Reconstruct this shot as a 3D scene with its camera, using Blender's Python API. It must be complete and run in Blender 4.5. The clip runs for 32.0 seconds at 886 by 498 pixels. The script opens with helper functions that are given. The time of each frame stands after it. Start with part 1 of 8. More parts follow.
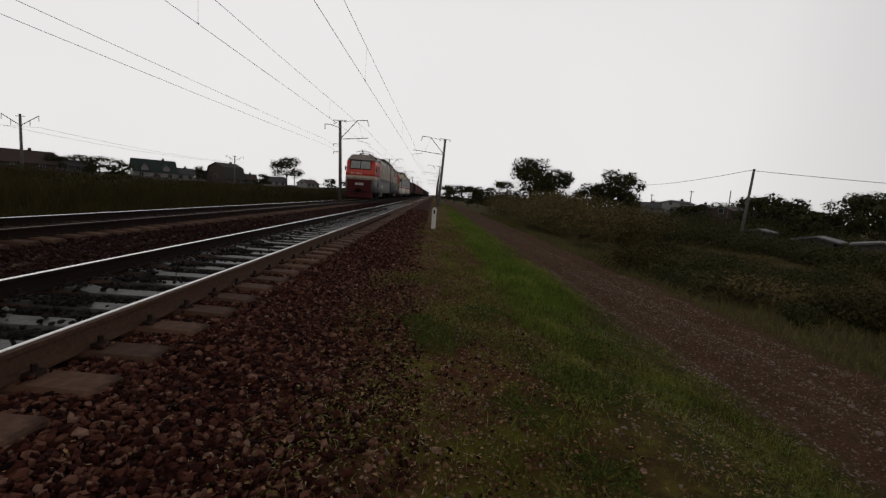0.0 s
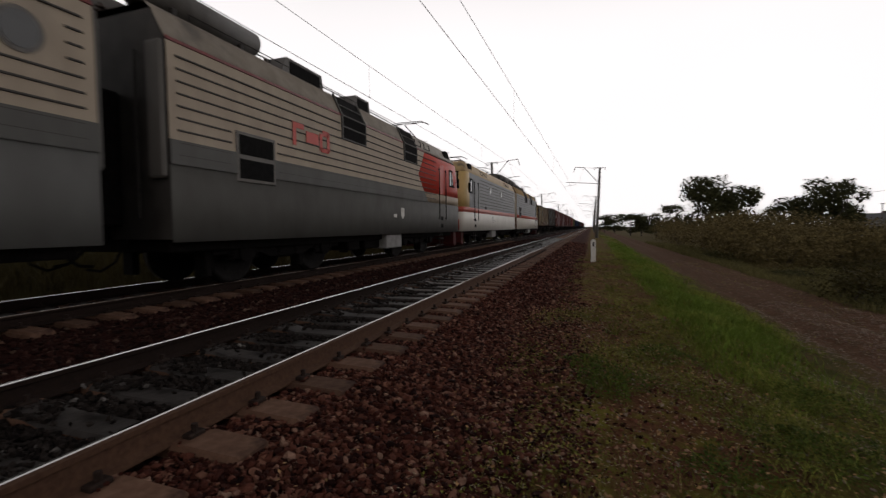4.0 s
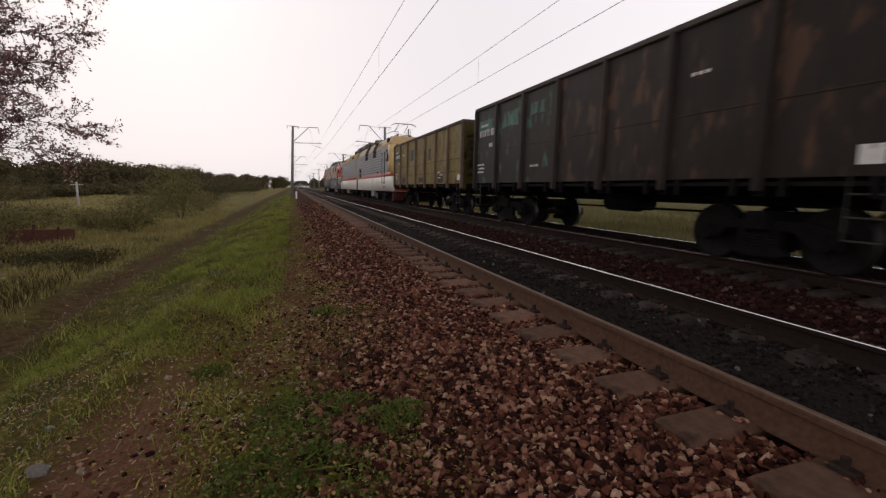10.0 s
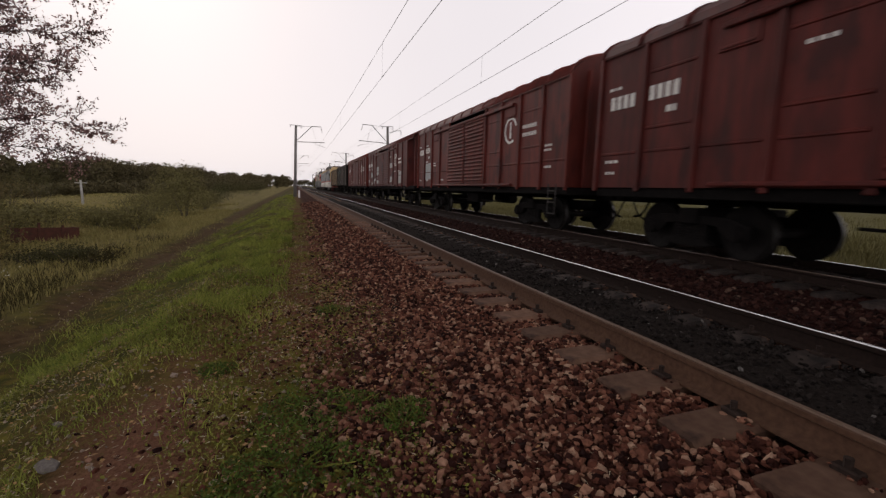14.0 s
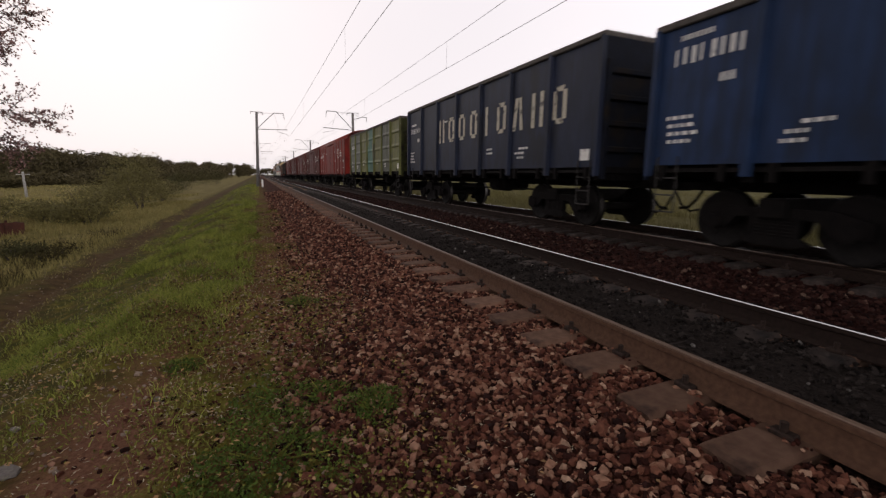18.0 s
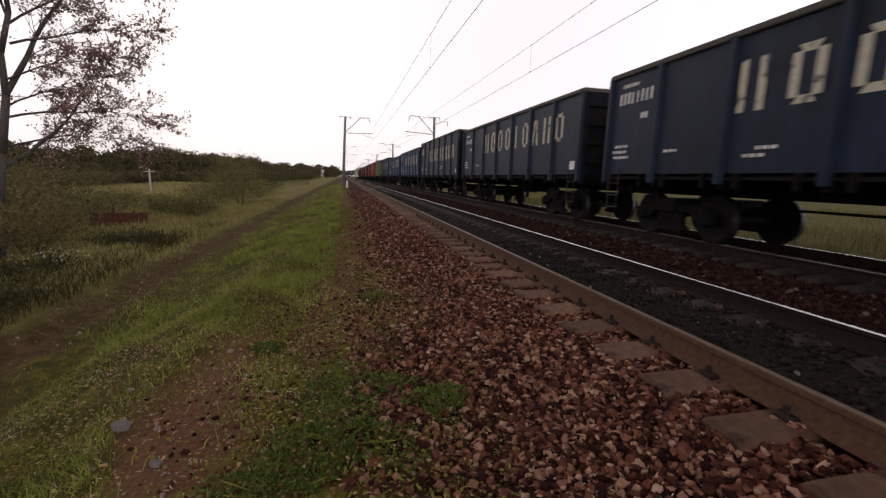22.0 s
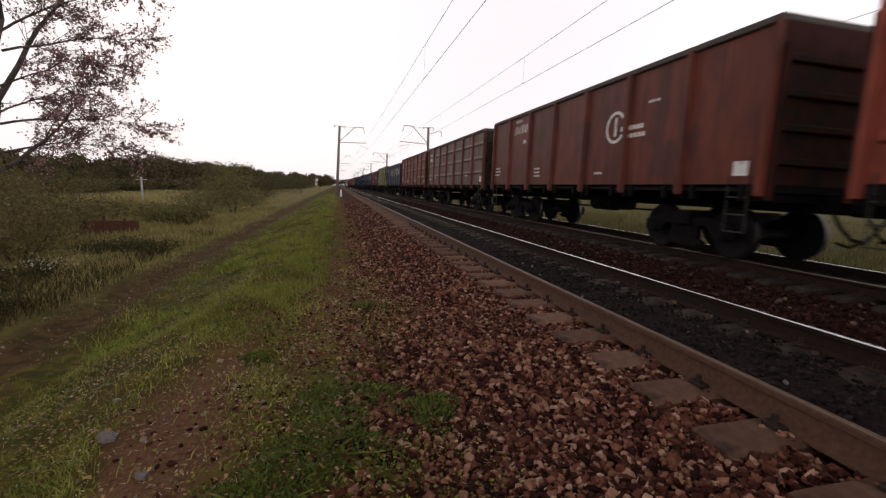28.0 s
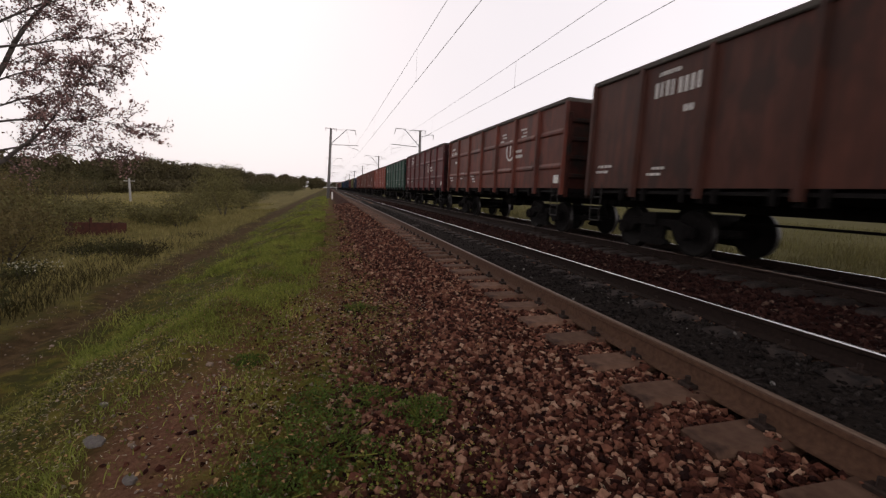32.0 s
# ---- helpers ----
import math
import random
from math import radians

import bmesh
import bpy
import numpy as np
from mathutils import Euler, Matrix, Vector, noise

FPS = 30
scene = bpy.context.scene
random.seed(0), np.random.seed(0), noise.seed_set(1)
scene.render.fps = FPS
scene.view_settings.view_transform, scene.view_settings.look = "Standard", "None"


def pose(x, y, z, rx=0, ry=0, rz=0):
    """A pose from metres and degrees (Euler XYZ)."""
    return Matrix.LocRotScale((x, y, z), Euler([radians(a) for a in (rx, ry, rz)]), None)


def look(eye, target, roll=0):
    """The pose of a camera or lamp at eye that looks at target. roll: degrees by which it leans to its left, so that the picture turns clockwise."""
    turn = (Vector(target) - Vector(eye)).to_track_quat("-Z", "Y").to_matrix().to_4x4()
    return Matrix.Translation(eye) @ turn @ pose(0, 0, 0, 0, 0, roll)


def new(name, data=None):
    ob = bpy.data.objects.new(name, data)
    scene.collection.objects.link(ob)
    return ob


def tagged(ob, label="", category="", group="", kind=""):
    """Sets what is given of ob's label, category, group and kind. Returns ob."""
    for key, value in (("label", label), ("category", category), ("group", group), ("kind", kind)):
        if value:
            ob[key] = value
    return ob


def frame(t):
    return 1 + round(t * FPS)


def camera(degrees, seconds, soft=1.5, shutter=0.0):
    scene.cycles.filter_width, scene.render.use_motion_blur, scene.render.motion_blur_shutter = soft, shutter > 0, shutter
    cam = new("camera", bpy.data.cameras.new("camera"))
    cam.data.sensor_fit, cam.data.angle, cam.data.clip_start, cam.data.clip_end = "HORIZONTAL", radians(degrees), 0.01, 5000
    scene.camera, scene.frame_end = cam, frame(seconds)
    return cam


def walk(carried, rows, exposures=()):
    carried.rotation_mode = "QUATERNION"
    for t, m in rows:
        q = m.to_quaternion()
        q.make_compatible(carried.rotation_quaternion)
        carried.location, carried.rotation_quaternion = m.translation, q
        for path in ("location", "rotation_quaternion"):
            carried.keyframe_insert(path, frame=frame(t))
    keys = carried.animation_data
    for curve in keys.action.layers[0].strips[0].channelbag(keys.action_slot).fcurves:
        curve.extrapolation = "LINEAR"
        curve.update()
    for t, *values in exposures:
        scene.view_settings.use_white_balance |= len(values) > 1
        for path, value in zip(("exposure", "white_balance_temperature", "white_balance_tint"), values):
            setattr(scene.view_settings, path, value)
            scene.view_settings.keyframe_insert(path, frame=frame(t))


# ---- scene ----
cam = camera(90.15, 32.0, soft=1.35, shutter=0.2)
PATH = [
    (0.0, pose(2.465, -0.128, 1.090, 83.11, -4.04, -1.07)),
    (0.5, pose(2.464, -0.139, 1.096, 83.17, -4.18, -1.47)),
    (1.0, pose(2.459, -0.147, 1.092, 83.78, -3.64, -1.32)),
    (1.5, pose(2.457, -0.149, 1.090, 83.21, -4.12, -1.54)),
    (2.0, pose(2.448, -0.134, 1.091, 83.65, -3.64, -0.94)),
    (2.5, pose(2.446, -0.109, 1.082, 83.37, -3.19, 0.43)),
    (3.0, pose(2.460, -0.091, 1.104, 84.13, -1.20, 2.33)),
    (3.5, pose(2.490, -0.112, 1.124, 85.14, -0.20, 7.59)),
    (4.0, pose(2.427, -0.090, 1.097, 87.25, 0.59, 18.58)),
    (4.5, pose(2.383, -0.205, 1.100, 89.88, 1.31, 31.37)),
    (5.0, pose(2.330, -0.120, 1.050, 92.20, 1.90, 56.00)),
    (5.5, pose(2.370, -0.170, 1.040, 91.00, 1.40, 95.00)),
    (6.0, pose(2.400, -0.250, 1.030, 87.50, 0.70, 131.00)),
    (6.5, pose(2.471, -0.178, 1.117, 83.42, 1.43, 154.45)),
    (7.0, pose(2.484, -0.214, 1.067, 83.50, 0.54, 162.64)),
    (7.5, pose(2.485, -0.209, 1.063, 83.69, -2.25, 162.01)),
    (8.0, pose(2.491, -0.199, 1.066, 84.06, -2.53, 160.86)),
    (8.5, pose(2.496, -0.204, 1.061, 83.08, -2.32, 161.29)),
    (9.0, pose(2.488, -0.209, 1.064, 82.43, -1.15, 162.91)),
    (9.5, pose(2.469, -0.212, 1.064, 82.00, -1.08, 162.24)),
    (10.0, pose(2.467, -0.207, 1.062, 82.43, -1.43, 161.32)),
    (10.5, pose(2.465, -0.207, 1.058, 81.61, -1.14, 161.43)),
    (11.0, pose(2.472, -0.207, 1.064, 81.98, -0.73, 162.44)),
    (11.5, pose(2.474, -0.200, 1.068, 82.56, -0.46, 162.89)),
    (12.0, pose(2.477, -0.197, 1.068, 82.81, -0.91, 162.19)),
    (12.5, pose(2.475, -0.196, 1.066, 82.78, -1.16, 162.12)),
    (13.0, pose(2.476, -0.200, 1.061, 82.38, -1.64, 162.49)),
    (13.5, pose(2.480, -0.205, 1.063, 82.16, -1.54, 162.10)),
    (15.5, pose(2.510, -0.150, 1.067, 83.65, -3.28, 159.47)),
    (16.0, pose(2.476, -0.161, 1.088, 80.81, -3.76, 157.12)),
    (16.5, pose(2.470, -0.143, 1.097, 82.13, -3.61, 154.78)),
    (17.0, pose(2.480, -0.137, 1.101, 82.31, -3.59, 154.51)),
    (17.5, pose(2.499, -0.130, 1.099, 81.04, -2.21, 155.16)),
    (18.0, pose(2.494, -0.147, 1.090, 80.78, -0.92, 157.51)),
    (18.5, pose(2.494, -0.155, 1.080, 80.82, -0.33, 160.30)),
    (19.0, pose(2.475, -0.172, 1.070, 80.36, 0.07, 161.97)),
    (19.5, pose(2.468, -0.168, 1.068, 80.99, 0.29, 165.31)),
    (20.0, pose(2.480, -0.143, 1.070, 81.38, 0.06, 167.92)),
    (20.5, pose(2.484, -0.139, 1.063, 81.46, -0.53, 168.04)),
    (21.0, pose(2.483, -0.136, 1.061, 80.74, -0.41, 168.13)),
    (21.5, pose(2.481, -0.146, 1.058, 81.03, -1.27, 167.45)),
    (22.0, pose(2.490, -0.149, 1.058, 81.08, -2.20, 167.43)),
    (22.5, pose(2.493, -0.149, 1.053, 81.40, -2.66, 167.30)),
    (23.0, pose(2.495, -0.153, 1.051, 81.20, -2.58, 166.63)),
    (23.5, pose(2.494, -0.149, 1.053, 81.32, -2.84, 166.77)),
    (24.0, pose(2.497, -0.150, 1.055, 81.25, -2.69, 166.56)),
    (24.5, pose(2.494, -0.147, 1.052, 81.82, -2.81, 166.19)),
    (25.0, pose(2.494, -0.136, 1.053, 81.73, -2.78, 166.82)),
    (25.5, pose(2.489, -0.140, 1.054, 81.72, -2.74, 166.75)),
    (27.5, pose(2.478, -0.140, 1.056, 82.17, -2.39, 166.77)),
    (28.0, pose(2.477, -0.138, 1.058, 82.32, -2.48, 166.65)),
    (28.5, pose(2.475, -0.136, 1.058, 82.11, -2.34, 166.65)),
    (29.0, pose(2.474, -0.138, 1.058, 81.72, -2.24, 166.93)),
    (29.5, pose(2.470, -0.131, 1.061, 81.87, -2.04, 167.11)),
    (30.0, pose(2.472, -0.129, 1.056, 82.13, -2.22, 167.07)),
    (30.5, pose(2.475, -0.132, 1.057, 82.39, -2.58, 166.50)),
    (31.0, pose(2.480, -0.128, 1.062, 82.44, -2.44, 166.55)),
    (31.5, pose(2.477, -0.135, 1.062, 82.35, -2.54, 166.32)),
    (32.0, pose(2.484, -0.132, 1.056, 82.75, -2.73, 165.57)),
]
EXPOSURES = [(0.0, -1.50, 6700, 12), (2.5, -1.50, 6700, 12), (3.2, -1.38, 6720, 13), (4.0, -1.16, 6750, 14), (4.5, -1.08, 6780, 14), (7.0, -0.76, 6780, 17), (8.0, -0.64, 6780, 18), (10.0, -0.53, 6780, 18),
             (13.0, -0.58, 6780, 18), (16.0, -0.50, 6780, 19), (17.5, -0.44, 6780, 19), (19.0, -0.50, 6780, 18), (21.0, -0.40, 6780, 18), (23.0, -0.34, 6780, 18), (25.0, -0.44, 6780, 18), (29.0, -0.34, 6780, 19), (32.0, -0.46, 6780, 19)]
walk(cam, PATH, EXPOSURES)

# ---- sky and light: an overcast evening, brighter over the line's western end ----
SUN_DIR = Vector((0.25, -1.0, 0.55)).normalized()
world = bpy.data.worlds.new("overcast_sky")
scene.world = world
world.use_nodes = True
wn, wl = world.node_tree.nodes, world.node_tree.links
wn.clear()
w_out = wn.new("ShaderNodeOutputWorld")
w_bg = wn.new("ShaderNodeBackground")
w_sky = wn.new("ShaderNodeTexSky")
w_sky.sky_type = "NISHITA"
w_sky.sun_disc = False
w_sky.sun_elevation = math.asin(SUN_DIR.z)
w_sky.sun_rotation = math.atan2(SUN_DIR.x, SUN_DIR.y)
w_sky.air_density, w_sky.dust_density = 1.0, 4.0
w_geo = wn.new("ShaderNodeTexCoord")
w_dot = wn.new("ShaderNodeVectorMath")
w_dot.operation = "DOT_PRODUCT"
w_dot.inputs[1].default_value = SUN_DIR
wl.new(w_geo.outputs["Generated"], w_dot.inputs[0])
w_map = wn.new("ShaderNodeMapRange")
w_map.inputs["From Min"].default_value, w_map.inputs["From Max"].default_value = -0.75, 0.95
w_map.interpolation_type = "SMOOTHSTEP"
wl.new(w_dot.outputs["Value"], w_map.inputs["Value"])
w_cloud = wn.new("ShaderNodeMix")
w_cloud.data_type = "RGBA"
w_cloud.inputs["A"].default_value = (21.9, 22.0, 22.3, 1)
w_cloud.inputs["B"].default_value = (11.3, 11.4, 11.7, 1)
wl.new(w_map.outputs["Result"], w_cloud.inputs["Factor"])
w_noise = wn.new("ShaderNodeTexNoise")
w_noise.inputs["Scale"].default_value, w_noise.inputs["Detail"].default_value = 2.2, 4.0
wl.new(w_geo.outputs["Generated"], w_noise.inputs["Vector"])
w_var = wn.new("ShaderNodeMapRange")
w_var.inputs["To Min"].default_value, w_var.inputs["To Max"].default_value = 0.96, 1.04
wl.new(w_noise.outputs["Fac"], w_var.inputs["Value"])
w_mul = wn.new("ShaderNodeVectorMath")
w_mul.operation = "SCALE"
wl.new(w_cloud.outputs["Result"], w_mul.inputs[0])
wl.new(w_var.outputs["Result"], w_mul.inputs["Scale"])
w_up = wn.new("ShaderNodeSeparateXYZ")
wl.new(w_geo.outputs["Generated"], w_up.inputs[0])
w_zen = wn.new("ShaderNodeMapRange")
w_zen.inputs["From Min"].default_value, w_zen.inputs["From Max"].default_value = 0.35, 0.9
w_zen.inputs["To Min"].default_value, w_zen.inputs["To Max"].default_value = 1.0, 0.1
w_zen.interpolation_type = "SMOOTHSTEP"
wl.new(w_up.outputs["Z"], w_zen.inputs["Value"])
w_side = wn.new("ShaderNodeMapRange")
w_side.inputs["From Min"].default_value, w_side.inputs["From Max"].default_value = 0.55, 1.0
w_side.inputs["To Min"].default_value, w_side.inputs["To Max"].default_value = 1.0, 0.62
wl.new(w_up.outputs["X"], w_side.inputs["Value"])
w_fall = wn.new("ShaderNodeMath")
w_fall.operation = "MULTIPLY"
wl.new(w_zen.outputs["Result"], w_fall.inputs[0])
wl.new(w_side.outputs["Result"], w_fall.inputs[1])
w_mul2 = wn.new("ShaderNodeVectorMath")
w_mul2.operation = "SCALE"
wl.new(w_mul.outputs["Vector"], w_mul2.inputs[0])
wl.new(w_fall.outputs["Value"], w_mul2.inputs["Scale"])
w_mix = wn.new("ShaderNodeMix")
w_mix.data_type = "RGBA"
w_mix.inputs["Factor"].default_value = 0.93
wl.new(w_sky.outputs["Color"], w_mix.inputs["A"])
wl.new(w_mul2.outputs["Vector"], w_mix.inputs["B"])
wl.new(w_mix.outputs["Result"], w_bg.inputs["Color"])
w_bg.inputs["Strength"].default_value = 0.11
wl.new(w_bg.outputs["Background"], w_out.inputs["Surface"])
sun = new("sun", bpy.data.lights.new("sun", "SUN"))
sun.data.energy, sun.data.angle, sun.data.color = 0.3, radians(25), (1.0, 0.95, 0.9)
sun.matrix_world = look(SUN_DIR * 200, (0, 0, 0))

# ---- materials ----


def surface(name, c1, c2, scale=8.0, rough=0.7, metal=0.0, bump=0.2, c3=None, scale3=1.5, amount3=0.45, island=0.0, rand=0.0,
            streak=(1, 1, 1), spec=0.5, detail=6.0, sharp=0.12):
    """Two tones in fine grain, a third in larger patches, relief, and a lightness that varies by piece."""
    m = bpy.data.materials.new(name)
    m.use_nodes = True
    n, l = m.node_tree.nodes, m.node_tree.links
    b = n["Principled BSDF"]
    b.inputs["Roughness"].default_value, b.inputs["Metallic"].default_value = rough, metal
    b.inputs["Specular IOR Level"].default_value = spec
    co = n.new("ShaderNodeTexCoord")
    mp = n.new("ShaderNodeMapping")
    mp.inputs["Scale"].default_value = streak
    l.new(co.outputs["Object"], mp.inputs["Vector"])
    g = n.new("ShaderNodeTexNoise")
    g.inputs["Scale"].default_value, g.inputs["Detail"].default_value = scale, detail
    l.new(mp.outputs["Vector"], g.inputs["Vector"])
    r = n.new("ShaderNodeMapRange")
    r.inputs["From Min"].default_value, r.inputs["From Max"].default_value = 0.3, 0.7
    l.new(g.outputs["Fac"], r.inputs["Value"])
    mx = n.new("ShaderNodeMix")
    mx.data_type = "RGBA"
    mx.inputs["A"].default_value, mx.inputs["B"].default_value = (*c1, 1), (*c2, 1)
    l.new(r.outputs["Result"], mx.inputs["Factor"])
    col = mx.outputs["Result"]
    if c3:
        p = n.new("ShaderNodeTexNoise")
        p.inputs["Scale"].default_value, p.inputs["Detail"].default_value = scale3, 8.0
        l.new(mp.outputs["Vector"], p.inputs["Vector"])
        pr = n.new("ShaderNodeMapRange")
        pr.inputs["From Min"].default_value, pr.inputs["From Max"].default_value = 1 - amount3, 1 - amount3 + sharp
        l.new(p.outputs["Fac"], pr.inputs["Value"])
        m3 = n.new("ShaderNodeMix")
        m3.data_type = "RGBA"
        m3.inputs["B"].default_value = (*c3, 1)
        l.new(pr.outputs["Result"], m3.inputs["Factor"])
        l.new(col, m3.inputs["A"])
        col = m3.outputs["Result"]
    if island or rand:
        hs = n.new("ShaderNodeHueSaturation")
        if island:
            src = n.new("ShaderNodeNewGeometry").outputs["Random Per Island"]
        else:
            src = n.new("ShaderNodeObjectInfo").outputs["Random"]
        k = n.new("ShaderNodeMapRange")
        k.inputs["To Min"].default_value, k.inputs["To Max"].default_value = 1 - (island or rand), 1 + (island or rand)
        l.new(src, k.inputs["Value"])
        l.new(k.outputs["Result"], hs.inputs["Value"])
        l.new(col, hs.inputs["Color"])
        col = hs.outputs["Color"]
    l.new(col, b.inputs["Base Color"])
    if bump:
        bp = n.new("ShaderNodeBump")
        bp.inputs["Strength"].default_value, bp.inputs["Distance"].default_value = bump, 0.02
        l.new(g.outputs["Fac"], bp.inputs["Height"])
        l.new(bp.outputs["Normal"], b.inputs["Normal"])
    return m


def crushed(name, tones, rough=0.8):
    """Crushed stone: every piece takes its own tone from a range, with fine grain on it."""
    m = surface(name, (0.5, 0.5, 0.5), (1.0, 1.0, 1.0), 30, rough, 0, 0.5, spec=0.08)
    n, l = m.node_tree.nodes, m.node_tree.links
    b = n["Principled BSDF"]
    old = b.inputs["Base Color"].links[0].from_socket
    ramp = n.new("ShaderNodeValToRGB")
    ramp.color_ramp.elements.remove(ramp.color_ramp.elements[0])
    ramp.color_ramp.elements[0].position = tones[0][0]
    ramp.color_ramp.elements[0].color = (*tones[0][1], 1)
    for p, c in tones[1:]:
        ramp.color_ramp.elements.new(p).color = (*c, 1)
    l.new(n.new("ShaderNodeNewGeometry").outputs["Random Per Island"], ramp.inputs["Fac"])
    mul = n.new("ShaderNodeMix")
    mul.data_type, mul.blend_type = "RGBA", "MULTIPLY"
    mul.inputs["Factor"].default_value = 1.0
    l.new(ramp.outputs["Color"], mul.inputs["A"])
    l.new(old, mul.inputs["B"])
    l.new(mul.outputs["Result"], b.inputs["Base Color"])
    return m


M = {
    "rail_side": surface("rusty_rail_side", (0.066, 0.031, 0.018), (0.105, 0.054, 0.032), 30, 0.85, 0, 0.15, spec=0.25),
    # darker copy of the rail side, shade by the train put into its colour
    "rail_shaded": surface("shaded_rail_side", (0.014, 0.0085, 0.0065), (0.024, 0.014, 0.011), 30, 0.9, 0, 0.15, spec=0.15),
    "rail_head": surface("polished_rail_head", (0.7, 0.69, 0.68), (0.8, 0.78, 0.77), 20, 0.22, 1.0, 0.02),
    "rail_bright": surface("smooth_worn_rail_head", (0.44, 0.43, 0.42), (0.54, 0.52, 0.51), 20, 0.09, 1.0, 0.0),
    "sleeper": surface("rust_dusted_concrete", (0.105, 0.055, 0.036), (0.165, 0.095, 0.064), 14, 0.85, 0, 0.4, (0.045, 0.024, 0.018), 4, 0.42, rand=0.3, spec=0.15),
    "sleeper_grey": surface("damp_pale_concrete", (0.035, 0.031, 0.029), (0.065, 0.058, 0.055), 14, 0.46, 0, 0.3, (0.012, 0.010, 0.009), 5, 0.46, rand=0.18, spec=0.3),
    # brown tone put in for rail heads that reflect no bright sky
    "rail_dull": surface("glintless_rail_head", (0.11, 0.065, 0.04), (0.16, 0.10, 0.065), 24, 0.5, 0.0, 0.05),
    "sleeper_oily": surface("oil_stained_concrete", (0.03, 0.022, 0.019), (0.055, 0.04, 0.034), 14, 0.8, 0, 0.35, (0.015, 0.012, 0.011), 5, 0.48, rand=0.3, spec=0.2),
    "clip": surface("rusty_fastening", (0.016, 0.010, 0.008), (0.034, 0.02, 0.015), 40, 0.85, 0.0, 0.2, spec=0.2),
    "stone": crushed("red_brown_ballast", ((0.0, (0.017, 0.0055, 0.0045)), (0.3, (0.058, 0.018, 0.012)), (0.55, (0.145, 0.052, 0.033)), (0.76, (0.235, 0.098, 0.062)), (0.91, (0.36, 0.19, 0.125)), (1.0, (0.5, 0.32, 0.22)))),
    # darker copy of the ballast tones, with the dimmer light ahead put in
    "stone_dimmed": crushed("dimmed_red_brown_ballast", ((0.0, (0.012, 0.0036, 0.003)), (0.3, (0.05, 0.0145, 0.010)), (0.55, (0.094, 0.029, 0.0195)), (0.78, (0.148, 0.054, 0.036)), (0.93, (0.25, 0.118, 0.08)), (1.0, (0.36, 0.22, 0.16)))),
    "stone_pale": surface("pale_gravel", (0.16, 0.115, 0.085), (0.27, 0.2, 0.155), 18, 0.8, 0, 0.3, island=0.4),
    "stone_bed": crushed("grimy_bed_ballast", ((0.0, (0.010, 0.0035, 0.003)), (0.4, (0.028, 0.0095, 0.0075)), (0.75, (0.05, 0.019, 0.0145)), (0.95, (0.07, 0.03, 0.023)), (1.0, (0.2, 0.13, 0.095)))),
    "stone_dark": crushed("oily_dark_ballast", ((0.0, (0.010, 0.0078, 0.007)), (0.5, (0.025, 0.0195, 0.0175)), (0.9, (0.045, 0.036, 0.032)), (0.985, (0.05, 0.042, 0.038)), (1.0, (0.3, 0.28, 0.26)))),
    "under": surface("black_underframe_grime", (0.004, 0.0035, 0.0035), (0.010, 0.008, 0.0075), 9, 0.95, 0, 0.3, spec=0.12),
    "wheel": surface("worn_wheel_steel", (0.007, 0.006, 0.006), (0.014, 0.012, 0.011), 12, 0.8, 0, 0.1, spec=0.12),
    "tread": surface("worn_wheel_tread", (0.05, 0.047, 0.045), (0.08, 0.075, 0.072), 20, 0.5, 1.0, 0.02),
    "white": surface("white_paint_marks", (0.62, 0.6, 0.56), (0.75, 0.73, 0.69), 25, 0.7, 0, 0.1, (0.35, 0.32, 0.29), 9, 0.4),
    "concrete": surface("mast_concrete", (0.13, 0.12, 0.115), (0.19, 0.18, 0.17), 6, 0.9, 0, 0.3, (0.06, 0.055, 0.05), 2.5, 0.42),
    "post_pale": surface("pale_weathered_post", (0.26, 0.25, 0.235), (0.36, 0.35, 0.33), 6, 0.9, 0, 0.2),
    "steel": surface("dull_galvanised_steel", (0.07, 0.068, 0.068), (0.12, 0.115, 0.115), 12, 0.6, 0.4, 0.1),
    "wire": surface("weathered_copper_wire", (0.05, 0.045, 0.042), (0.07, 0.06, 0.055), 5, 0.6, 0.5, 0.0),
    "glassy": surface("brown_porcelain", (0.05, 0.035, 0.03), (0.08, 0.06, 0.05), 10, 0.25, 0, 0.0),
    "bark": surface("dark_bark", (0.04, 0.032, 0.027), (0.075, 0.06, 0.05), 20, 0.9, 0, 0.5),
    "wood": surface("grey_pole_wood", (0.10, 0.085, 0.075), (0.16, 0.14, 0.125), 10, 0.9, 0, 0.4, streak=(6, 6, 0.6)),
}


# ---- mesh helpers ----
def box(bm, x0, x1, y0, y1, z0, z1):
    v = [bm.verts.new(p) for p in ((x0, y0, z0), (x1, y0, z0), (x1, y1, z0), (x0, y1, z0), (x0, y0, z1), (x1, y0, z1), (x1, y1, z1), (x0, y1, z1))]
    for f in ((0, 3, 2, 1), (4, 5, 6, 7), (0, 1, 5, 4), (1, 2, 6, 5), (2, 3, 7, 6), (3, 0, 4, 7)):
        bm.faces.new([v[i] for i in f])
    return v


def rbox(bm, x0, x1, y0, y1, z0, z1, r=0.01):
    """A box with chamfered upright and level edges."""
    b = bmesh.new()
    box(b, x0, x1, y0, y1, z0, z1)
    bmesh.ops.bevel(b, geom=b.edges[:], offset=r, segments=1, affect="EDGES")
    merge(bm, b)


def merge(bm, b):
    me = bpy.data.meshes.new("tmp")
    b.to_mesh(me)
    b.free()
    bm.from_mesh(me)
    bpy.data.meshes.remove(me)


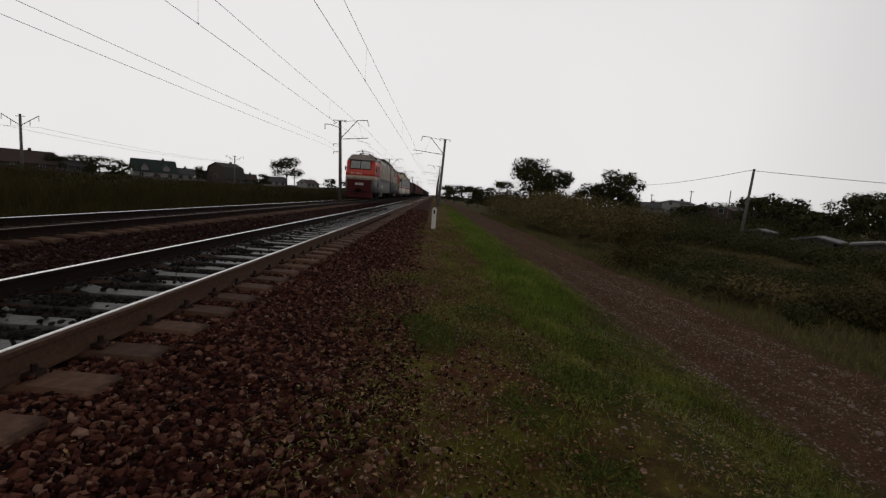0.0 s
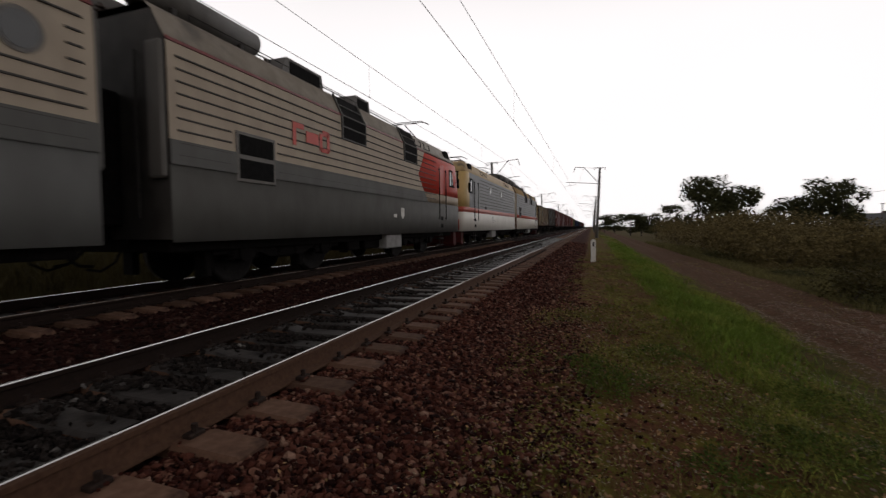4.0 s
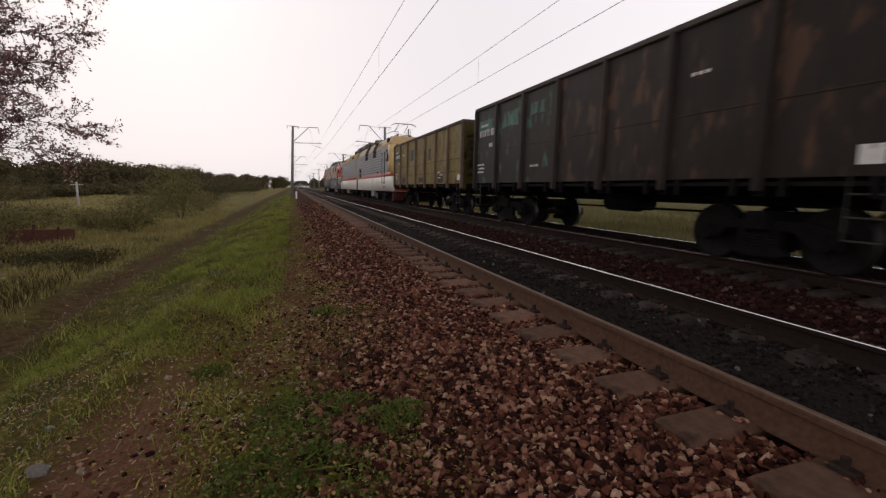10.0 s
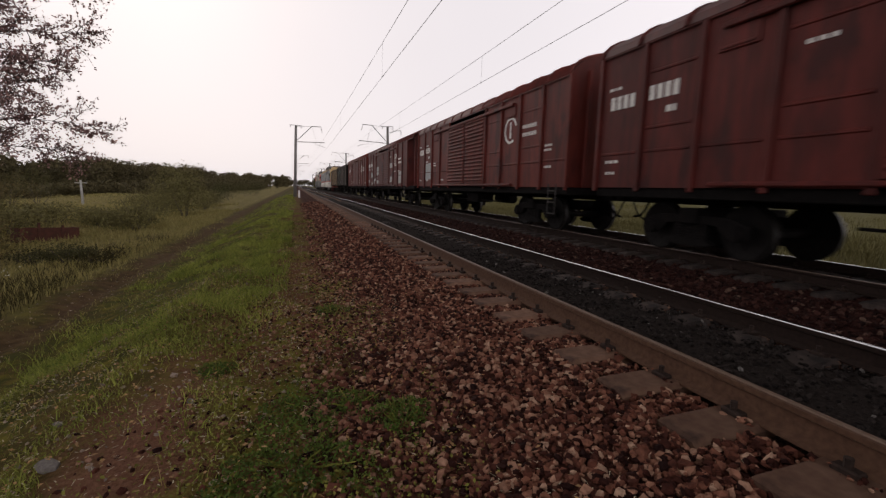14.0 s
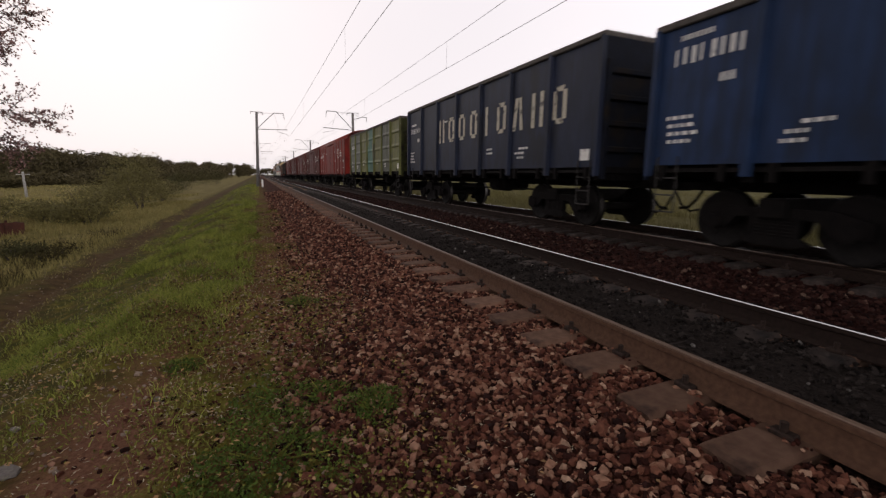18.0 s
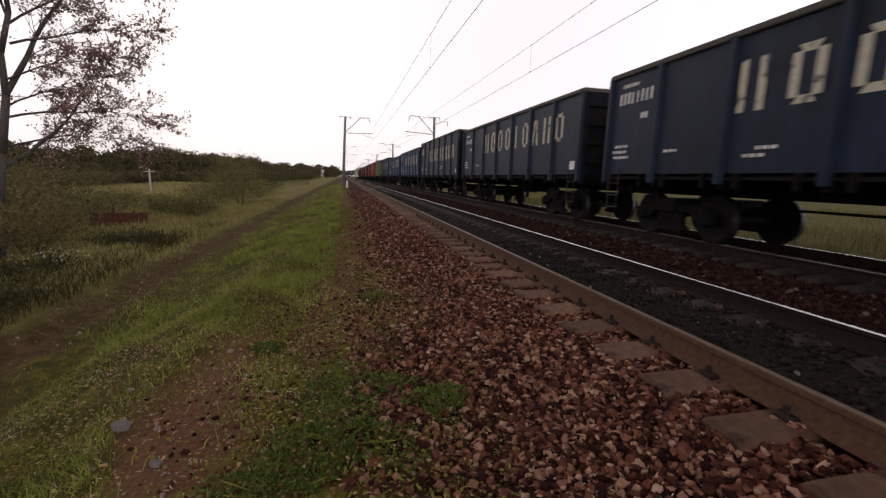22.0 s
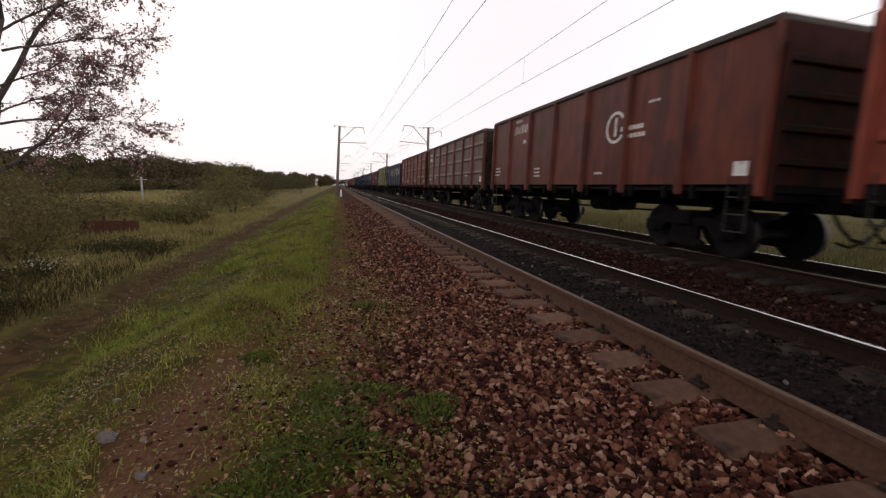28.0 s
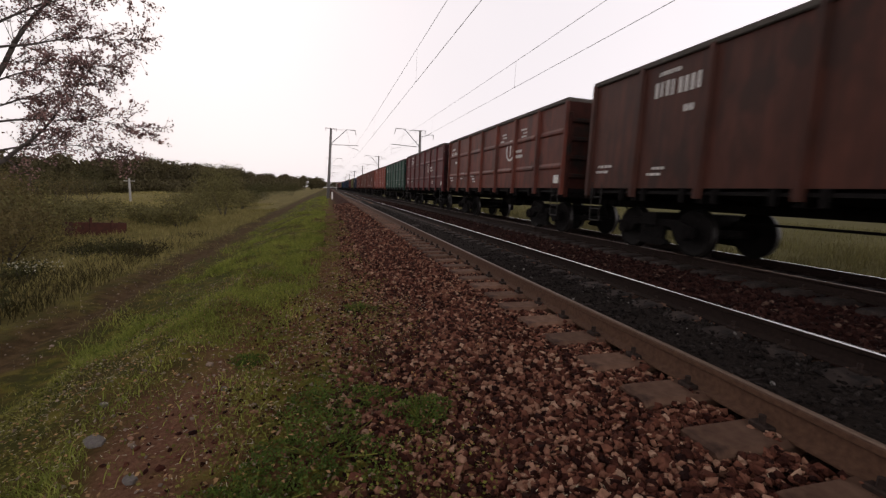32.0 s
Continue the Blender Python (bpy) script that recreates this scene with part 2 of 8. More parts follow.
def rod(bm, p, q, r0, r1=None, seg=8, cap=True):
    p, q = Vector(p), Vector(q)
    r1 = r0 if r1 is None else r1
    d = (q - p).normalized()
    a = d.orthogonal().normalized()
    b = d.cross(a)
    rings = []
    for c, r in ((p, r0), (q, r1)):
        rings.append([bm.verts.new(c + a * (r * math.cos(i * math.tau / seg)) + b * (r * math.sin(i * math.tau / seg))) for i in range(seg)])
    for i in range(seg):
        f = bm.faces.new((rings[0][i], rings[0][(i + 1) % seg], rings[1][(i + 1) % seg], rings[1][i]))
        f.smooth = seg > 6
    if cap:
        bm.faces.new(rings[0][::-1])
        bm.faces.new(rings[1])


def prism(bm, outline, axis, a, b):
    """An outline of 2D points, drawn out from a to b along an axis; the points are the other two axes in order."""
    def at(u, v, w):
        return {"x": (w, u, v), "y": (u, w, v), "z": (u, v, w)}[axis]
    lo = [bm.verts.new(at(u, v, a)) for u, v in outline]
    hi = [bm.verts.new(at(u, v, b)) for u, v in outline]
    k = len(outline)
    for i in range(k):
        bm.faces.new((lo[i], lo[(i + 1) % k], hi[(i + 1) % k], hi[i]))
    bm.faces.new(lo[::-1])
    bm.faces.new(hi)
    bmesh.ops.recalc_face_normals(bm, faces=bm.faces[:])


def tube(bm, points, r, seg=5):
    """A bent round bar in one piece."""
    pts = [Vector(p) for p in points]
    rings, a = [], None
    for i, p in enumerate(pts):
        d = (pts[min(i + 1, len(pts) - 1)] - pts[max(i - 1, 0)]).normalized()
        a = d.orthogonal().normalized() if a is None else (a - d * a.dot(d)).normalized()
        b = d.cross(a)
        rings.append([bm.verts.new(p + a * (r * math.cos(k * math.tau / seg)) + b * (r * math.sin(k * math.tau / seg))) for k in range(seg)])
    for p, q in zip(rings, rings[1:]):
        for k in range(seg):
            bm.faces.new((p[k], p[(k + 1) % seg], q[(k + 1) % seg], q[k]))


def part(name, bm, material, parent=None, label=""):
    me = bpy.data.meshes.new(name)
    bm.to_mesh(me)
    bm.free()
    me.materials.append(material)
    ob = new(name, me)
    if parent:
        ob.parent = parent
    if label:
        ob["label"] = label
    return ob


SHARED = {}


def shared(name, key, build, material, parent, m=None, label=""):
    """A part whose mesh is built once and used by every thing alike."""
    if key not in SHARED:
        bm = bmesh.new()
        build(bm)
        me = bpy.data.meshes.new(name)
        bm.to_mesh(me)
        bm.free()
        me.materials.append(material)
        SHARED[key] = me
    ob = new(name, SHARED[key])
    ob.parent = parent
    if m is not None:
        ob.matrix_basis = m
    if label:
        ob["label"] = label
    return ob


def empty(name, m=None):
    ob = new(name)
    ob.empty_display_size = 0.3
    if m is not None:
        ob.matrix_basis = m
    return ob


def np_mesh(name, verts, tris, materials, index=None, smooth=False):
    """A mesh straight from arrays of corners and of triangles or quads."""
    verts, tris = np.asarray(verts, np.float32), np.asarray(tris, np.int32)
    me = bpy.data.meshes.new(name)
    k = tris.shape[1]
    me.vertices.add(len(verts))
    me.vertices.foreach_set("co", verts.ravel())
    me.loops.add(tris.size)
    me.loops.foreach_set("vertex_index", tris.ravel())
    me.polygons.add(len(tris))
    me.polygons.foreach_set("loop_start", np.arange(0, tris.size, k, dtype=np.int32))
    me.polygons.foreach_set("loop_total", np.full(len(tris), k, np.int32))
    for mt in materials:
        me.materials.append(mt)
    if index is not None:
        me.polygons.foreach_set("material_index", np.asarray(index, np.int32))
    me.polygons.foreach_set("use_smooth", np.full(len(tris), smooth))
    me.update(calc_edges=True)
    me.validate()
    return new(name, me)


# ---- ground: one sheet, with the ballast bed, the verge, the dirt road and the fields ----
R1, R2, R3, R4 = 0.0, -1.595, -4.795, -6.39
NEAR, FAR = (R1 + R2) / 2, (R3 + R4) / 2
PROFILE = ((-3000, 0.0), (-60, -0.2), (-14, -0.55), (-9.6, -0.75), (-8.4, -0.35), (-7.6, -0.24), (-3.0, -0.26), (0.6, -0.245), (1.2, -0.30), (1.9, -0.40), (2.6, -0.45),
           (4.2, -0.52), (5.2, -0.84), (6.0, -1.0), (8.8, -1.03), (9.8, -1.2), (14, -1.6), (30, -1.95), (80, -2.6), (400, -3.0), (3000, -3.0))
PX, PZ = np.array(PROFILE).T


def lie(x, y):
    """The height of the ground."""
    x, y = np.asarray(x, float), np.asarray(y, float)
    z = np.interp(x + np.where(y < 0, 0.6, 0.0) * np.clip((x - 2.5) / 2, 0, 1), PX, PZ)
    grass = np.clip((x - 1.7) / 1.5, 0, 1) + np.clip((-9 - x) / 3, 0, 1)
    road = np.clip((x - 5.2) / 0.6, 0, 1) * np.clip((9.0 - x) / 0.6, 0, 1)
    w = 0.05 * np.sin(x * 2.1 + 0.4 * y) * np.cos(y * 1.3) + 0.03 * np.sin(5.3 * x + 1.0) * np.sin(4.1 * y + 2 * x)
    w = w + 0.35 * np.clip((np.abs(x) - 14) / 30, 0, 1) * np.sin(x * 0.11 + 1) * np.cos(y * 0.09)
    z = z - np.where(y < 0, 0.28, 0.0) * np.clip(-y / 3, 0, 1) * np.clip((x - 4.7) / 0.9, 0, 1) * np.clip((16 - x) / 7, 0, 1)
    z = z + 0.062 * np.clip((1.5 - y) / 0.5, 0, 1) * np.clip((x + 1.5) / 0.1, 0, 1) * np.clip((-0.1 - x) / 0.1, 0, 1) * (0.9 + 0.25 * np.sin(11.4 * y) * np.sin(3 * x))
    rut = -0.09 * np.exp(-((x - 6.5) / 0.22) ** 2) - 0.09 * np.exp(-((x - 7.9) / 0.25) ** 2)
    return z + w * grass * (1 - 0.5 * road) + rut * road


def axis_lines(spans):
    out = []
    for a, b, step in spans:
        out += list(np.arange(a, b, step))
    return np.array(out + [spans[-1][1]])


gx = np.concatenate([-np.geomspace(3000, 16, 26), axis_lines(((-15, -9, 0.5), (-9, -0.5, 0.35), (-0.5, 9.5, 0.16), (9.5, 16, 0.5))), np.geomspace(17, 3000, 32)])
gy = np.concatenate([-np.geomspace(3000, 27, 34), axis_lines(((-26, -10, 0.6), (-10, 10, 0.2), (10, 26, 0.6))), np.geomspace(27, 3000, 34)])
XX, YY = np.meshgrid(gx, gy)
ZZ = lie(XX, YY)
nx, ny = len(gx), len(gy)
ii = np.arange(nx * ny).reshape(ny, nx)
quads = np.stack([ii[:-1, :-1], ii[:-1, 1:], ii[1:, 1:], ii[1:, :-1]], -1).reshape(-1, 4)


def ground_material():
    m = bpy.data.materials.new("ballast_verge_road_field")
    m.use_nodes = True
    n, l = m.node_tree.nodes, m.node_tree.links
    b = n["Principled BSDF"]
    b.inputs["Roughness"].default_value = 0.95
    b.inputs["Specular IOR Level"].default_value = 0.04
    geo = n.new("ShaderNodeNewGeometry")
    sep = n.new("ShaderNodeSeparateXYZ")
    l.new(geo.outputs["Position"], sep.inputs[0])

    def grain(scale, detail=8.0, rough=0.6):
        t = n.new("ShaderNodeTexNoise")
        t.inputs["Scale"].default_value, t.inputs["Detail"].default_value, t.inputs["Roughness"].default_value = scale, detail, rough
        l.new(geo.outputs["Position"], t.inputs["Vector"])
        return t.outputs["Fac"]

    def ramp(src, a, b_, lo=0.0, hi=1.0):
        t = n.new("ShaderNodeMapRange")
        t.inputs["From Min"].default_value, t.inputs["From Max"].default_value = a, b_
        t.inputs["To Min"].default_value, t.inputs["To Max"].default_value = lo, hi
        l.new(src, t.inputs["Value"])
        return t.outputs["Result"]

    def calc(op, a, c):
        t = n.new("ShaderNodeMath")
        t.operation = op
        for i, v in enumerate((a, c)):
            if isinstance(v, (int, float)):
                t.inputs[i].default_value = v
            else:
                l.new(v, t.inputs[i])
        return t.outputs[0]

    def mix(fac, a, c):
        t = n.new("ShaderNodeMix")
        t.data_type = "RGBA"
        l.new(fac, t.inputs["Factor"])
        for key, v in (("A", a), ("B", c)):
            if isinstance(v, tuple):
                t.inputs[key].default_value = (*v, 1)
            else:
                l.new(v, t.inputs[key])
        return t.outputs["Result"]

    fine, mid, broad = grain(38.0), grain(5.0), grain(0.7)
    wob = calc("ADD", sep.outputs["X"], calc("MULTIPLY", calc("SUBTRACT", grain(1.3, 5.0), 0.5), 1.6))
    ballast = mix(ramp(fine, 0.35, 0.68), (0.026, 0.0095, 0.007), (0.085, 0.034, 0.023))
    soil = mix(ramp(fine, 0.3, 0.7), (0.06, 0.026, 0.013), (0.17, 0.08, 0.043))
    turf = mix(ramp(mid, 0.35, 0.65), (0.062, 0.056, 0.011), (0.15, 0.128, 0.024))
    verge = mix(ramp(calc("ADD", mid, calc("MULTIPLY", broad, 1.2)), 1.02, 1.22), soil, turf)
    dirt = mix(ramp(fine, 0.3, 0.72), (0.062, 0.03, 0.018), (0.19, 0.105, 0.068))
    dirt = mix(ramp(mid, 0.42, 0.62, 0.0, 0.75), dirt, (0.07, 0.044, 0.022))
    worn = mix(ramp(mid, 0.4, 0.62), (0.06, 0.037, 0.017), (0.105, 0.066, 0.031))
    dirt = mix(calc("MULTIPLY", ramp(sep.outputs["Y"], 1.0, -3.0), ramp(broad, 0.25, 0.5, 0.6, 1.0)), dirt, worn)
    field = mix(ramp(broad, 0.35, 0.65), (0.14, 0.115, 0.042), (0.26, 0.21, 0.08))
    field = mix(ramp(mid, 0.4, 0.7, 0.0, 0.7), field, (0.08, 0.07, 0.026))
    field = mix(ramp(sep.outputs["Y"], -1.0, 4.0, 0.0, 0.85), field, mix(ramp(mid, 0.35, 0.65), (0.045, 0.036, 0.013), (0.10, 0.076, 0.027)))
    bed = mix(ramp(fine, 0.35, 0.68), (0.015, 0.0115, 0.010), (0.038, 0.030, 0.0265))
    ballast = mix(ramp(sep.outputs["X"], -0.3, 0.25), bed, ballast)
    col = mix(ramp(wob, 1.8, 2.35), ballast, verge)
    bald = mix(ramp(fine, 0.3, 0.7), (0.06, 0.04, 0.016), (0.12, 0.078, 0.032))
    turf = mix(ramp(grain(1.6, 4.0), 0.44, 0.56), bald, turf)
    near_edge = calc("ADD", wob, ramp(sep.outputs["Y"], -4.0, -10.0, 0.0, 1.0))
    col = mix(ramp(near_edge, 3.4, 4.4), col, mix(ramp(mid, 0.42, 0.6), (0.055, 0.055, 0.014), turf))
    far_edge = calc("ADD", wob, ramp(sep.outputs["Y"], 1.0, -4.0, 0.0, 2.0))
    col = mix(calc("MULTIPLY", ramp(wob, 5.9, 6.4), ramp(far_edge, 8.7, 9.2, 1.0, 0.0)), col, dirt)
    col = mix(ramp(far_edge, 8.9, 9.7), col, field)
    # a worn reddish bare patch on the verge
    px_ = calc("DIVIDE", calc("SUBTRACT", wob, 3.45), 0.55)
    py_ = calc("DIVIDE", calc("SUBTRACT", sep.outputs["Y"], -3.1), 1.8)
    bare = calc("ADD", calc("MULTIPLY", px_, px_), calc("MULTIPLY", py_, py_))
    col = mix(ramp(calc("ADD", bare, mid), 1.5, 0.6), col, mix(ramp(fine, 0.3, 0.7), (0.11, 0.05, 0.03), (0.2, 0.10, 0.062)))
    between = mix(ramp(fine, 0.35, 0.68), (0.015, 0.0055, 0.0045), (0.045, 0.017, 0.0135))
    col = mix(ramp(sep.outputs["X"], -1.75, -2.0), col, between)
    col = mix(ramp(wob, -8.2, -9.2), col, mix(ramp(sep.outputs["Y"], 8.0, 2.0), (0.05, 0.042, 0.014), mix(ramp(mid, 0.35, 0.65), (0.07, 0.064, 0.024), (0.13, 0.115, 0.045))))
    l.new(col, b.inputs["Base Color"])
    bp = n.new("ShaderNodeBump")
    bp.inputs["Strength"].default_value, bp.inputs["Distance"].default_value = 0.7, 0.04
    l.new(calc("ADD", fine, mid), bp.inputs["Height"])
    l.new(bp.outputs["Normal"], b.inputs["Normal"])
    return m


ground = np_mesh("ground", np.stack([XX, YY, ZZ], -1).reshape(-1, 3), quads, [ground_material()], smooth=True)
tagged(ground, "red ballast bed, grassy verge, dirt road and rough fields", "ground", kind="structure")

# ---- the two tracks ----
RAIL = ((-0.075, -0.18), (0.075, -0.18), (0.075, -0.168), (0.012, -0.145), (0.009, -0.05), (0.036, -0.036), (0.037, -0.006), (0.03, 0.0),
        (-0.03, 0.0), (-0.037, -0.006), (-0.036, -0.036), (-0.009, -0.05), (-0.012, -0.145), (-0.075, -0.168))


def rail(x, label):
    thing = empty("rail", pose(x, 0, 0))
    tagged(thing, label, "rail", "rails of the double track")
    bm = bmesh.new()
    prism(bm, [p for p in RAIL if p[1] < -0.001], "y", -900, 900)
    part("web_and_foot", bm, M["rail_side"] if x == R1 else M["rail_shaded"], thing, "rust-brown web and foot")
    # the near rail's head changes tone at y 0.4, where its sky glint ends
    for y0, y1 in ((-900, 0.4), (0.412, 900)) if x == R1 else ((-900, 900),):
        bm = bmesh.new()
        w0, w1 = (-0.032, -0.012) if x == R1 and y0 > 0 else (-0.02, 0.012)
        prism(bm, ((w0 - 0.003, -0.0055), (w1 + 0.003, -0.0055), (w1, 0.0015), (w0, 0.0015)), "y", y0, y1)
        dull = x == R3 or (x == R1 and y0 < 0)
        part("running_surface", bm, M["rail_dull"] if dull else M["rail_bright"] if x == R1 else M["rail_head"], thing, "running surface toned brown in place of a dark reflection" if dull else "polished steel running surface")
    return thing


for x in (R1, R2):
    rail(x, "steel rail with polished top and rusty side on near track")
for x in (R3, R4):
    rail(x, "steel rail with polished top on the train's track")

S0, SP = 1.935, 0.551


def sleeper_mesh():
    bm = bmesh.new()
    prof = ((-1.35, -0.40), (-1.35, -0.192), (-1.33, -0.178), (-0.9, -0.166), (-0.7, -0.166), (-0.5, -0.168), (-0.33, -0.205), (0.33, -0.205), (0.5, -0.168), (0.7, -0.166), (0.9, -0.166), (1.33, -0.178), (1.35, -0.192), (1.35, -0.40))
    rows = []
    for y, k in ((-0.14, -0.03), (-0.115, 0.0), (0.115, 0.0), (0.14, -0.03)):
        rows.append([bm.verts.new((u, y, v + (k if v > -0.3 else 0))) for u, v in prof])
    for a, b in zip(rows, rows[1:]):
        for i in range(len(prof) - 1):
            bm.faces.new((a[i], b[i], b[i + 1], a[i + 1])).material_index = 1 if 3 < i < 9 else 0
    bm.faces.new(rows[0])
    bm.faces.new(rows[-1][::-1])
    bmesh.ops.recalc_face_normals(bm, faces=bm.faces[:])
    return bm


def fastening_mesh():
    bm = bmesh.new()
    for rx in (-0.7975, 0.7975):
        for s in (-1, 1):
            rbox(bm, rx + s * 0.075 - (0.0 if s > 0 else 0.07), rx + s * 0.075 + (0.07 if s > 0 else 0.0), -0.06, 0.06, -0.172, -0.138, 0.008)
            rod(bm, (rx + s * 0.115, 0, -0.145), (rx + s * 0.115, 0, -0.09), 0.02, seg=6)
    return bm


# ---- sleepers are built last; here the stones of the ballast ----
rng = np.random.default_rng(7)
ICO_V = np.array([(0, 0, 1), (0.894, 0, 0.447), (0.276, 0.851, 0.447), (-0.724, 0.526, 0.447), (-0.724, -0.526, 0.447), (0.276, -0.851, 0.447),
                  (0.724, 0.526, -0.447), (-0.276, 0.851, -0.447), (-0.894, 0, -0.447), (-0.276, -0.851, -0.447), (0.724, -0.526, -0.447), (0, 0, -1)])
ICO_F = np.array([(0, 1, 2), (0, 2, 3), (0, 3, 4), (0, 4, 5), (0, 5, 1), (1, 6, 2), (2, 7, 3), (3, 8, 4), (4, 9, 5), (5, 10, 1),
                  (6, 7, 2), (7, 8, 3), (8, 9, 4), (9, 10, 5), (10, 6, 1), (11, 7, 6), (11, 8, 7), (11, 9, 8), (11, 10, 9), (11, 6, 10)])


def turns(k):
    """Random rotations."""
    q = rng.normal(size=(k, 4))
    q /= np.linalg.norm(q, axis=1, keepdims=True)
    a, b, c, d = q.T
    return np.stack([np.stack([1 - 2 * (c * c + d * d), 2 * (b * c - a * d), 2 * (b * d + a * c)], -1),
                     np.stack([2 * (b * c + a * d), 1 - 2 * (b * b + d * d), 2 * (c * d - a * b)], -1),
                     np.stack([2 * (b * d - a * c), 2 * (c * d + a * b), 1 - 2 * (b * b + c * c)], -1)], 1)


def stones(name, x, y, z, size, material, label):
    k = len(x)
    # each stone is a lump cut off by a few random planes
    cut = rng.normal(size=(k, 7, 3))
    cut /= np.linalg.norm(cut, axis=2, keepdims=True)
    along = np.einsum("nj,kpj->knp", ICO_V, cut)
    reach = np.where(along > 0.08, rng.uniform(0.5, 0.95, (k, 1, 7)) / np.maximum(along, 0.08), 9.0).min(axis=2)
    v = ICO_V[None] * np.minimum(reach, 1.45)[:, :, None]
    v = v * (rng.uniform(0.55, 1.3, (k, 1, 3)) * size[:, None, None])
    v = np.einsum("kij,knj->kni", turns(k), v)
    v[:, :, 2] *= 0.8
    v += np.stack([x, y, z], -1)[:, None, :]
    f = (ICO_F[None] + 12 * np.arange(k)[:, None, None]).reshape(-1, 3)
    return tagged(np_mesh(name, v.reshape(-1, 3), f, [material]), label, "ballast", kind="stuff")


def strewn(x0, x1, y0, y1, per_m2):
    k = int((x1 - x0) * (y1 - y0) * per_m2)
    return rng.uniform(x0, x1, k), rng.uniform(y0, y1, k)


def off_sleepers(x, y, centre):
    """Leaves the tops of the sleepers bare."""
    on = (np.abs(x - centre) < 1.33) & (np.abs((y - S0 + SP / 2) % SP - SP / 2) < 0.13)
    return ~on


bx, by = [], []
for x0, x1, y0, y1, d in ((0.1, 2.45, -5, 6, 2200), (0.1, 2.3, -8, -5, 1200), (0.1, 2.3, 6, 9, 1100), (0.1, 2.2, -15, -8, 520), (0.1, 2.2, 9, 16, 420), (0.3, 2.1, -40, -14, 90), (0.3, 2.1, 15, 40, 90)):
    x, y = strewn(x0, x1, y0, y1, d)
    keep = off_sleepers(x, y, NEAR) | ((x < 0.17) & (rng.uniform(size=len(x)) < 0.3))
    bx.append(x[keep]), by.append(y[keep])
bx, by = np.concatenate(bx), np.concatenate(by)
thin = rng.uniform(size=len(bx)) < np.clip(1.25 - np.clip(bx - 1.6, 0, 1) * 1.4 + 0.5 * np.sin(3.1 * by + 2 * bx), 0.15, 1)
bx, by = bx[thin], by[thin]
bz = np.where(off_sleepers(bx, by, NEAR), lie(bx, by) + 0.03 * np.clip(1.2 - bx, 0, 1), -0.165) + rng.uniform(-0.012, 0.02, len(bx))
bs = rng.uniform(0.011, 0.0325, len(bx)) * np.where(off_sleepers(bx, by, NEAR), 1.0, 0.6) * (1 + np.clip(np.abs(by) - 8, 0, 12) / 20)
# stones ahead take the darker tones, which stand in for dimmer light
dimmer = by + 0.5 * np.sin(3 * bx) > 0.6
stones("ballast_shoulder", bx[~dimmer], by[~dimmer], bz[~dimmer], bs[~dimmer], M["stone"], "loose red-brown crushed stone beside the track")
stones("damp_ballast_shoulder", bx[dimmer], by[dimmer], bz[dimmer], bs[dimmer], M["stone_dimmed"], "dark red crushed stone beside the track, dimmer light in its tones")
bx, by = [], []
for y0, y1, d in ((-9, 10, 1300), (-34, -9, 330), (10, 34, 350)):
    x, y = strewn(R2 + 0.05, R1 - 0.05, y0, y1, d)
    keep = (off_sleepers(x, y, NEAR) | (rng.uniform(size=len(x)) < np.where(y < 1.5, 0.35, np.where(x < -1.05 + 0.25 * np.sin(5 * y), 0.8, 0.03)))) & ((y > 1.2) | (rng.uniform(size=len(x)) < 0.55))
    bx.append(x[keep]), by.append(y[keep])
bx, by = np.concatenate(bx), np.concatenate(by)
stones("crib_ballast", bx, by, np.where(off_sleepers(bx, by, NEAR), np.where(by < 1.5, -0.195, -0.235), -0.175) + rng.uniform(-0.015, 0.012, len(bx)), rng.uniform(0.008, 0.026, len(bx)) * np.where(by > 1.5, 1.3, 1.0), M["stone_dark"], "dark oil-stained stone between the rails")
bx, by = [], []
for y0, y1, d in ((-14, 16, 260), (-50, -14, 60), (16, 50, 60)):
    x, y = strewn(-8.2, R2 - 0.1, y0, y1, d)
    keep = off_sleepers(x, y, NEAR) & off_sleepers(x, y, FAR)
    bx.append(x[keep]), by.append(y[keep])
bx, by = np.concatenate(bx), np.concatenate(by)
stones("bed_ballast", bx, by, lie(bx, by) + rng.uniform(-0.01, 0.02, len(bx)), rng.uniform(0.018, 0.045, len(bx)), M["stone_bed"], "red-brown crushed stone between the tracks")


# ---- overhead line: masts with brackets, messenger and contact wires ----
NEAR_MASTS = [(2.5, y) for y in (-300, -240, -181, -122, -62)] + [(3.05, y) for y in (62, 120, 178, 236, 300)]
FAR_MASTS = [(-8.9, y) for y in (-310, -255, -205, -156, -106, -57)] + [(-8.5, y) for y in (52, 106, 160, 216, 275)]


def insulator(bm, p, q, r=0.07, k=5):
    p, q = Vector(p), Vector(q)
    rod(bm, p, q, 0.02, seg=6)
    for i in range(k):
        c = p.lerp(q, (i + 0.5) / k)
        d = (q - p).normalized() * 0.02
        rod(bm, c - d, c + d, r, r * 0.7, seg=10)


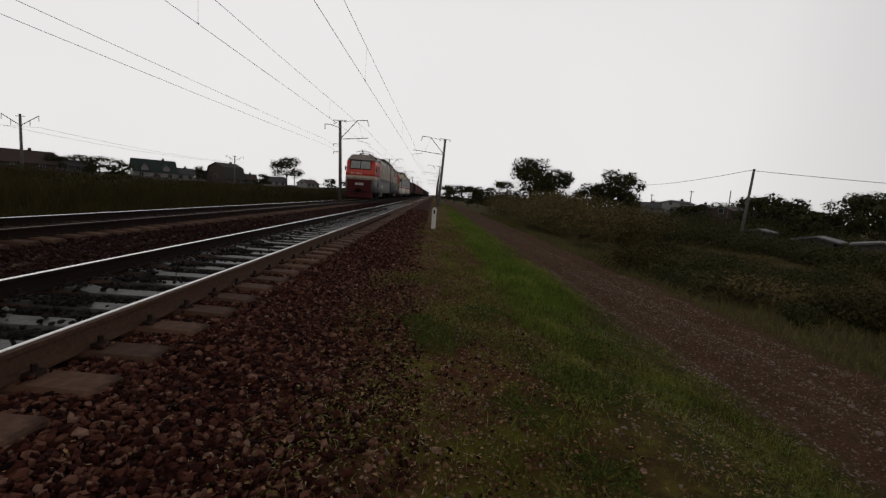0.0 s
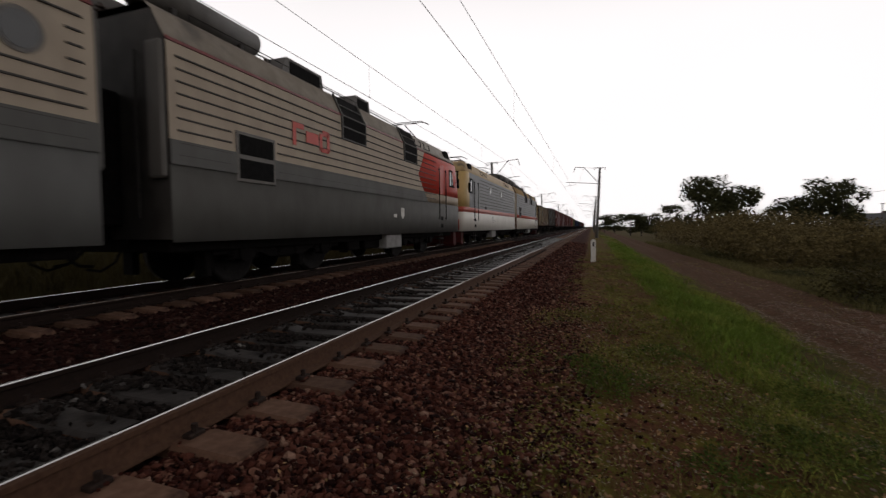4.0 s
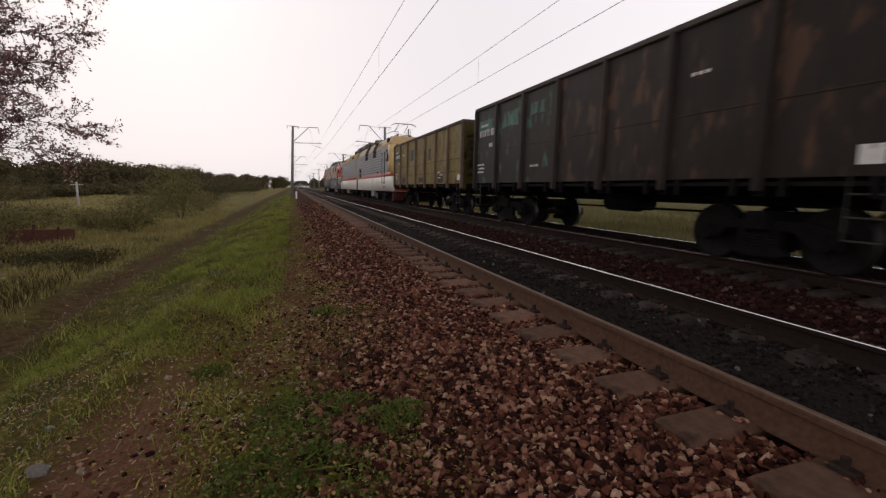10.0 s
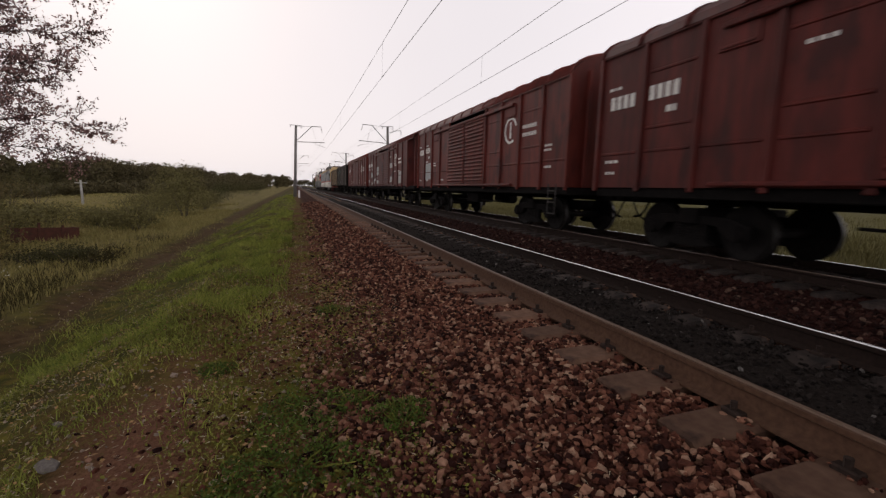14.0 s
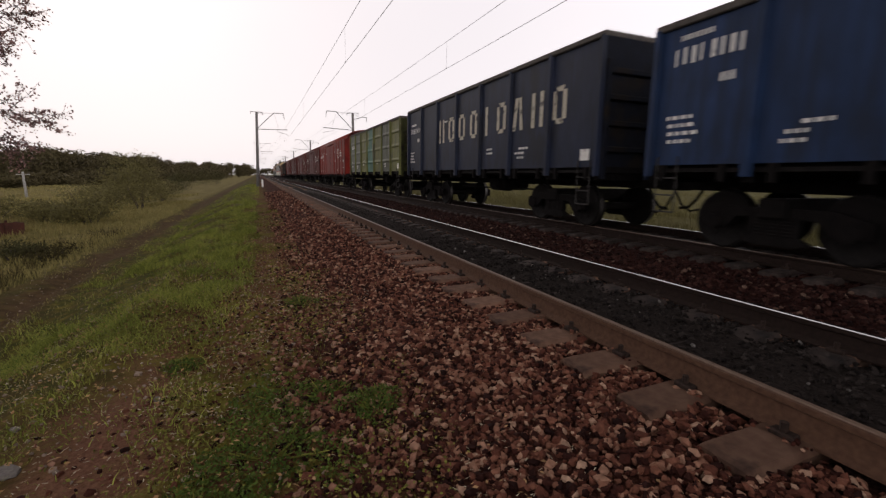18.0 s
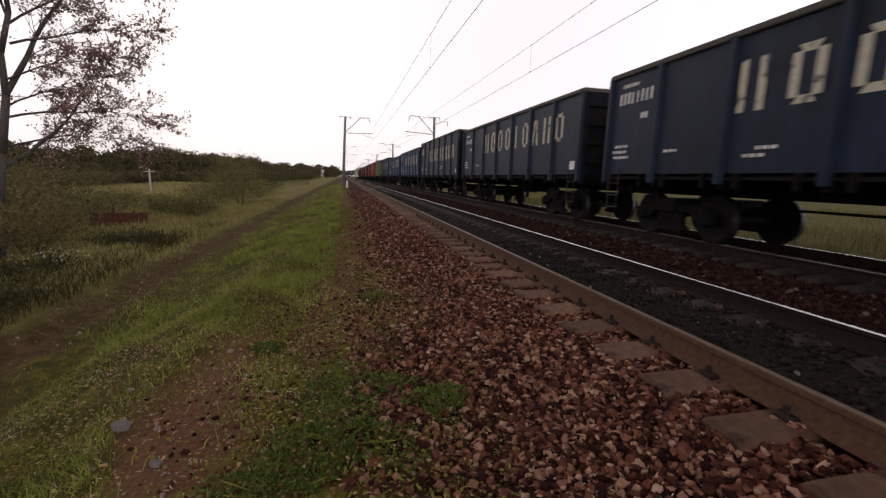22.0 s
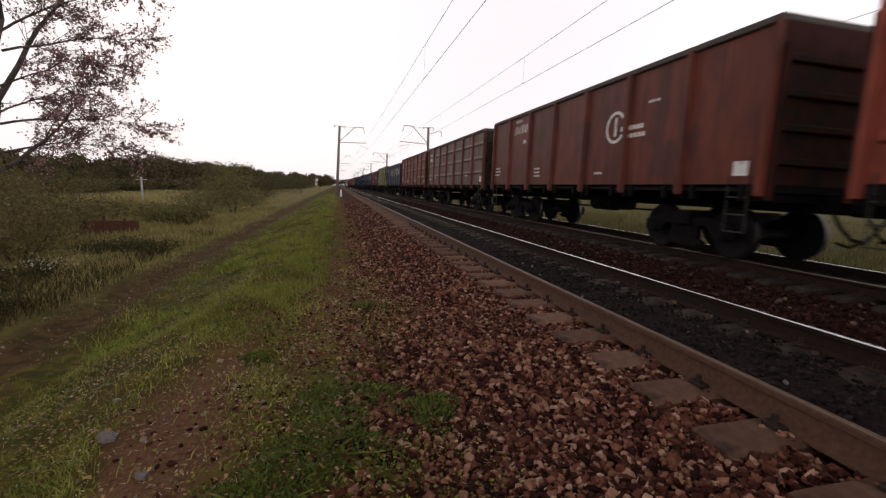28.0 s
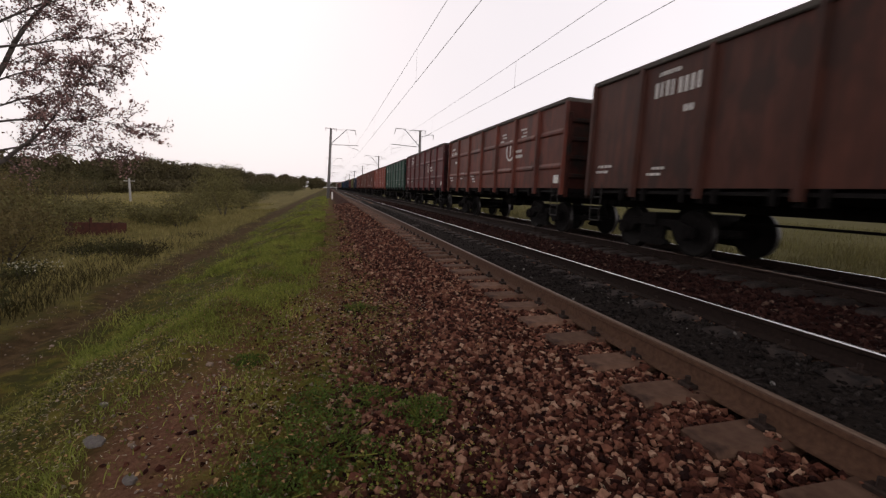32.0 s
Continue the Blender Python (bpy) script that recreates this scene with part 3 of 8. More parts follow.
def mast(x, y, side, feeder, lean):
    """A round concrete mast; side is the way (in x) to its track."""
    gz = float(lie(x, y))
    m = empty("catenary_mast", pose(x, y, gz, 0, lean, 0))
    tagged(m, "tapered concrete mast carrying the overhead line", "mast", "masts along the line")
    top = 8.75 - gz
    bm = bmesh.new()
    rod(bm, (0, 0, -0.4), (0, 0, top), 0.21, 0.15, 16)
    part("pole", bm, M["concrete"], m)
    s = side
    wire_x = abs((NEAR if x > 0 else FAR) - x)
    bm = bmesh.new()
    tube(bm, [(s * 0.12, 0, top - 1.9), (s * 2.0, 0, top + 0.08), (s * 3.15, 0, top + 0.12)], 0.045, 8)
    rod(bm, (s * 0.1, 0, top - 0.1), (s * 2.0, 0, top + 0.06), 0.018, seg=6)
    part("bracket", bm, M["steel"], m, "bent steel bracket")
    bm = bmesh.new()
    insulator(bm, (s * 3.12, 0, top + 0.08), (s * 3.3, 0, top - 0.6))
    part("hanging_insulator", bm, M["glassy"], m)
    bm = bmesh.new()
    rod(bm, (s * 0.12, 0, top - 2.05), (s * (wire_x + 0.35), 0, top - 1.85), 0.04, seg=8)
    rod(bm, (s * 2.6, 0, top - 1.92), (s * 2.0, 0, top + 0.08), 0.01, seg=5)
    tube(bm, [(s * (wire_x - 0.9), 0, top - 1.88), (s * (wire_x - 0.85), 0, top - 2.2), (s * wire_x, 0, top - 2.35), (s * (wire_x + 0.5), 0, top - 2.55)], 0.02, 6)
    part("registration_arm", bm, M["steel"], m)
    bm = bmesh.new()
    insulator(bm, (s * 0.5, 0, top - 2.03), (s * 1.0, 0, top - 2.0))
    part("arm_insulator", bm, M["glassy"], m)
    bm = bmesh.new()
    rod(bm, (-0.75, 0, top + 0.05), (0.75, 0, top + 0.02), 0.035, seg=6)
    for xx in (-0.68, 0.68):
        insulator(bm, (xx, 0, top + 0.0), (xx, 0, top - 0.3), 0.05, 3)
    part("cross_arm", bm, M["steel"], m)
    if feeder:
        bm = bmesh.new()
        tube(bm, [(-s * 0.12, 0, top - 0.75), (-s * 1.1, 0, top - 0.45), (-s * 1.75, 0, top - 0.4)], 0.035, 6)
        rod(bm, (-s * 0.1, 0, top - 0.05), (-s * 0.9, 0, top - 0.5), 0.02, seg=5)
        part("feeder_bracket", bm, M["steel"], m)
        bm = bmesh.new()
        insulator(bm, (-s * 1.72, 0, top - 0.42), (-s * 1.72, 0, top - 1.0))
        part("feeder_insulator", bm, M["glassy"], m)
        for zz in (2.6, 3.5):
            bm = bmesh.new()
            rod(bm, (-s * 0.1, 0, top - zz), (-s * 0.8, 0, top - zz), 0.03, seg=6)
            part("side_bracket", bm, M["steel"], m)
            bm = bmesh.new()
            insulator(bm, (-s * 0.78, 0, top - zz), (-s * 0.78, 0, top - zz - 0.3), 0.05, 3)
            part("feeder_insulator", bm, M["glassy"], m)
    return m


rl = random.Random(5)
for x, y in NEAR_MASTS:
    mast(x, y, -1, False, 2.2 if y > 0 else -1.6)
for x, y in FAR_MASTS:
    mast(x, y, 1, True, rl.uniform(-2.5, -1.0) if y > 0 else rl.uniform(-1, 1))


def sway(y):
    """The stagger of the wires over the track."""
    return float(np.interp(y, (-130, -60, 55), (0.0, -0.75, 0.0)))


def wire_line(name, label, x, z0, supports, sag, droppers=None, r=0.009):
    thing = empty(name)
    tagged(thing, label, "overhead wire", "overhead wires")
    bm = bmesh.new()
    dr = bmesh.new()
    whole = []
    for a, b in zip(supports, supports[1:]):
        pts = []
        for i in range(13):
            t = i / 12
            pts.append((x + sway(a + (b - a) * t), a + (b - a) * t, z0 - sag * 4 * t * (1 - t)))
        whole += pts[bool(whole):]
        if droppers:
            for i in (2, 4, 6, 8, 10):
                rod(dr, pts[i], (pts[i][0], pts[i][1], droppers), 0.004, seg=4, cap=False)
                rod(dr, (pts[i][0], pts[i][1] - 0.04, droppers + 0.02), (pts[i][0], pts[i][1] + 0.04, droppers + 0.02), 0.022, seg=6)
    tube(bm, whole, r, 5)
    part("wire", bm, M["wire"], thing)
    if droppers:
        ob = part("dropper", dr, M["wire"], thing, "thin droppers with clamps")
        ob["kind"] = "stuff"
    else:
        dr.free()


ny_, fy_ = sorted(y for _, y in NEAR_MASTS), sorted(y for _, y in FAR_MASTS)
wire_line("messenger_wire", "messenger wire with droppers over near track", NEAR, 7.75, ny_, 0.35, 5.98)
wire_line("contact_wire", "contact wire over near track", NEAR, 5.98, ny_, 0.0)
wire_line("messenger_wire", "messenger wire with droppers over the train's track", FAR, 7.75, fy_, 0.35, 6.22)
wire_line("contact_wire", "contact wire over the train's track", FAR, 6.22, fy_, 0.0)
wire_line("feeder_wire", "feeder wire on the field side of the masts", -10.6, 6.6, fy_, 0.5)
wire_line("feeder_wire", "second feeder wire on the field side", -10.3, 5.9, fy_, 0.5)


# ---- posts and poles ----
def marker_post(x, y, h):
    gz = float(lie(x, y))
    p = empty("marker_post", pose(x, y, gz))
    tagged(p, "short white concrete marker post with rounded top", "post", "marker posts")
    bm = bmesh.new()
    out = [(-0.1, -0.2), (0.1, -0.2), (0.1, h - 0.1)] + [(0.1 * math.cos(a), h - 0.1 + 0.1 * math.sin(a)) for a in (0.5, 1.05, 1.57, 2.1, 2.64)] + [(-0.1, h - 0.1)]
    prism(bm, out, "y", -0.07, 0.07)
    part("body", bm, M["white"], p)
    bm = bmesh.new()
    box(bm, -0.035, 0.035, -0.075, -0.068, h - 0.3, h - 0.12)
    part("number_mark", bm, M["rubber"], p, "dark bar in place of a number")


M["rubber"] = surface("black_rubber_and_void", (0.006, 0.006, 0.006), (0.012, 0.011, 0.011), 9, 0.9, 0, 0.1, spec=0.1)
marker_post(2.5, 20.0, 0.98)
marker_post(2.0, -58.0, 0.9)


def place(bearing, d):
    b = radians(bearing)
    return 2.41 + d * math.sin(b), d * math.cos(b)


def wooden_pole(x, y, h, lean=0.0, arms=1, label="grey wooden power pole", mat="wood"):
    gz = float(lie(x, y))
    p = empty("power_pole", pose(x, y, gz, 0, lean, 0))
    tagged(p, label, "power pole", "power poles")
    bm = bmesh.new()
    rod(bm, (0, 0, -0.5), (0, 0, h), 0.14, 0.10, 12)
    part("pole", bm, M[mat], p)
    for k in range(arms):
        bm = bmesh.new()
        rbox(bm, -0.6, 0.6, -0.05, 0.05, h - 0.35 - 0.5 * k, h - 0.25 - 0.5 * k, 0.01)
        part("crossarm", bm, M[mat], p)
        for xx in (-0.5, 0.5):
            bm = bmesh.new()
            insulator(bm, (xx, 0, h - 0.25 - 0.5 * k), (xx, 0, h - 0.05 - 0.5 * k), 0.05, 2)
            part("insulator", bm, M["glassy"], p)
    return x, y, gz + h


near_top = wooden_pole(30.2, 39.1, 7.2, 3.0, 0, "leaning grey wooden pole by the road bushes")
far_top = wooden_pole(*place(22.8, 95), 8.0)
wooden_pole(*place(30.2, 130), 9.5)
wooden_pole(*place(33.9, 120), 9.5, 0, 0)
wooden_pole(*place(20.5, 120), 8.5, -6)
wooden_pole(*place(26.2, 140), 8.0)
pole_wire = empty("pole_wire")
tagged(pole_wire, "thin slack service wire between the wooden poles", "overhead wire", "overhead wires")
for a, b in ((near_top, far_top), (near_top, (75.0, 22.0, 4.2))):
    bm = bmesh.new()
    tube(bm, [(a[0] + (b[0] - a[0]) * t, a[1] + (b[1] - a[1]) * t, a[2] - 0.15 + (b[2] - a[2]) * t - 2.2 * t * (1 - t)) for t in [i / 14 for i in range(15)]], 0.022, 5)
    part("wire", bm, M["wire"], pole_wire)
wooden_pole(75.0, 22.0, 6.2)
wooden_pole(25.75, -62.0, 2.9, 1.5, 1, "short pale post with crossbar in the field", "post_pale")


def twin_mast(x, y, h):
    gz = float(lie(x, y))
    p = empty("line_mast", pose(x, y, gz))
    tagged(p, "concrete mast with two raised arms and insulators", "mast", "masts of the side line")
    bm = bmesh.new()
    rod(bm, (0, 0, -0.4), (0, 0, h), 0.2, 0.15, 12)
    part("pole", bm, M["concrete"], p)
    for s in (-1, 1):
        bm = bmesh.new()
        rod(bm, (0, 0, h - 1.6), (s * 2.6, 0, h - 0.1), 0.05, seg=6)
        part("arm", bm, M["steel"], p)
        bm = bmesh.new()
        for u, zz in ((2.6, h - 0.1), (1.35, h - 0.85)):
            insulator(bm, (s * u, 0, zz), (s * u, 0, zz - 0.75), 0.09)
        part("insulator", bm, M["glassy"], p)
    bm = bmesh.new()
    rod(bm, (-0.7, 0, h - 0.3), (0.7, 0, h - 0.3), 0.04, seg=6)
    part("cross_arm", bm, M["steel"], p)


x, y = place(-42.2, 88)
twin_mast(x, y, 8.3)
x, y = place(-24.0, 150)
twin_mast(x, y, 8.6)
x, y = place(-17.4, 190)
twin_mast(x, y, 8.6)
side_wire = empty("side_line_wire")
tagged(side_wire, "wires of the side line over the field", "overhead wire", "overhead wires")
a, b, c = place(-42.2, 88), place(-24.0, 150), place(-58.0, 70)
for dz, off in ((7.0, -2.6), (7.0, 2.6)):
    bm = bmesh.new()
    for p, q in ((a, b), (c, a)):
        tube(bm, [(p[0] + off + (q[0] - p[0]) * t, p[1] + (q[1] - p[1]) * t, dz - 0.4 - 3.0 * t * (1 - t)) for t in [i / 12 for i in range(13)]], 0.02, 4)
    part("wire", bm, M["wire"], side_wire)


# ---- houses ----
HOUSE_M = {
    "plaster": surface("pale_house_plaster", (0.28, 0.27, 0.265), (0.21, 0.205, 0.2), 1.2, 0.9, 0, 0.1),
    "brick": surface("dull_house_brick", (0.08, 0.052, 0.045), (0.055, 0.04, 0.035), 3, 0.9, 0, 0.2),
    "boards": surface("weathered_boards", (0.10, 0.085, 0.075), (0.065, 0.055, 0.05), 3, 0.9, 0, 0.2, streak=(1, 1, 0.2)),
    "slate": surface("grey_slate_roof", (0.09, 0.09, 0.095), (0.06, 0.06, 0.064), 2.5, 0.8, 0, 0.3),
    "green": surface("dark_green_roof", (0.025, 0.045, 0.04), (0.018, 0.032, 0.03), 2, 0.6, 0, 0.2),
    "rust": surface("rusty_red_roof", (0.075, 0.045, 0.038), (0.05, 0.034, 0.03), 2, 0.8, 0, 0.3),
    "dark": surface("dark_mansard_roof", (0.055, 0.045, 0.042), (0.035, 0.03, 0.03), 2, 0.8, 0, 0.3),
    "zinc": surface("dull_zinc_roof", (0.15, 0.148, 0.146), (0.09, 0.089, 0.088), 2, 0.6, 0, 0.2),
    "glass": surface("house_window_glass", (0.03, 0.033, 0.036), (0.04, 0.043, 0.045), 2, 0.1, 0, 0.0, spec=0.8),
    "trim": surface("white_window_trim", (0.3, 0.3, 0.29), (0.22, 0.22, 0.21), 3, 0.7),
}


def house(x, y, w, d, h, rise, turn, wall, roof, label, windows=3, dormers=0, mansard=False, base=None):
    """Walls, a pitched or mansard roof with overhang, framed windows, a chimney; w runs along the ridge."""
    gz = float(lie(x, y)) if base is None else base
    t = empty("house", pose(x, y, gz, 0, 0, turn))
    tagged(t, label, "house", "houses of the village")
    bm = bmesh.new()
    gable = [(-d / 2, -0.5), (d / 2, -0.5), (d / 2, h), (0, h + rise * 0.97), (-d / 2, h)]
    if mansard:
        gable = [(-d / 2, -0.5), (d / 2, -0.5), (d / 2, h), (d * 0.36, h + rise * 0.7), (0, h + rise * 0.97), (-d * 0.36, h + rise * 0.7), (-d / 2, h)]
    prism(bm, gable, "x", -w / 2, w / 2)
    part("wall", bm, HOUSE_M[wall], t)
    bm = bmesh.new()
    lines = [(d / 2 + 0.4, h - 0.3 * rise / d), (0, h + rise)] if not mansard else [(d / 2 + 0.35, h - 0.3), (d * 0.37, h + rise * 0.72), (0, h + rise)]
    for s in (1, -1):
        for (u0, v0), (u1, v1) in zip(lines, lines[1:]):
            prism(bm, [(s * u0, v0), (s * u1, v1), (s * u1, v1 + 0.14), (s * u0, v0 + 0.14)], "x", -w / 2 - 0.4, w / 2 + 0.4)
    roof_ob = part("roof", bm, HOUSE_M[roof], t)
    if windows:
        bm = bmesh.new()
        rbox(bm, w * 0.2, w * 0.2 + 0.6, -0.3, 0.3, h + rise * 0.5, h + rise + 0.7, 0.03)
        part("chimney", bm, HOUSE_M["brick"], roof_ob)
    for k in range(windows):
        u = -w / 2 + (k + 0.5) * w / windows
        for s in (1, -1):
            bm = bmesh.new()
            box(bm, u - 0.6, u + 0.6, *sorted((s * d / 2, s * (d / 2 + 0.05))), h * 0.38, h * 0.38 + 1.3)
            wo = part("window", bm, HOUSE_M["trim"], t)
            bm = bmesh.new()
            for q in (-0.5, 0.04):
                box(bm, u + q, u + q + 0.46, *sorted((s * (d / 2 + 0.05), s * (d / 2 + 0.06))), h * 0.38 + 0.1, h * 0.38 + 1.2)
            part("pane", bm, HOUSE_M["glass"], wo)
    for s in (1, -1) if windows else ():
        bm = bmesh.new()
        box(bm, *sorted((s * w / 2, s * (w / 2 + 0.05))), -0.7, 0.7, h * 0.9, h * 0.9 + 1.2)
        wo = part("window", bm, HOUSE_M["trim"], t)
        bm = bmesh.new()
        box(bm, *sorted((s * (w / 2 + 0.05), s * (w / 2 + 0.06))), -0.58, 0.58, h * 0.9 + 0.1, h * 0.9 + 1.1)
        part("pane", bm, HOUSE_M["glass"], wo)
    for k in range(dormers):
        u = -w / 4 + k * w / 2
        for s in (1, -1):
            bm = bmesh.new()
            yy = s * d * 0.33
            prism(bm, [(u - 0.9, h + 0.1), (u + 0.9, h + 0.1), (u + 0.9, h + rise * 0.35), (u, h + rise * 0.7), (u - 0.9, h + rise * 0.35)], "y", *sorted((yy, s * (d / 2 - 0.1))))
            part("dormer", bm, HOUSE_M[wall], roof_ob)
            bm = bmesh.new()
            for q in (1, -1):
                prism(bm, [(u, h + rise * 0.7), (u + q * 1.15, h + rise * 0.26), (u + q * 1.15, h + rise * 0.32), (u, h + rise * 0.76)], "y", *sorted((yy, s * (d / 2 + 0.15))))
            part("dormer_roof", bm, HOUSE_M[roof], roof_ob)


def house_at(bearing, dist, *a, **k):
    house(*place(bearing, dist), *a, **k)


house_at(-42.9, 150, 15, 9, 2.2, 3.0, 48, "brick", "rust", "brick house with hipped rusty roof beyond the weeds")
house_at(-38.6, 165, 9, 7, 2.0, 1.6, 60, "boards", "slate", "low boarded shed with grey roof")
house_at(-31.9, 165, 11, 9, 2.6, 3.6, 40, "plaster", "green", "white house with dark green dormered roof", dormers=2)
house_at(-29.6, 170, 8, 7, 2.4, 2.0, 40, "plaster", "slate", "low pale annex with slate roof")
house_at(-27.0, 190, 6, 5, 3.0, 1.0, 20, "plaster", "slate", "small white building with flat roof", 2)
house_at(-24.9, 172, 8, 9, 2.0, 5.0, 65, "brick", "dark", "brown house with tall dark mansard roof", mansard=True)
house_at(-22.9, 180, 7, 7, 2.0, 2.0, 30, "boards", "rust", "small boarded house with rusty roof")
house_at(-19.6, 215, 8, 7, 2.2, 2.2, 30, "plaster", "slate", "pale cottage with grey roof beyond the field")
house_at(-15.8, 230, 8, 7, 2.2, 2.0, 60, "plaster", "rust", "pale cottage with rusty roof beyond the field")
house_at(-40.6, 200, 9, 7, 2.6, 2.4, 10, "boards", "slate", "boarded house behind the garden trees")
house_at(29.0, 150, 6.5, 6, 6.2, 0.7, 25, "plaster", "slate", "pale two-storey block with flat roof", 2)
house_at(34.5, 125, 9, 7, 4.6, 1.2, 20, "brick", "rust", "long low house with rusty roof among trees")
house_at(31.6, 140, 8, 6, 4.8, 1.4, 50, "boards", "rust", "boarded house with rusty roof")
house_at(25.8, 150, 8, 7, 3.8, 1.8, 10, "plaster", "slate", "pale house with slate roof behind bushes")
house_at(40.4, 128, 9, 8, 2.9, 2.4, 10, "boards", "rust", "brick house with broad rusty red roof among trees")
house_at(48.5, 125, 9, 8, 3.0, 2.2, 40, "boards", "slate", "boarded house with grey roof among trees")
house_at(46.4, 50, 4.4, 3.0, 1.25, 0.3, 44, "boards", "zinc", "low boarded shed with pale flat roof behind the bushes", 0)
house_at(37.2, 66, 2.2, 1.8, 1.5, 0.3, 36, "boards", "zinc", "small garden shed with pale flat roof", 0)
house_at(41.9, 52, 3.8, 2.6, 1.25, 0.35, 40, "boards", "zinc", "boarded garden shed with pale sheet roof", 0)
house_at(49.5, 62, 5, 4, 2.6, 0.6, 30, "plaster", "slate", "pale garage with flat roof", 1)

# rusty trough in the field behind
trough = empty("rusty_trough", pose(12.85, -23.9, float(lie(12.85, -23.9)) + 0.02, 0, 3, -133))
tagged(trough, "rust-brown sheet-metal trough half hidden in grass", "trough")
TR_M = surface("deep_rust", (0.10, 0.03, 0.018), (0.06, 0.02, 0.013), 6, 0.9, 0, 0.3, (0.10, 0.036, 0.02), 2, 0.42)
for nm, dims in (("side_wall", (-1.4, 1.4, -0.5, -0.46, 0.0, 0.85)), ("side_wall", (-1.4, 1.4, 0.46, 0.5, 0.0, 0.8)), ("end_wall", (-1.4, -1.36, -0.46, 0.46, 0, 0.8)),
                 ("end_wall", (1.36, 1.4, -0.46, 0.46, 0, 0.85)), ("bottom", (-1.36, 1.36, -0.46, 0.46, 0.05, 0.1)), ("upright", (-0.62, -0.5, -0.56, -0.5, 0, 1.15)), ("upright", (0.5, 0.62, -0.56, -0.5, 0, 1.0))):
    bm = bmesh.new()
    rbox(bm, *(0.76 * v for v in dims), 0.006)
    part(nm, bm, TR_M, trough)


# ---- vegetation ----
def leafy(name, c1, c2, island=0.35, rough=0.7):
    return surface(name, c1, c2, 1.5, rough, 0, 0.0, island=island, spec=0.07)


G = {
    "grass": leafy("verge_grass", (0.135, 0.16, 0.03), (0.25, 0.265, 0.058), 0.45),
    "lush": leafy("lush_green_grass", (0.10, 0.165, 0.022), (0.17, 0.23, 0.04), 0.35),
    "dry": leafy("dry_straw_grass", (0.21, 0.165, 0.06), (0.31, 0.25, 0.10), 0.3),
    "straw": leafy("bleached_straw_bits", (0.30, 0.25, 0.17), (0.48, 0.42, 0.31), 0.3),
    "weed": leafy("low_weed_leaves", (0.10, 0.105, 0.02), (0.18, 0.165, 0.038), 0.45),
    "tuft": leafy("dark_green_tuft", (0.048, 0.078, 0.015), (0.10, 0.135, 0.026), 0.45),
    "rank": leafy("rank_field_weeds", (0.036, 0.030, 0.0105), (0.062, 0.05, 0.018), 0.25),
    "meadow": leafy("olive_meadow_grass", (0.19, 0.165, 0.062), (0.30, 0.25, 0.098), 0.25),
    "olive": leafy("olive_bush_leaves", (0.105, 0.095, 0.038), (0.16, 0.14, 0.056), 0.25),
    "bush": leafy("dull_bush_leaves", (0.044, 0.044, 0.017), (0.074, 0.069, 0.027), 0.25),
    "brush": leafy("brownish_brush", (0.10, 0.078, 0.032), (0.155, 0.118, 0.05), 0.22),
    "tree": leafy("dark_tree_leaves", (0.033, 0.036, 0.015), (0.058, 0.058, 0.024), 0.3),
    "wood": leafy("far_wood_leaves", (0.06, 0.05, 0.025), (0.095, 0.078, 0.038), 0.22),
    "autumn": leafy("purple_brown_autumn_leaves", (0.17, 0.098, 0.094), (0.27, 0.16, 0.14), 0.4),
    "litter": leafy("fallen_leaves", (0.20, 0.105, 0.045), (0.32, 0.20, 0.10), 0.6),
    "pale": leafy("pale_flower_heads", (0.4, 0.38, 0.28), (0.5, 0.48, 0.38), 0.2),
}


def blades(name, x, y, h, w, material, label, lean=0.45):
    """Grass: each blade a bent, tapered leaf of three triangles."""
    k = len(x)
    z = lie(x, y) - 0.01
    a = rng.uniform(0, math.tau, k)
    d = rng.uniform(0, math.tau, k)
    l = rng.uniform(0.1, lean, k) * h
    p0 = np.stack([x, y, z], -1)
    side = np.stack([np.cos(a), np.sin(a), np.zeros(k)], -1) * (w / 2)[:, None]
    way = np.stack([np.cos(d), np.sin(d), np.zeros(k)], -1)
    up = np.array((0, 0, 1.0))
    mid = p0 + way * (l * 0.3)[:, None] + up * (h * 0.55)[:, None]
    tip = p0 + way * l[:, None] + up * h[:, None]
    v = np.stack([p0 - side, p0 + side, mid - side * 0.8, mid + side * 0.8, tip], 1).reshape(-1, 3)
    f = (np.array(((0, 1, 3), (0, 3, 2), (2, 3, 4)))[None] + 5 * np.arange(k)[:, None, None]).reshape(-1, 3)
    return tagged(np_mesh(name, v, f, [material]), label, "grass", kind="stuff")


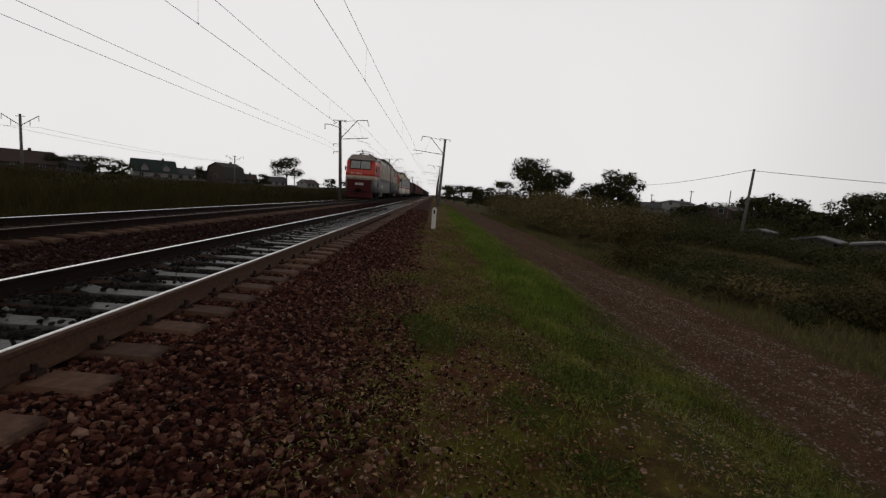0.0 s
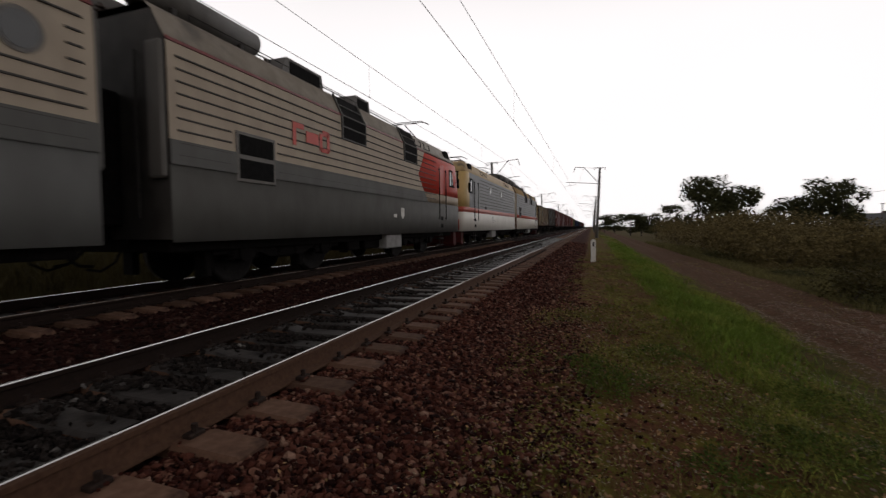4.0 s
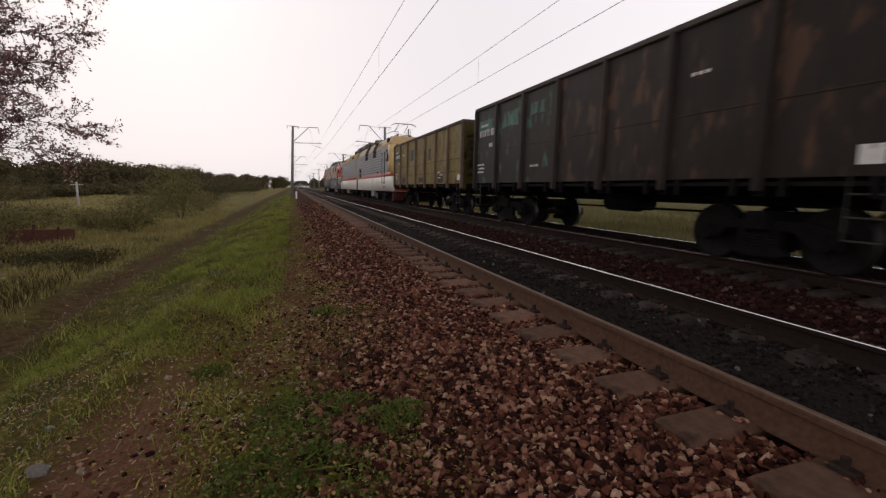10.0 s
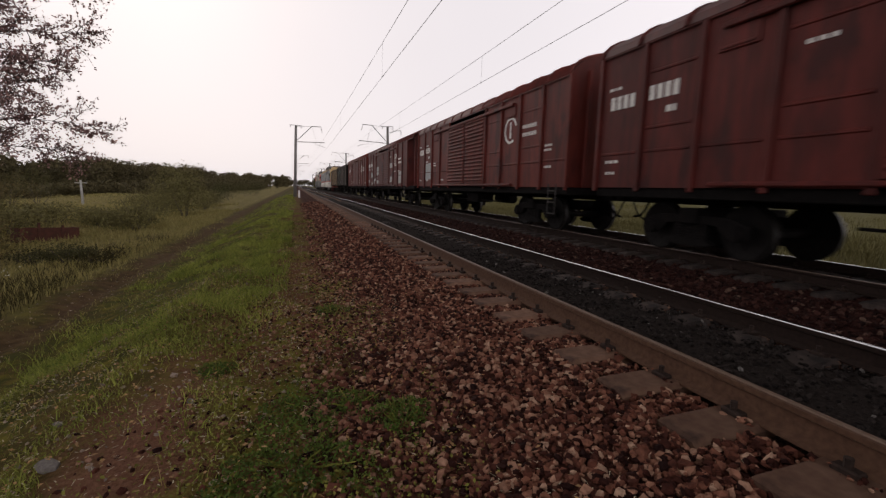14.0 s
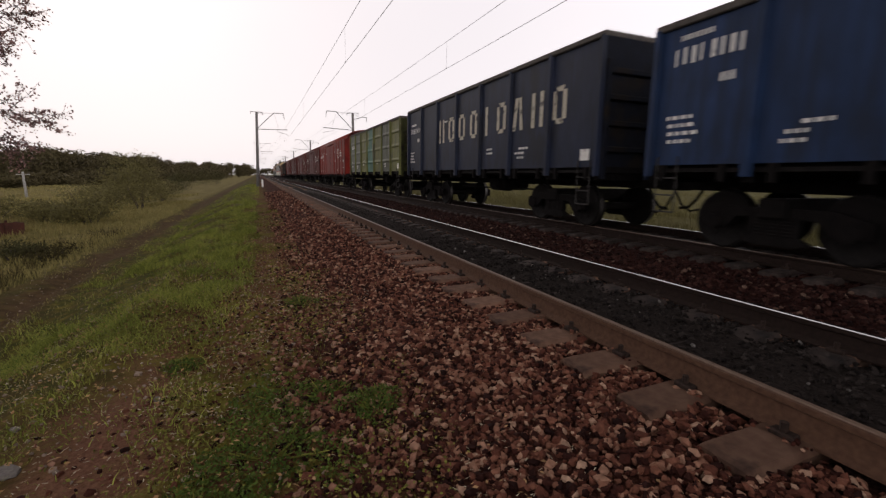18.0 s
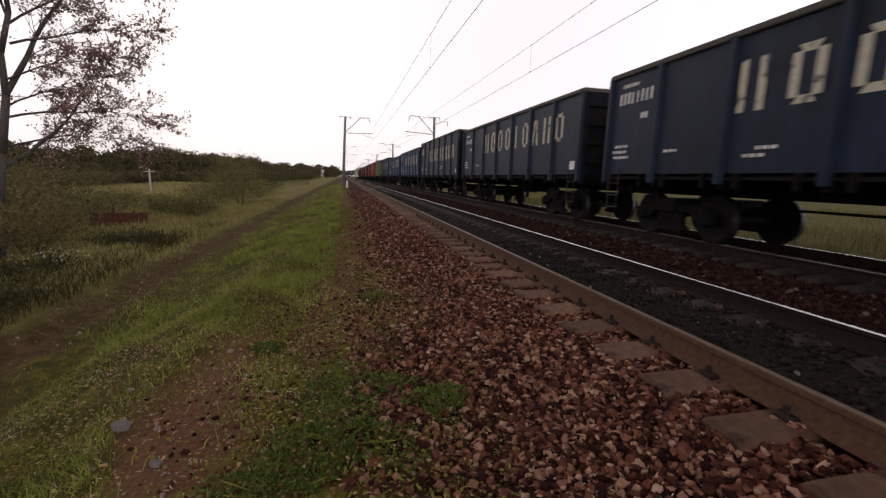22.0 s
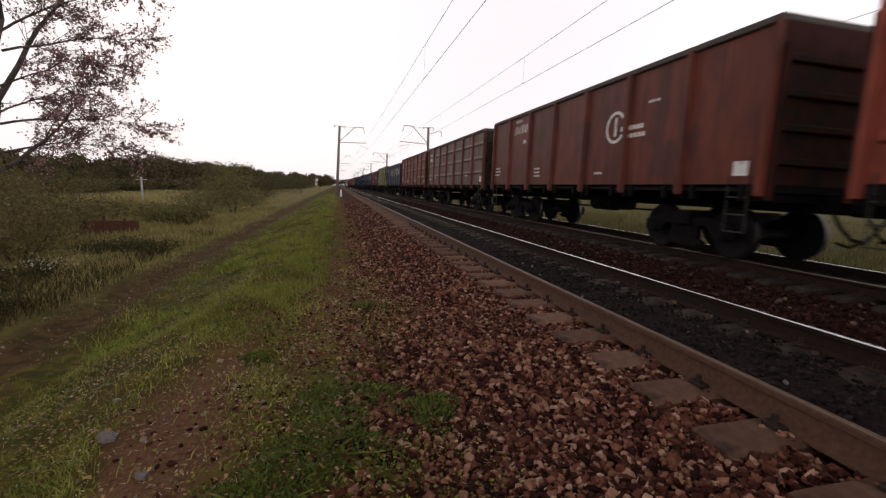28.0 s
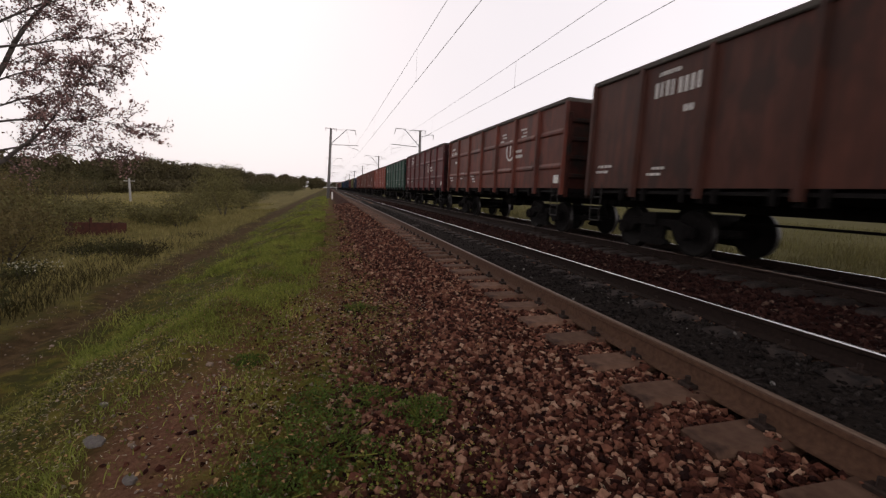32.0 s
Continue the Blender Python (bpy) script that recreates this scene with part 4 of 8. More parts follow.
def leaves_at(pts, size, flat=0.0, out=None):
    """Corners and faces of small four-cornered leaves turned every way."""
    k = len(pts)
    r = turns(k)
    if flat:
        n = rng.normal(size=(k, 3)) * (1 - flat) + np.array((0, 0, 1.0)) * flat * 2
        n /= np.linalg.norm(n, axis=1, keepdims=True)
        t = np.cross(n, rng.normal(size=(k, 3)))
        t /= np.linalg.norm(t, axis=1, keepdims=True)
        r = np.stack([t, np.cross(n, t), n], -1)
    if out is not None:
        n = out + rng.normal(size=(k, 3)) * 0.55
        n /= np.linalg.norm(n, axis=1, keepdims=True)
        t = np.cross(n, rng.normal(size=(k, 3)))
        t /= np.linalg.norm(t, axis=1, keepdims=True)
        r = np.stack([t, np.cross(n, t), n], -1)
    q = np.array(((-0.5, 0, 0), (0, -0.32, 0.06), (0.5, 0, 0), (0, 0.32, 0.06)))
    v = np.einsum("kij,nj->kni", r, q) * np.broadcast_to(size, (k,))[:, None, None] + pts[:, None, :]
    f = (np.array(((0, 1, 2, 3),)) + 4 * np.arange(k)[:, None]).reshape(-1, 4)
    return v.reshape(-1, 3), f


def patchy(x, y, s=0.9, seed=0.0):
    """A soft field of patches between 0 and 1."""
    return 0.5 + 0.25 * (np.sin(x * s * 1.7 + seed + 1.3 * np.sin(y * s * 0.6)) + np.sin(y * s * 1.1 + 2.1 * seed + 1.7 * np.sin(x * s * 0.9)))


def trodden(x, y):
    """Little grows on the bare path across the verge."""
    return 1 - 0.92 * np.exp(-((x - 3.42) / 0.33) ** 2 - ((y + 3.1) / 1.5) ** 4)


def everywhere(x, y):
    return np.ones(len(x))


def sown(regions, keep, bare=trodden):
    xs, ys = [], []
    for x0, x1, y0, y1, d in regions:
        x, y = strewn(x0, x1, y0, y1, d)
        k = rng.uniform(size=len(x)) < keep(x, y) * bare(x, y)
        xs.append(x[k]), ys.append(y[k])
    return np.concatenate(xs), np.concatenate(ys)


# the green strip on the brow of the verge, thin grass beside the ballast, rough grass beyond the road
shift = lambda y: np.where(y < 0, -0.5, 0.0)
back = lambda y: np.clip((-5 - y) / 5, 0, 1)
x, y = sown(((2.6, 6.0, -7, 8, 5200), (2.6, 6.0, -14, -7, 2200), (2.6, 6.0, 8, 14, 2200), (2.6, 6.0, -28, -14, 800), (2.6, 6.0, 14, 30, 700), (2.4, 6.0, -75, -28, 110), (2.4, 6.0, 30, 80, 110)),
            lambda x, y: np.clip(1.3 - np.abs(x - 4.7 - shift(y) + 0.35 * back(y)) / (1.1 + 0.8 * back(y)), 0.02, 1) * np.clip(patchy(x, y, 1.1, 2) * 3.6 - 1.25, 0.03, 1) * np.clip(patchy(x, y, 3.7, 8) * 2.6 - 0.7, 0.08, 1))
blades("brow_grass", x, y, rng.uniform(0.02, 0.085, len(x)) * (1 + 1.6 * np.clip((np.abs(y) - 4) / 4, 0, 1) * patchy(x, y, 1.6, 6)), rng.uniform(0.003, 0.0065, len(x)) * (1 + np.abs(y) / 9), G["grass"], "short green grass on the brow of the verge", 1.4)
x, y = sown(((1.5, 4.2, -8, 9, 1500), (1.6, 4.0, -26, -8, 300), (1.6, 4.0, 9, 28, 300)),
            lambda x, y: np.clip(patchy(x, y, 1.9, 5) * 1.9 - 0.75, 0, 1) * np.clip((x - 1.5) / 0.8, 0.05, 1))
blades("thin_grass", x, y, rng.uniform(0.015, 0.06, len(x)), rng.uniform(0.0025, 0.006, len(x)) * (1 + np.abs(y) / 12), G["weed"], "thin low grass and weeds among stones", 1.4)
x, y = sown(((1.7, 6.0, -9, 9, 150), (8.9, 14, 0, 40, 60), (7.3, 14, -30, 0, 60)), lambda x, y: np.clip(patchy(x, y, 0.8, 9) * 1.5 - 0.3, 0.05, 1))
blades("dry_grass", x, y, rng.uniform(0.03, 0.11, len(x)), rng.uniform(0.002, 0.0045, len(x)) * (1 + np.abs(y) / 15), G["dry"], "dry straw-coloured grass stems", 1.8)
x, y = sown(((7.1, 20, -45, 0, 120), (20, 60, -90, 0, 9)), lambda x, y: np.clip(patchy(x, y, 0.35, 3) * 1.6 - 0.2, 0.1, 1))
blades("field_grass", x, y, rng.uniform(0.06, 0.24, len(x)), rng.uniform(0.006, 0.014, len(x)) * (1 + np.hypot(x, y) / 14), G["meadow"], "rough olive grass of the fields beyond the road", 0.7)
x, y = sown(((8.7, 20, 0, 60, 120), (20, 60, 0, 70, 9)), lambda x, y: np.clip(patchy(x, y, 0.35, 3) * 1.6 - 0.1, 0.15, 1))
blades("roadside_weeds", x, y, rng.uniform(0.08, 0.34, len(x)), rng.uniform(0.007, 0.016, len(x)) * (1 + np.hypot(x, y) / 16), G["olive"], "rough olive weeds beyond the dirt road", 0.8)
x, y = sown(((9, 30, -60, -8, 25), (30, 80, -120, -10, 5)), lambda x, y: np.clip(patchy(x, y, 0.3, 7) * 1.6 - 0.4, 0.03, 1))
blades("straw_grass", x, y, rng.uniform(0.15, 0.4, len(x)), rng.uniform(0.008, 0.018, len(x)) * (1 + np.hypot(x, y) / 16), G["meadow"], "tawny grass of the low meadow", 0.7)
x, y = sown(((-16, -8.9, 4, 75, 110), (-40, -16, 4, 110, 16)), lambda x, y: np.clip(patchy(x, y, 0.5, 4) * 1.2 + 0.2, 0.2, 1))
blades("tall_weeds", x, y, rng.uniform(0.4, 0.85, len(x)) * np.clip(0.5 + (-9 - x) / 4, 0.5, 1.6), rng.uniform(0.02, 0.04, len(x)), G["rank"], "tall rank weeds beyond the train's track", 0.6)
x, y = sown(((-20, -8.9, -60, 4, 110), (-44, -20, -90, 4, 20)), lambda x, y: np.clip(patchy(x, y, 0.6, 4) * 1.4 - 0.1, 0.1, 1))
blades("pale_meadow_grass", x, y, rng.uniform(0.15, 0.5, len(x)), rng.uniform(0.01, 0.022, len(x)), G["olive"], "pale rough grass beyond the train's track", 0.8)
x, y = sown(((5.4, 8.6, -34, -0.5, 120), (5.6, 9.2, 3, 30, 30)), lambda x, y: np.clip(1.2 - np.exp(-((x - 6.4) / 0.3) ** 2) - np.exp(-((x - 7.3) / 0.25) ** 2), 0.02, 1) * np.clip(patchy(x, y, 1.3, 3) * 1.8 - 0.4, 0.05, 1))
blades("track_grass", x, y, rng.uniform(0.02, 0.09, len(x)), rng.uniform(0.006, 0.012, len(x)) * (1 + np.abs(y) / 20), G["meadow"], "thin worn grass on the dirt track", 1.5)
x, y = sown(((7.2, 9.4, -13, -2.5, 200), (7.4, 9.2, -22, -13, 70)), lambda x, y: np.clip((x - 6.9) / 0.6, 0, 1) * np.clip(patchy(x, y, 0.9, 2) * 1.8 - 0.2, 0.1, 1))
blades("bank_weeds", x, y, rng.uniform(0.1, 0.36, len(x)), rng.uniform(0.008, 0.018, len(x)), G["rank"], "dark rank weeds on the bank beside the worn track", 0.9)
x, y = sown(((3.5, 5.7, 5, 16, 1500), (3.5, 5.7, 16, 45, 300)), lambda x, y: np.clip(1.3 - np.abs(x - 4.6) / 0.8, 0.02, 1) * np.clip(patchy(x, y, 0.8, 3) * 2.2 - 0.4, 0.1, 1))
blades("lush_grass", x, y, rng.uniform(0.06, 0.2, len(x)), rng.uniform(0.005, 0.010, len(x)) * (1 + np.abs(y) / 20), G["lush"], "lush green grass along the brow of the verge", 1.0)
# low broad-leaved weeds in patches
x, y = sown(((1.5, 5.4, -7, 8, 2200), (1.8, 5.2, -20, -7, 400), (1.8, 5.2, 8, 22, 400)), lambda x, y: np.clip(patchy(x, y, 2.3, 1) * 2.4 - 0.95, 0, 1) * np.clip((x - 1.3) / 1.0, 0, 1))
v, f = leaves_at(np.stack([x, y, lie(x, y) + rng.uniform(0.003, 0.045, len(x))], -1), rng.uniform(0.009, 0.026, len(x)) * (1 + np.abs(y) / 12), 0.5)
tagged(np_mesh("low_weeds", v, f, [G["weed"]]), "low broad-leaved weeds on the verge", "weeds", kind="stuff")
x, y = sown(((1.4, 4.8, -7, 8, 190), (0.4, 1.4, -7, 8, 30), (1.8, 4.4, -18, -7, 80), (1.8, 4.4, 8, 18, 80)), lambda x, y: np.full(len(x), 0.9), everywhere)
v, f = leaves_at(np.stack([x, y, lie(x, y) + rng.uniform(0.02, 0.05, len(x))], -1), rng.uniform(0.012, 0.038, len(x)), 0.6)
tagged(np_mesh("leaf_litter", v, f, [G["litter"]]), "scattered yellow and brown fallen leaves", "leaves", kind="stuff")
x, y = sown(((2.0, 5.4, -9, 9, 70), (5.8, 8.6, -1, 14, 260), (5.8, 8.6, 14, 30, 40), (6.0, 7.2, -14, -3, 30)), lambda x, y: np.full(len(x), 0.9), everywhere)
stones("verge_gravel", x, y, lie(x, y) + 0.002, rng.uniform(0.005, 0.017, len(x)) ** 1.0 * np.where(rng.uniform(size=len(x)) < 0.06, 1.9, 1.0), M["stone_pale"], "pale gravel scattered on verge and dirt road")


x, y = sown(((1.9, 4.0, -8, 9, 420), (1.9, 3.4, -22, -8, 120), (1.9, 3.4, 9, 22, 120)), lambda x, y: np.clip(1.15 - (x - 1.9) / 1.7, 0.06, 1) * np.clip(patchy(x, y, 2.0, 4) * 1.6, 0.2, 1), everywhere)
stones("verge_chippings", x, y, lie(x, y) + 0.002, rng.uniform(0.008, 0.024, len(x)), M["stone"], "small reddish chippings trodden into the verge")


# bleached stalks and bits of straw lying about
x, y = sown(((1.3, 5.4, -7, 8, 260), (0.3, 1.3, -7, 8, 50), (1.6, 5.0, -16, -7, 90), (1.6, 5.0, 8, 16, 90), (5.6, 9.4, -2, 14, 60)), lambda x, y: np.clip(patchy(x, y, 1.5, 7) * 1.8 - 0.3, 0.1, 1), lambda x, y: 0.35 + 0.65 * trodden(x, y))
k = len(x)
a, ln, wd = rng.uniform(0, math.tau, k), rng.uniform(0.010, 0.036, k), rng.uniform(0.002, 0.006, k) * (1 + np.abs(y) / 10)
c = np.stack([x, y, lie(x, y) + rng.uniform(0.012, 0.035, k)], -1)
d = np.stack([np.cos(a), np.sin(a), rng.uniform(-0.35, 0.35, k)], -1) * (ln / 2)[:, None]
e = np.stack([-np.sin(a), np.cos(a), np.zeros(k)], -1) * (wd / 2)[:, None]
tagged(np_mesh("straw_bits", np.stack([c - d - e, c - d + e, c + d + 0.6 * e, c + d - 0.6 * e], 1).reshape(-1, 3), np.arange(4 * k).reshape(-1, 4), [G["straw"]]), "bleached bits of straw and stalk on the ground", "straw", kind="stuff")


def field_stone(x, y, r):
    """A flat fieldstone half sunk in the path."""
    b = bmesh.new()
    bmesh.ops.create_icosphere(b, subdivisions=2, radius=r)
    for v in b.verts:
        v.co *= 1 + 0.16 * math.sin(17 * v.co.x / r + 3 * x) * math.sin(4.3 * v.co.y / r + y)
        v.co.y *= 0.7
        v.co.z = min(v.co.z, 0.55 * r) * 0.6
    ob = part("field_stone", b, M["wood"])
    ob.matrix_basis = pose(x, y, float(lie(x, y)) + 0.01, 3, 5, 40 * x)
    tagged(ob, "flat pale fieldstone half sunk in the trodden path", "stone", "stones on the verge")


for x, y, r in ((3.8, -3.0, 0.065), (3.45, -2.55, 0.042), (4.05, -3.7, 0.032), (3.2, -3.5, 0.03), (3.6, -1.9, 0.032)):
    field_stone(x, y, r)


def weed_clump(x, y, r, h, n, label):
    t = empty("weed_clump", pose(x, y, float(lie(x, y))))
    tagged(t, label, "plant", "weed clumps on the verge")
    a, q = rng.uniform(0, math.tau, n), np.sqrt(rng.uniform(0, 1, n)) * r
    lobe = 1 + 0.3 * np.sin(3 * a + 5 * x) + 0.15 * np.sin(7 * a + y)
    z = rng.uniform(0.02, 1, n) * h * (1.05 - (q / r) ** 2 * 0.8)
    q = q * lobe
    v, f = leaves_at(np.stack([q * np.cos(a), q * np.sin(a), z], -1), rng.uniform(0.009, 0.027, n), 0.3)
    ob = np_mesh("foliage", v, f, [G["tuft"]])
    ob.parent = t
    bm = bmesh.new()
    for i in range(14):
        b, s = rng.uniform(0, math.tau), rng.uniform(0.2, 0.9) * r
        rod(bm, (0.2 * s * math.cos(b), 0.2 * s * math.sin(b), -0.02), (s * math.cos(b), s * math.sin(b), h * 0.8), 0.006, 0.003, 5)
    part("stem", bm, G["weed"], t)["kind"] = "stuff"


for x, y, r, h, n in ((2.62, 4.35, 0.34, 0.24, 1300), (2.35, 4.9, 0.25, 0.14, 500), (1.86, -2.75, 0.2, 0.15, 700), (2.5, -2.5, 0.42, 0.07, 1500), (2.8, -2.15, 0.3, 0.06, 800), (2.4, -3.2, 0.4, 0.06, 1000),
                      (2.12, -3.1, 0.2, 0.08, 400), (3.15, -4.2, 0.16, 0.09, 400), (3.3, 3.1, 0.4, 0.08, 900), (3.9, 3.6, 0.45, 0.12, 1200), (2.1, -5.4, 0.2, 0.1, 350), (3.6, 2.4, 0.35, 0.08, 800), (4.3, 4.9, 0.45, 0.14, 900), (3.2, 5.6, 0.4, 0.1, 800)):
    weed_clump(x, y, r, h, int(2.4 * n), "dark green leafy weed clump on the verge")


for i in range(44):
    y = rng.uniform(-22, -5) if i % 3 else rng.uniform(6, 18)
    weed_clump(rng.uniform(2.6, 5.4), y, rng.uniform(0.15, 0.38), rng.uniform(0.06, 0.2), 260, "small tuft of darker green weeds on the verge")


def crown_points(n, parts):
    """Points spread over the outer part of several ellipsoids, and the ways out of them."""
    out, ways = [], []
    tot = sum(p[3] * p[4] for p in parts)
    for cx, cy, cz, rx, rz in parts:
        k = max(8, int(n * rx * rz / tot))
        d = rng.normal(size=(k, 3))
        d /= np.linalg.norm(d, axis=1, keepdims=True)
        rad = rng.uniform(0.45, 1.05, k) ** 0.6
        rad = rad * (1 + 0.18 * np.sin(7 * d[:, 0] + cx) * np.sin(6 * d[:, 1] + cy) + 0.1 * np.sin(11 * d[:, 2]))
        out.append(np.array((cx, cy, cz)) + d * rad[:, None] * np.array((rx, rx, rz)))
        w = d / np.array((rx, rx, rz))
        ways.append(w / np.linalg.norm(w, axis=1, keepdims=True))
    return np.concatenate(out), np.concatenate(ways)


def bush(x, y, r, h, n, leaf, mat, label, cat="bush"):
    gz = float(lie(x, y))
    t = empty(cat if cat != "bush" else "bush", pose(x, y, gz))
    tagged(t, label, cat, "bushes")
    parts = [(rng.uniform(-0.5, 0.5) * r, rng.uniform(-0.5, 0.5) * r, h * rng.uniform(0.35, 0.62), r * rng.uniform(0.45, 0.75), h * rng.uniform(0.3, 0.45)) for _ in range(6)]
    pts, way = crown_points(int(2.2 * n), parts)
    pts[:, 2] = np.maximum(pts[:, 2], 0.02)
    v, f = leaves_at(pts, rng.uniform(0.6, 1.3, len(pts)) * leaf * 0.85, out=way)
    ob = np_mesh("crown", v, f, [mat])
    ob.parent = t
    bm = bmesh.new()
    for i in range(7):
        p = parts[i % 6]
        rod(bm, (p[0] * 0.2, p[1] * 0.2, -0.1), (p[0], p[1], p[2]), 0.03, 0.012, 5)
    part("stem", bm, M["bark"], t)["kind"] = "stuff"


def tree(x, y, h, crown_r, n, leaf, mat, label, spread=6, trunk_r=0.22, low=0.35):
    gz = float(lie(x, y))
    t = empty("tree", pose(x, y, gz))
    tagged(t, label, "tree", "trees")
    parts = []
    bm = bmesh.new()
    rod(bm, (0, 0, -0.3), (0, 0, h * low), trunk_r, trunk_r * 0.75, 10)
    rod(bm, (0, 0, h * low), (0.1, 0.1, h * 0.8), trunk_r * 0.75, trunk_r * 0.25, 8)
    for i in range(spread):
        a = i * math.tau / spread + rng.uniform(-0.4, 0.4)
        q = crown_r * rng.uniform(0.35, 0.75)
        z = h * rng.uniform(low + 0.12, 0.86)
        rod(bm, (0, 0, h * rng.uniform(low - 0.05, 0.6)), (q * math.cos(a), q * math.sin(a), z), trunk_r * 0.4, 0.03, 6)
        parts.append((q * math.cos(a), q * math.sin(a), z, crown_r * rng.uniform(0.32, 0.5), h * rng.uniform(0.1, 0.16)))
    parts.append((0, 0, h * 0.86, crown_r * 0.45, h * 0.13))
    part("trunk", bm, M["bark"], t)
    pts, way = crown_points(n, parts)
    v, f = leaves_at(pts, rng.uniform(0.6, 1.3, len(pts)) * leaf, out=way)
    ob = np_mesh("crown", v, f, [mat])
    ob.parent = t


# front right: the tall trees, the brush bank by the road, gardens
tree(*place(12.6, 84), 11.0, 5.6, 8000, 0.42, G["tree"], "broad dark tree above the bushes", 14, 0.35, 0.08)
tree(*place(15.0, 88), 9.6, 4.0, 4500, 0.42, G["tree"], "dark tree beside the broad tree", 11, 0.3, 0.08)
tree(*place(21.6, 92), 10.6, 4.2, 6000, 0.42, G["tree"], "dark round-headed tree behind the brush", 13, 0.3, 0.08)
tree(*place(23.8, 90), 10.2, 2.6, 3200, 0.4, G["tree"], "slender pointed tree beside the round tree", 12, 0.25, 0.08)
tree(*place(19.0, 96), 7.8, 3.4, 1600, 0.42, G["tree"], "lower dark tree behind the brush", 7, 0.25, 0.2)
tree(*place(9.2, 95), 6.8, 3.6, 1700, 0.42, G["tree"], "low dark tree at the bushes' edge", 7, 0.25, 0.2)
for b, d, h, r in ((4.4, 120, 5.6, 3.2), (5.6, 125, 6.0, 3.6), (2.6, 140, 5.8, 3.4), (7.2, 115, 5.8, 3.4), (1.5, 160, 5.8, 3.4), (36.5, 105, 7.6, 3.6), (37.6, 100, 8.0, 3.4), (45.5, 105, 9.6, 4.2), (47.0, 100, 10.2, 4.0),
                   (49.0, 98, 9.8, 4.0), (43.8, 118, 10.2, 3.8), (39.6, 122, 8.4, 2.6), (32.8, 150, 7.6, 3.6), (27.0, 160, 7.0, 3.6), (51.5, 90, 8.2, 4), (35.0, 140, 7.2, 3.0), (42.3, 112, 8.0, 3.2), (38.8, 96, 6.6, 3.0), (40.2, 90, 5.2, 3.2), (44.6, 92, 8.0, 3.6), (48.0, 84, 7.6, 3.8), (50.4, 80, 8.0, 3.6), (46.2, 78, 6.4, 3.2), (41.0, 74, 4.2, 2.6), (36.2, 84, 6.6, 3.0), (29.8, 120, 5.6, 3.2), (31.2, 105, 5.2, 3.0)):
    tree(*place(b, d), h, r, 1500, 0.5, G["tree"], "dark garden tree in the village", 10, 0.2, 0.1)
for b, d, r, h, n in ((14.0, 40, 4.2, 2.9, 2600), (17.5, 37, 4.4, 3.2, 2800), (20.5, 38, 4.2, 3.3, 2600), (23.0, 36, 3.6, 2.9, 2200), (12.0, 50, 4.0, 2.8, 1800), (10.2, 62, 4.0, 3.0, 1500), (19.0, 31, 3.4, 2.3, 2000), (15.5, 46, 4.4, 3.4, 2000), (8.8, 74, 4.5, 3.4, 1400)):
    bush(*place(b, d), r, h * 1.3, n, 0.19, G["brush"], "brownish brush thicket on the bank by the road")
for b, d, r, h in ((26, 40, 3.4, 2.0), (28.5, 42, 3.6, 2.1), (31, 47, 3.8, 2.2), (34, 50, 3.6, 2.0), (36.5, 44, 3.4, 1.8), (39, 42, 3.4, 1.7), (42, 40, 3.2, 1.5), (45, 38, 3.4, 1.5), (48, 36, 3.2, 1.6), (51, 34, 3.0, 1.6), (27, 60, 4.5, 3.0), (31, 66, 4.5, 3.2), (35, 70, 5, 3.4), (39, 72, 4.6, 3.2),
                   (43, 62, 4.2, 2.6), (47, 58, 4.2, 2.6), (51, 55, 4, 2.6), (24.6, 52, 4.2, 3.0), (29, 85, 5, 3.8), (33, 90, 5, 3.8), (37, 92, 5, 4.0), (26.5, 100, 5, 4.2)):
    bush(*place(b, d), r, h, 1300, 0.2, G["bush"], "dark green bush among the gardens")
# left field of the village: gardens and a lone tree
tree(*place(-18.3, 130), 8.8, 5.2, 2400, 0.45, G["tree"], "lone spreading tree beyond the field", 8, 0.3, 0.35)
for b, d, h, r in ((-36.5, 150, 5.4, 4), (-34.9, 155, 5.0, 3.4), (-40.2, 150, 5.0, 3.6), (-38, 165, 5.6, 4), (-27.6, 175, 5.6, 3.4), (-21.0, 175, 4.6, 3.4), (-13.0, 180, 5.0, 3.4), (-46.8, 150, 6.5, 4), (-11.0, 200, 5, 3), (-9.2, 230, 5.4, 3.4)):
    tree(*place(b, d), h, r, 1200, 0.5, G["tree"], "garden tree near the village houses", 9, 0.2, 0.1)
for i in range(26):
    b = -52 + i * 1.75
    bush(*place(b, rng.uniform(30, 70) if b < -14 else rng.uniform(60, 110)), 3.2, rng.uniform(1.3, 1.8), 620, 0.2, G["rank"], "low weedy scrub in the field beyond the tracks")
# rank shrubs along the far side of the dirt road
for i in range(64):
    y = rng.uniform(3, 36)
    x = rng.uniform(9.9, 12 + 0.3 * y)
    bush(x, y, rng.uniform(0.6, 1.4), rng.uniform(0.3, 0.7), 420, 0.085, (G["bush"], G["olive"], G["brush"])[i % 3], "low dark shrub of weeds beside the dirt road")
for i in range(46):
    b, d = rng.uniform(24, 54), rng.uniform(15, 33)
    bush(*place(b, d), rng.uniform(1.0, 2.0), rng.uniform(0.6, 1.2), 620, 0.11, (G["bush"], G["bush"], G["rank"], G["brush"])[i % 4], "rank dark thicket of weeds beyond the dirt road")
for i in range(16):
    y = rng.uniform(-20, -4)
    bush(rng.uniform(7.9, 10.5), y, rng.uniform(0.5, 1.0), rng.uniform(0.35, 0.75), 420, 0.07, G["bush"] if i % 3 else G["rank"], "low dark shrub of weeds beside the worn track")
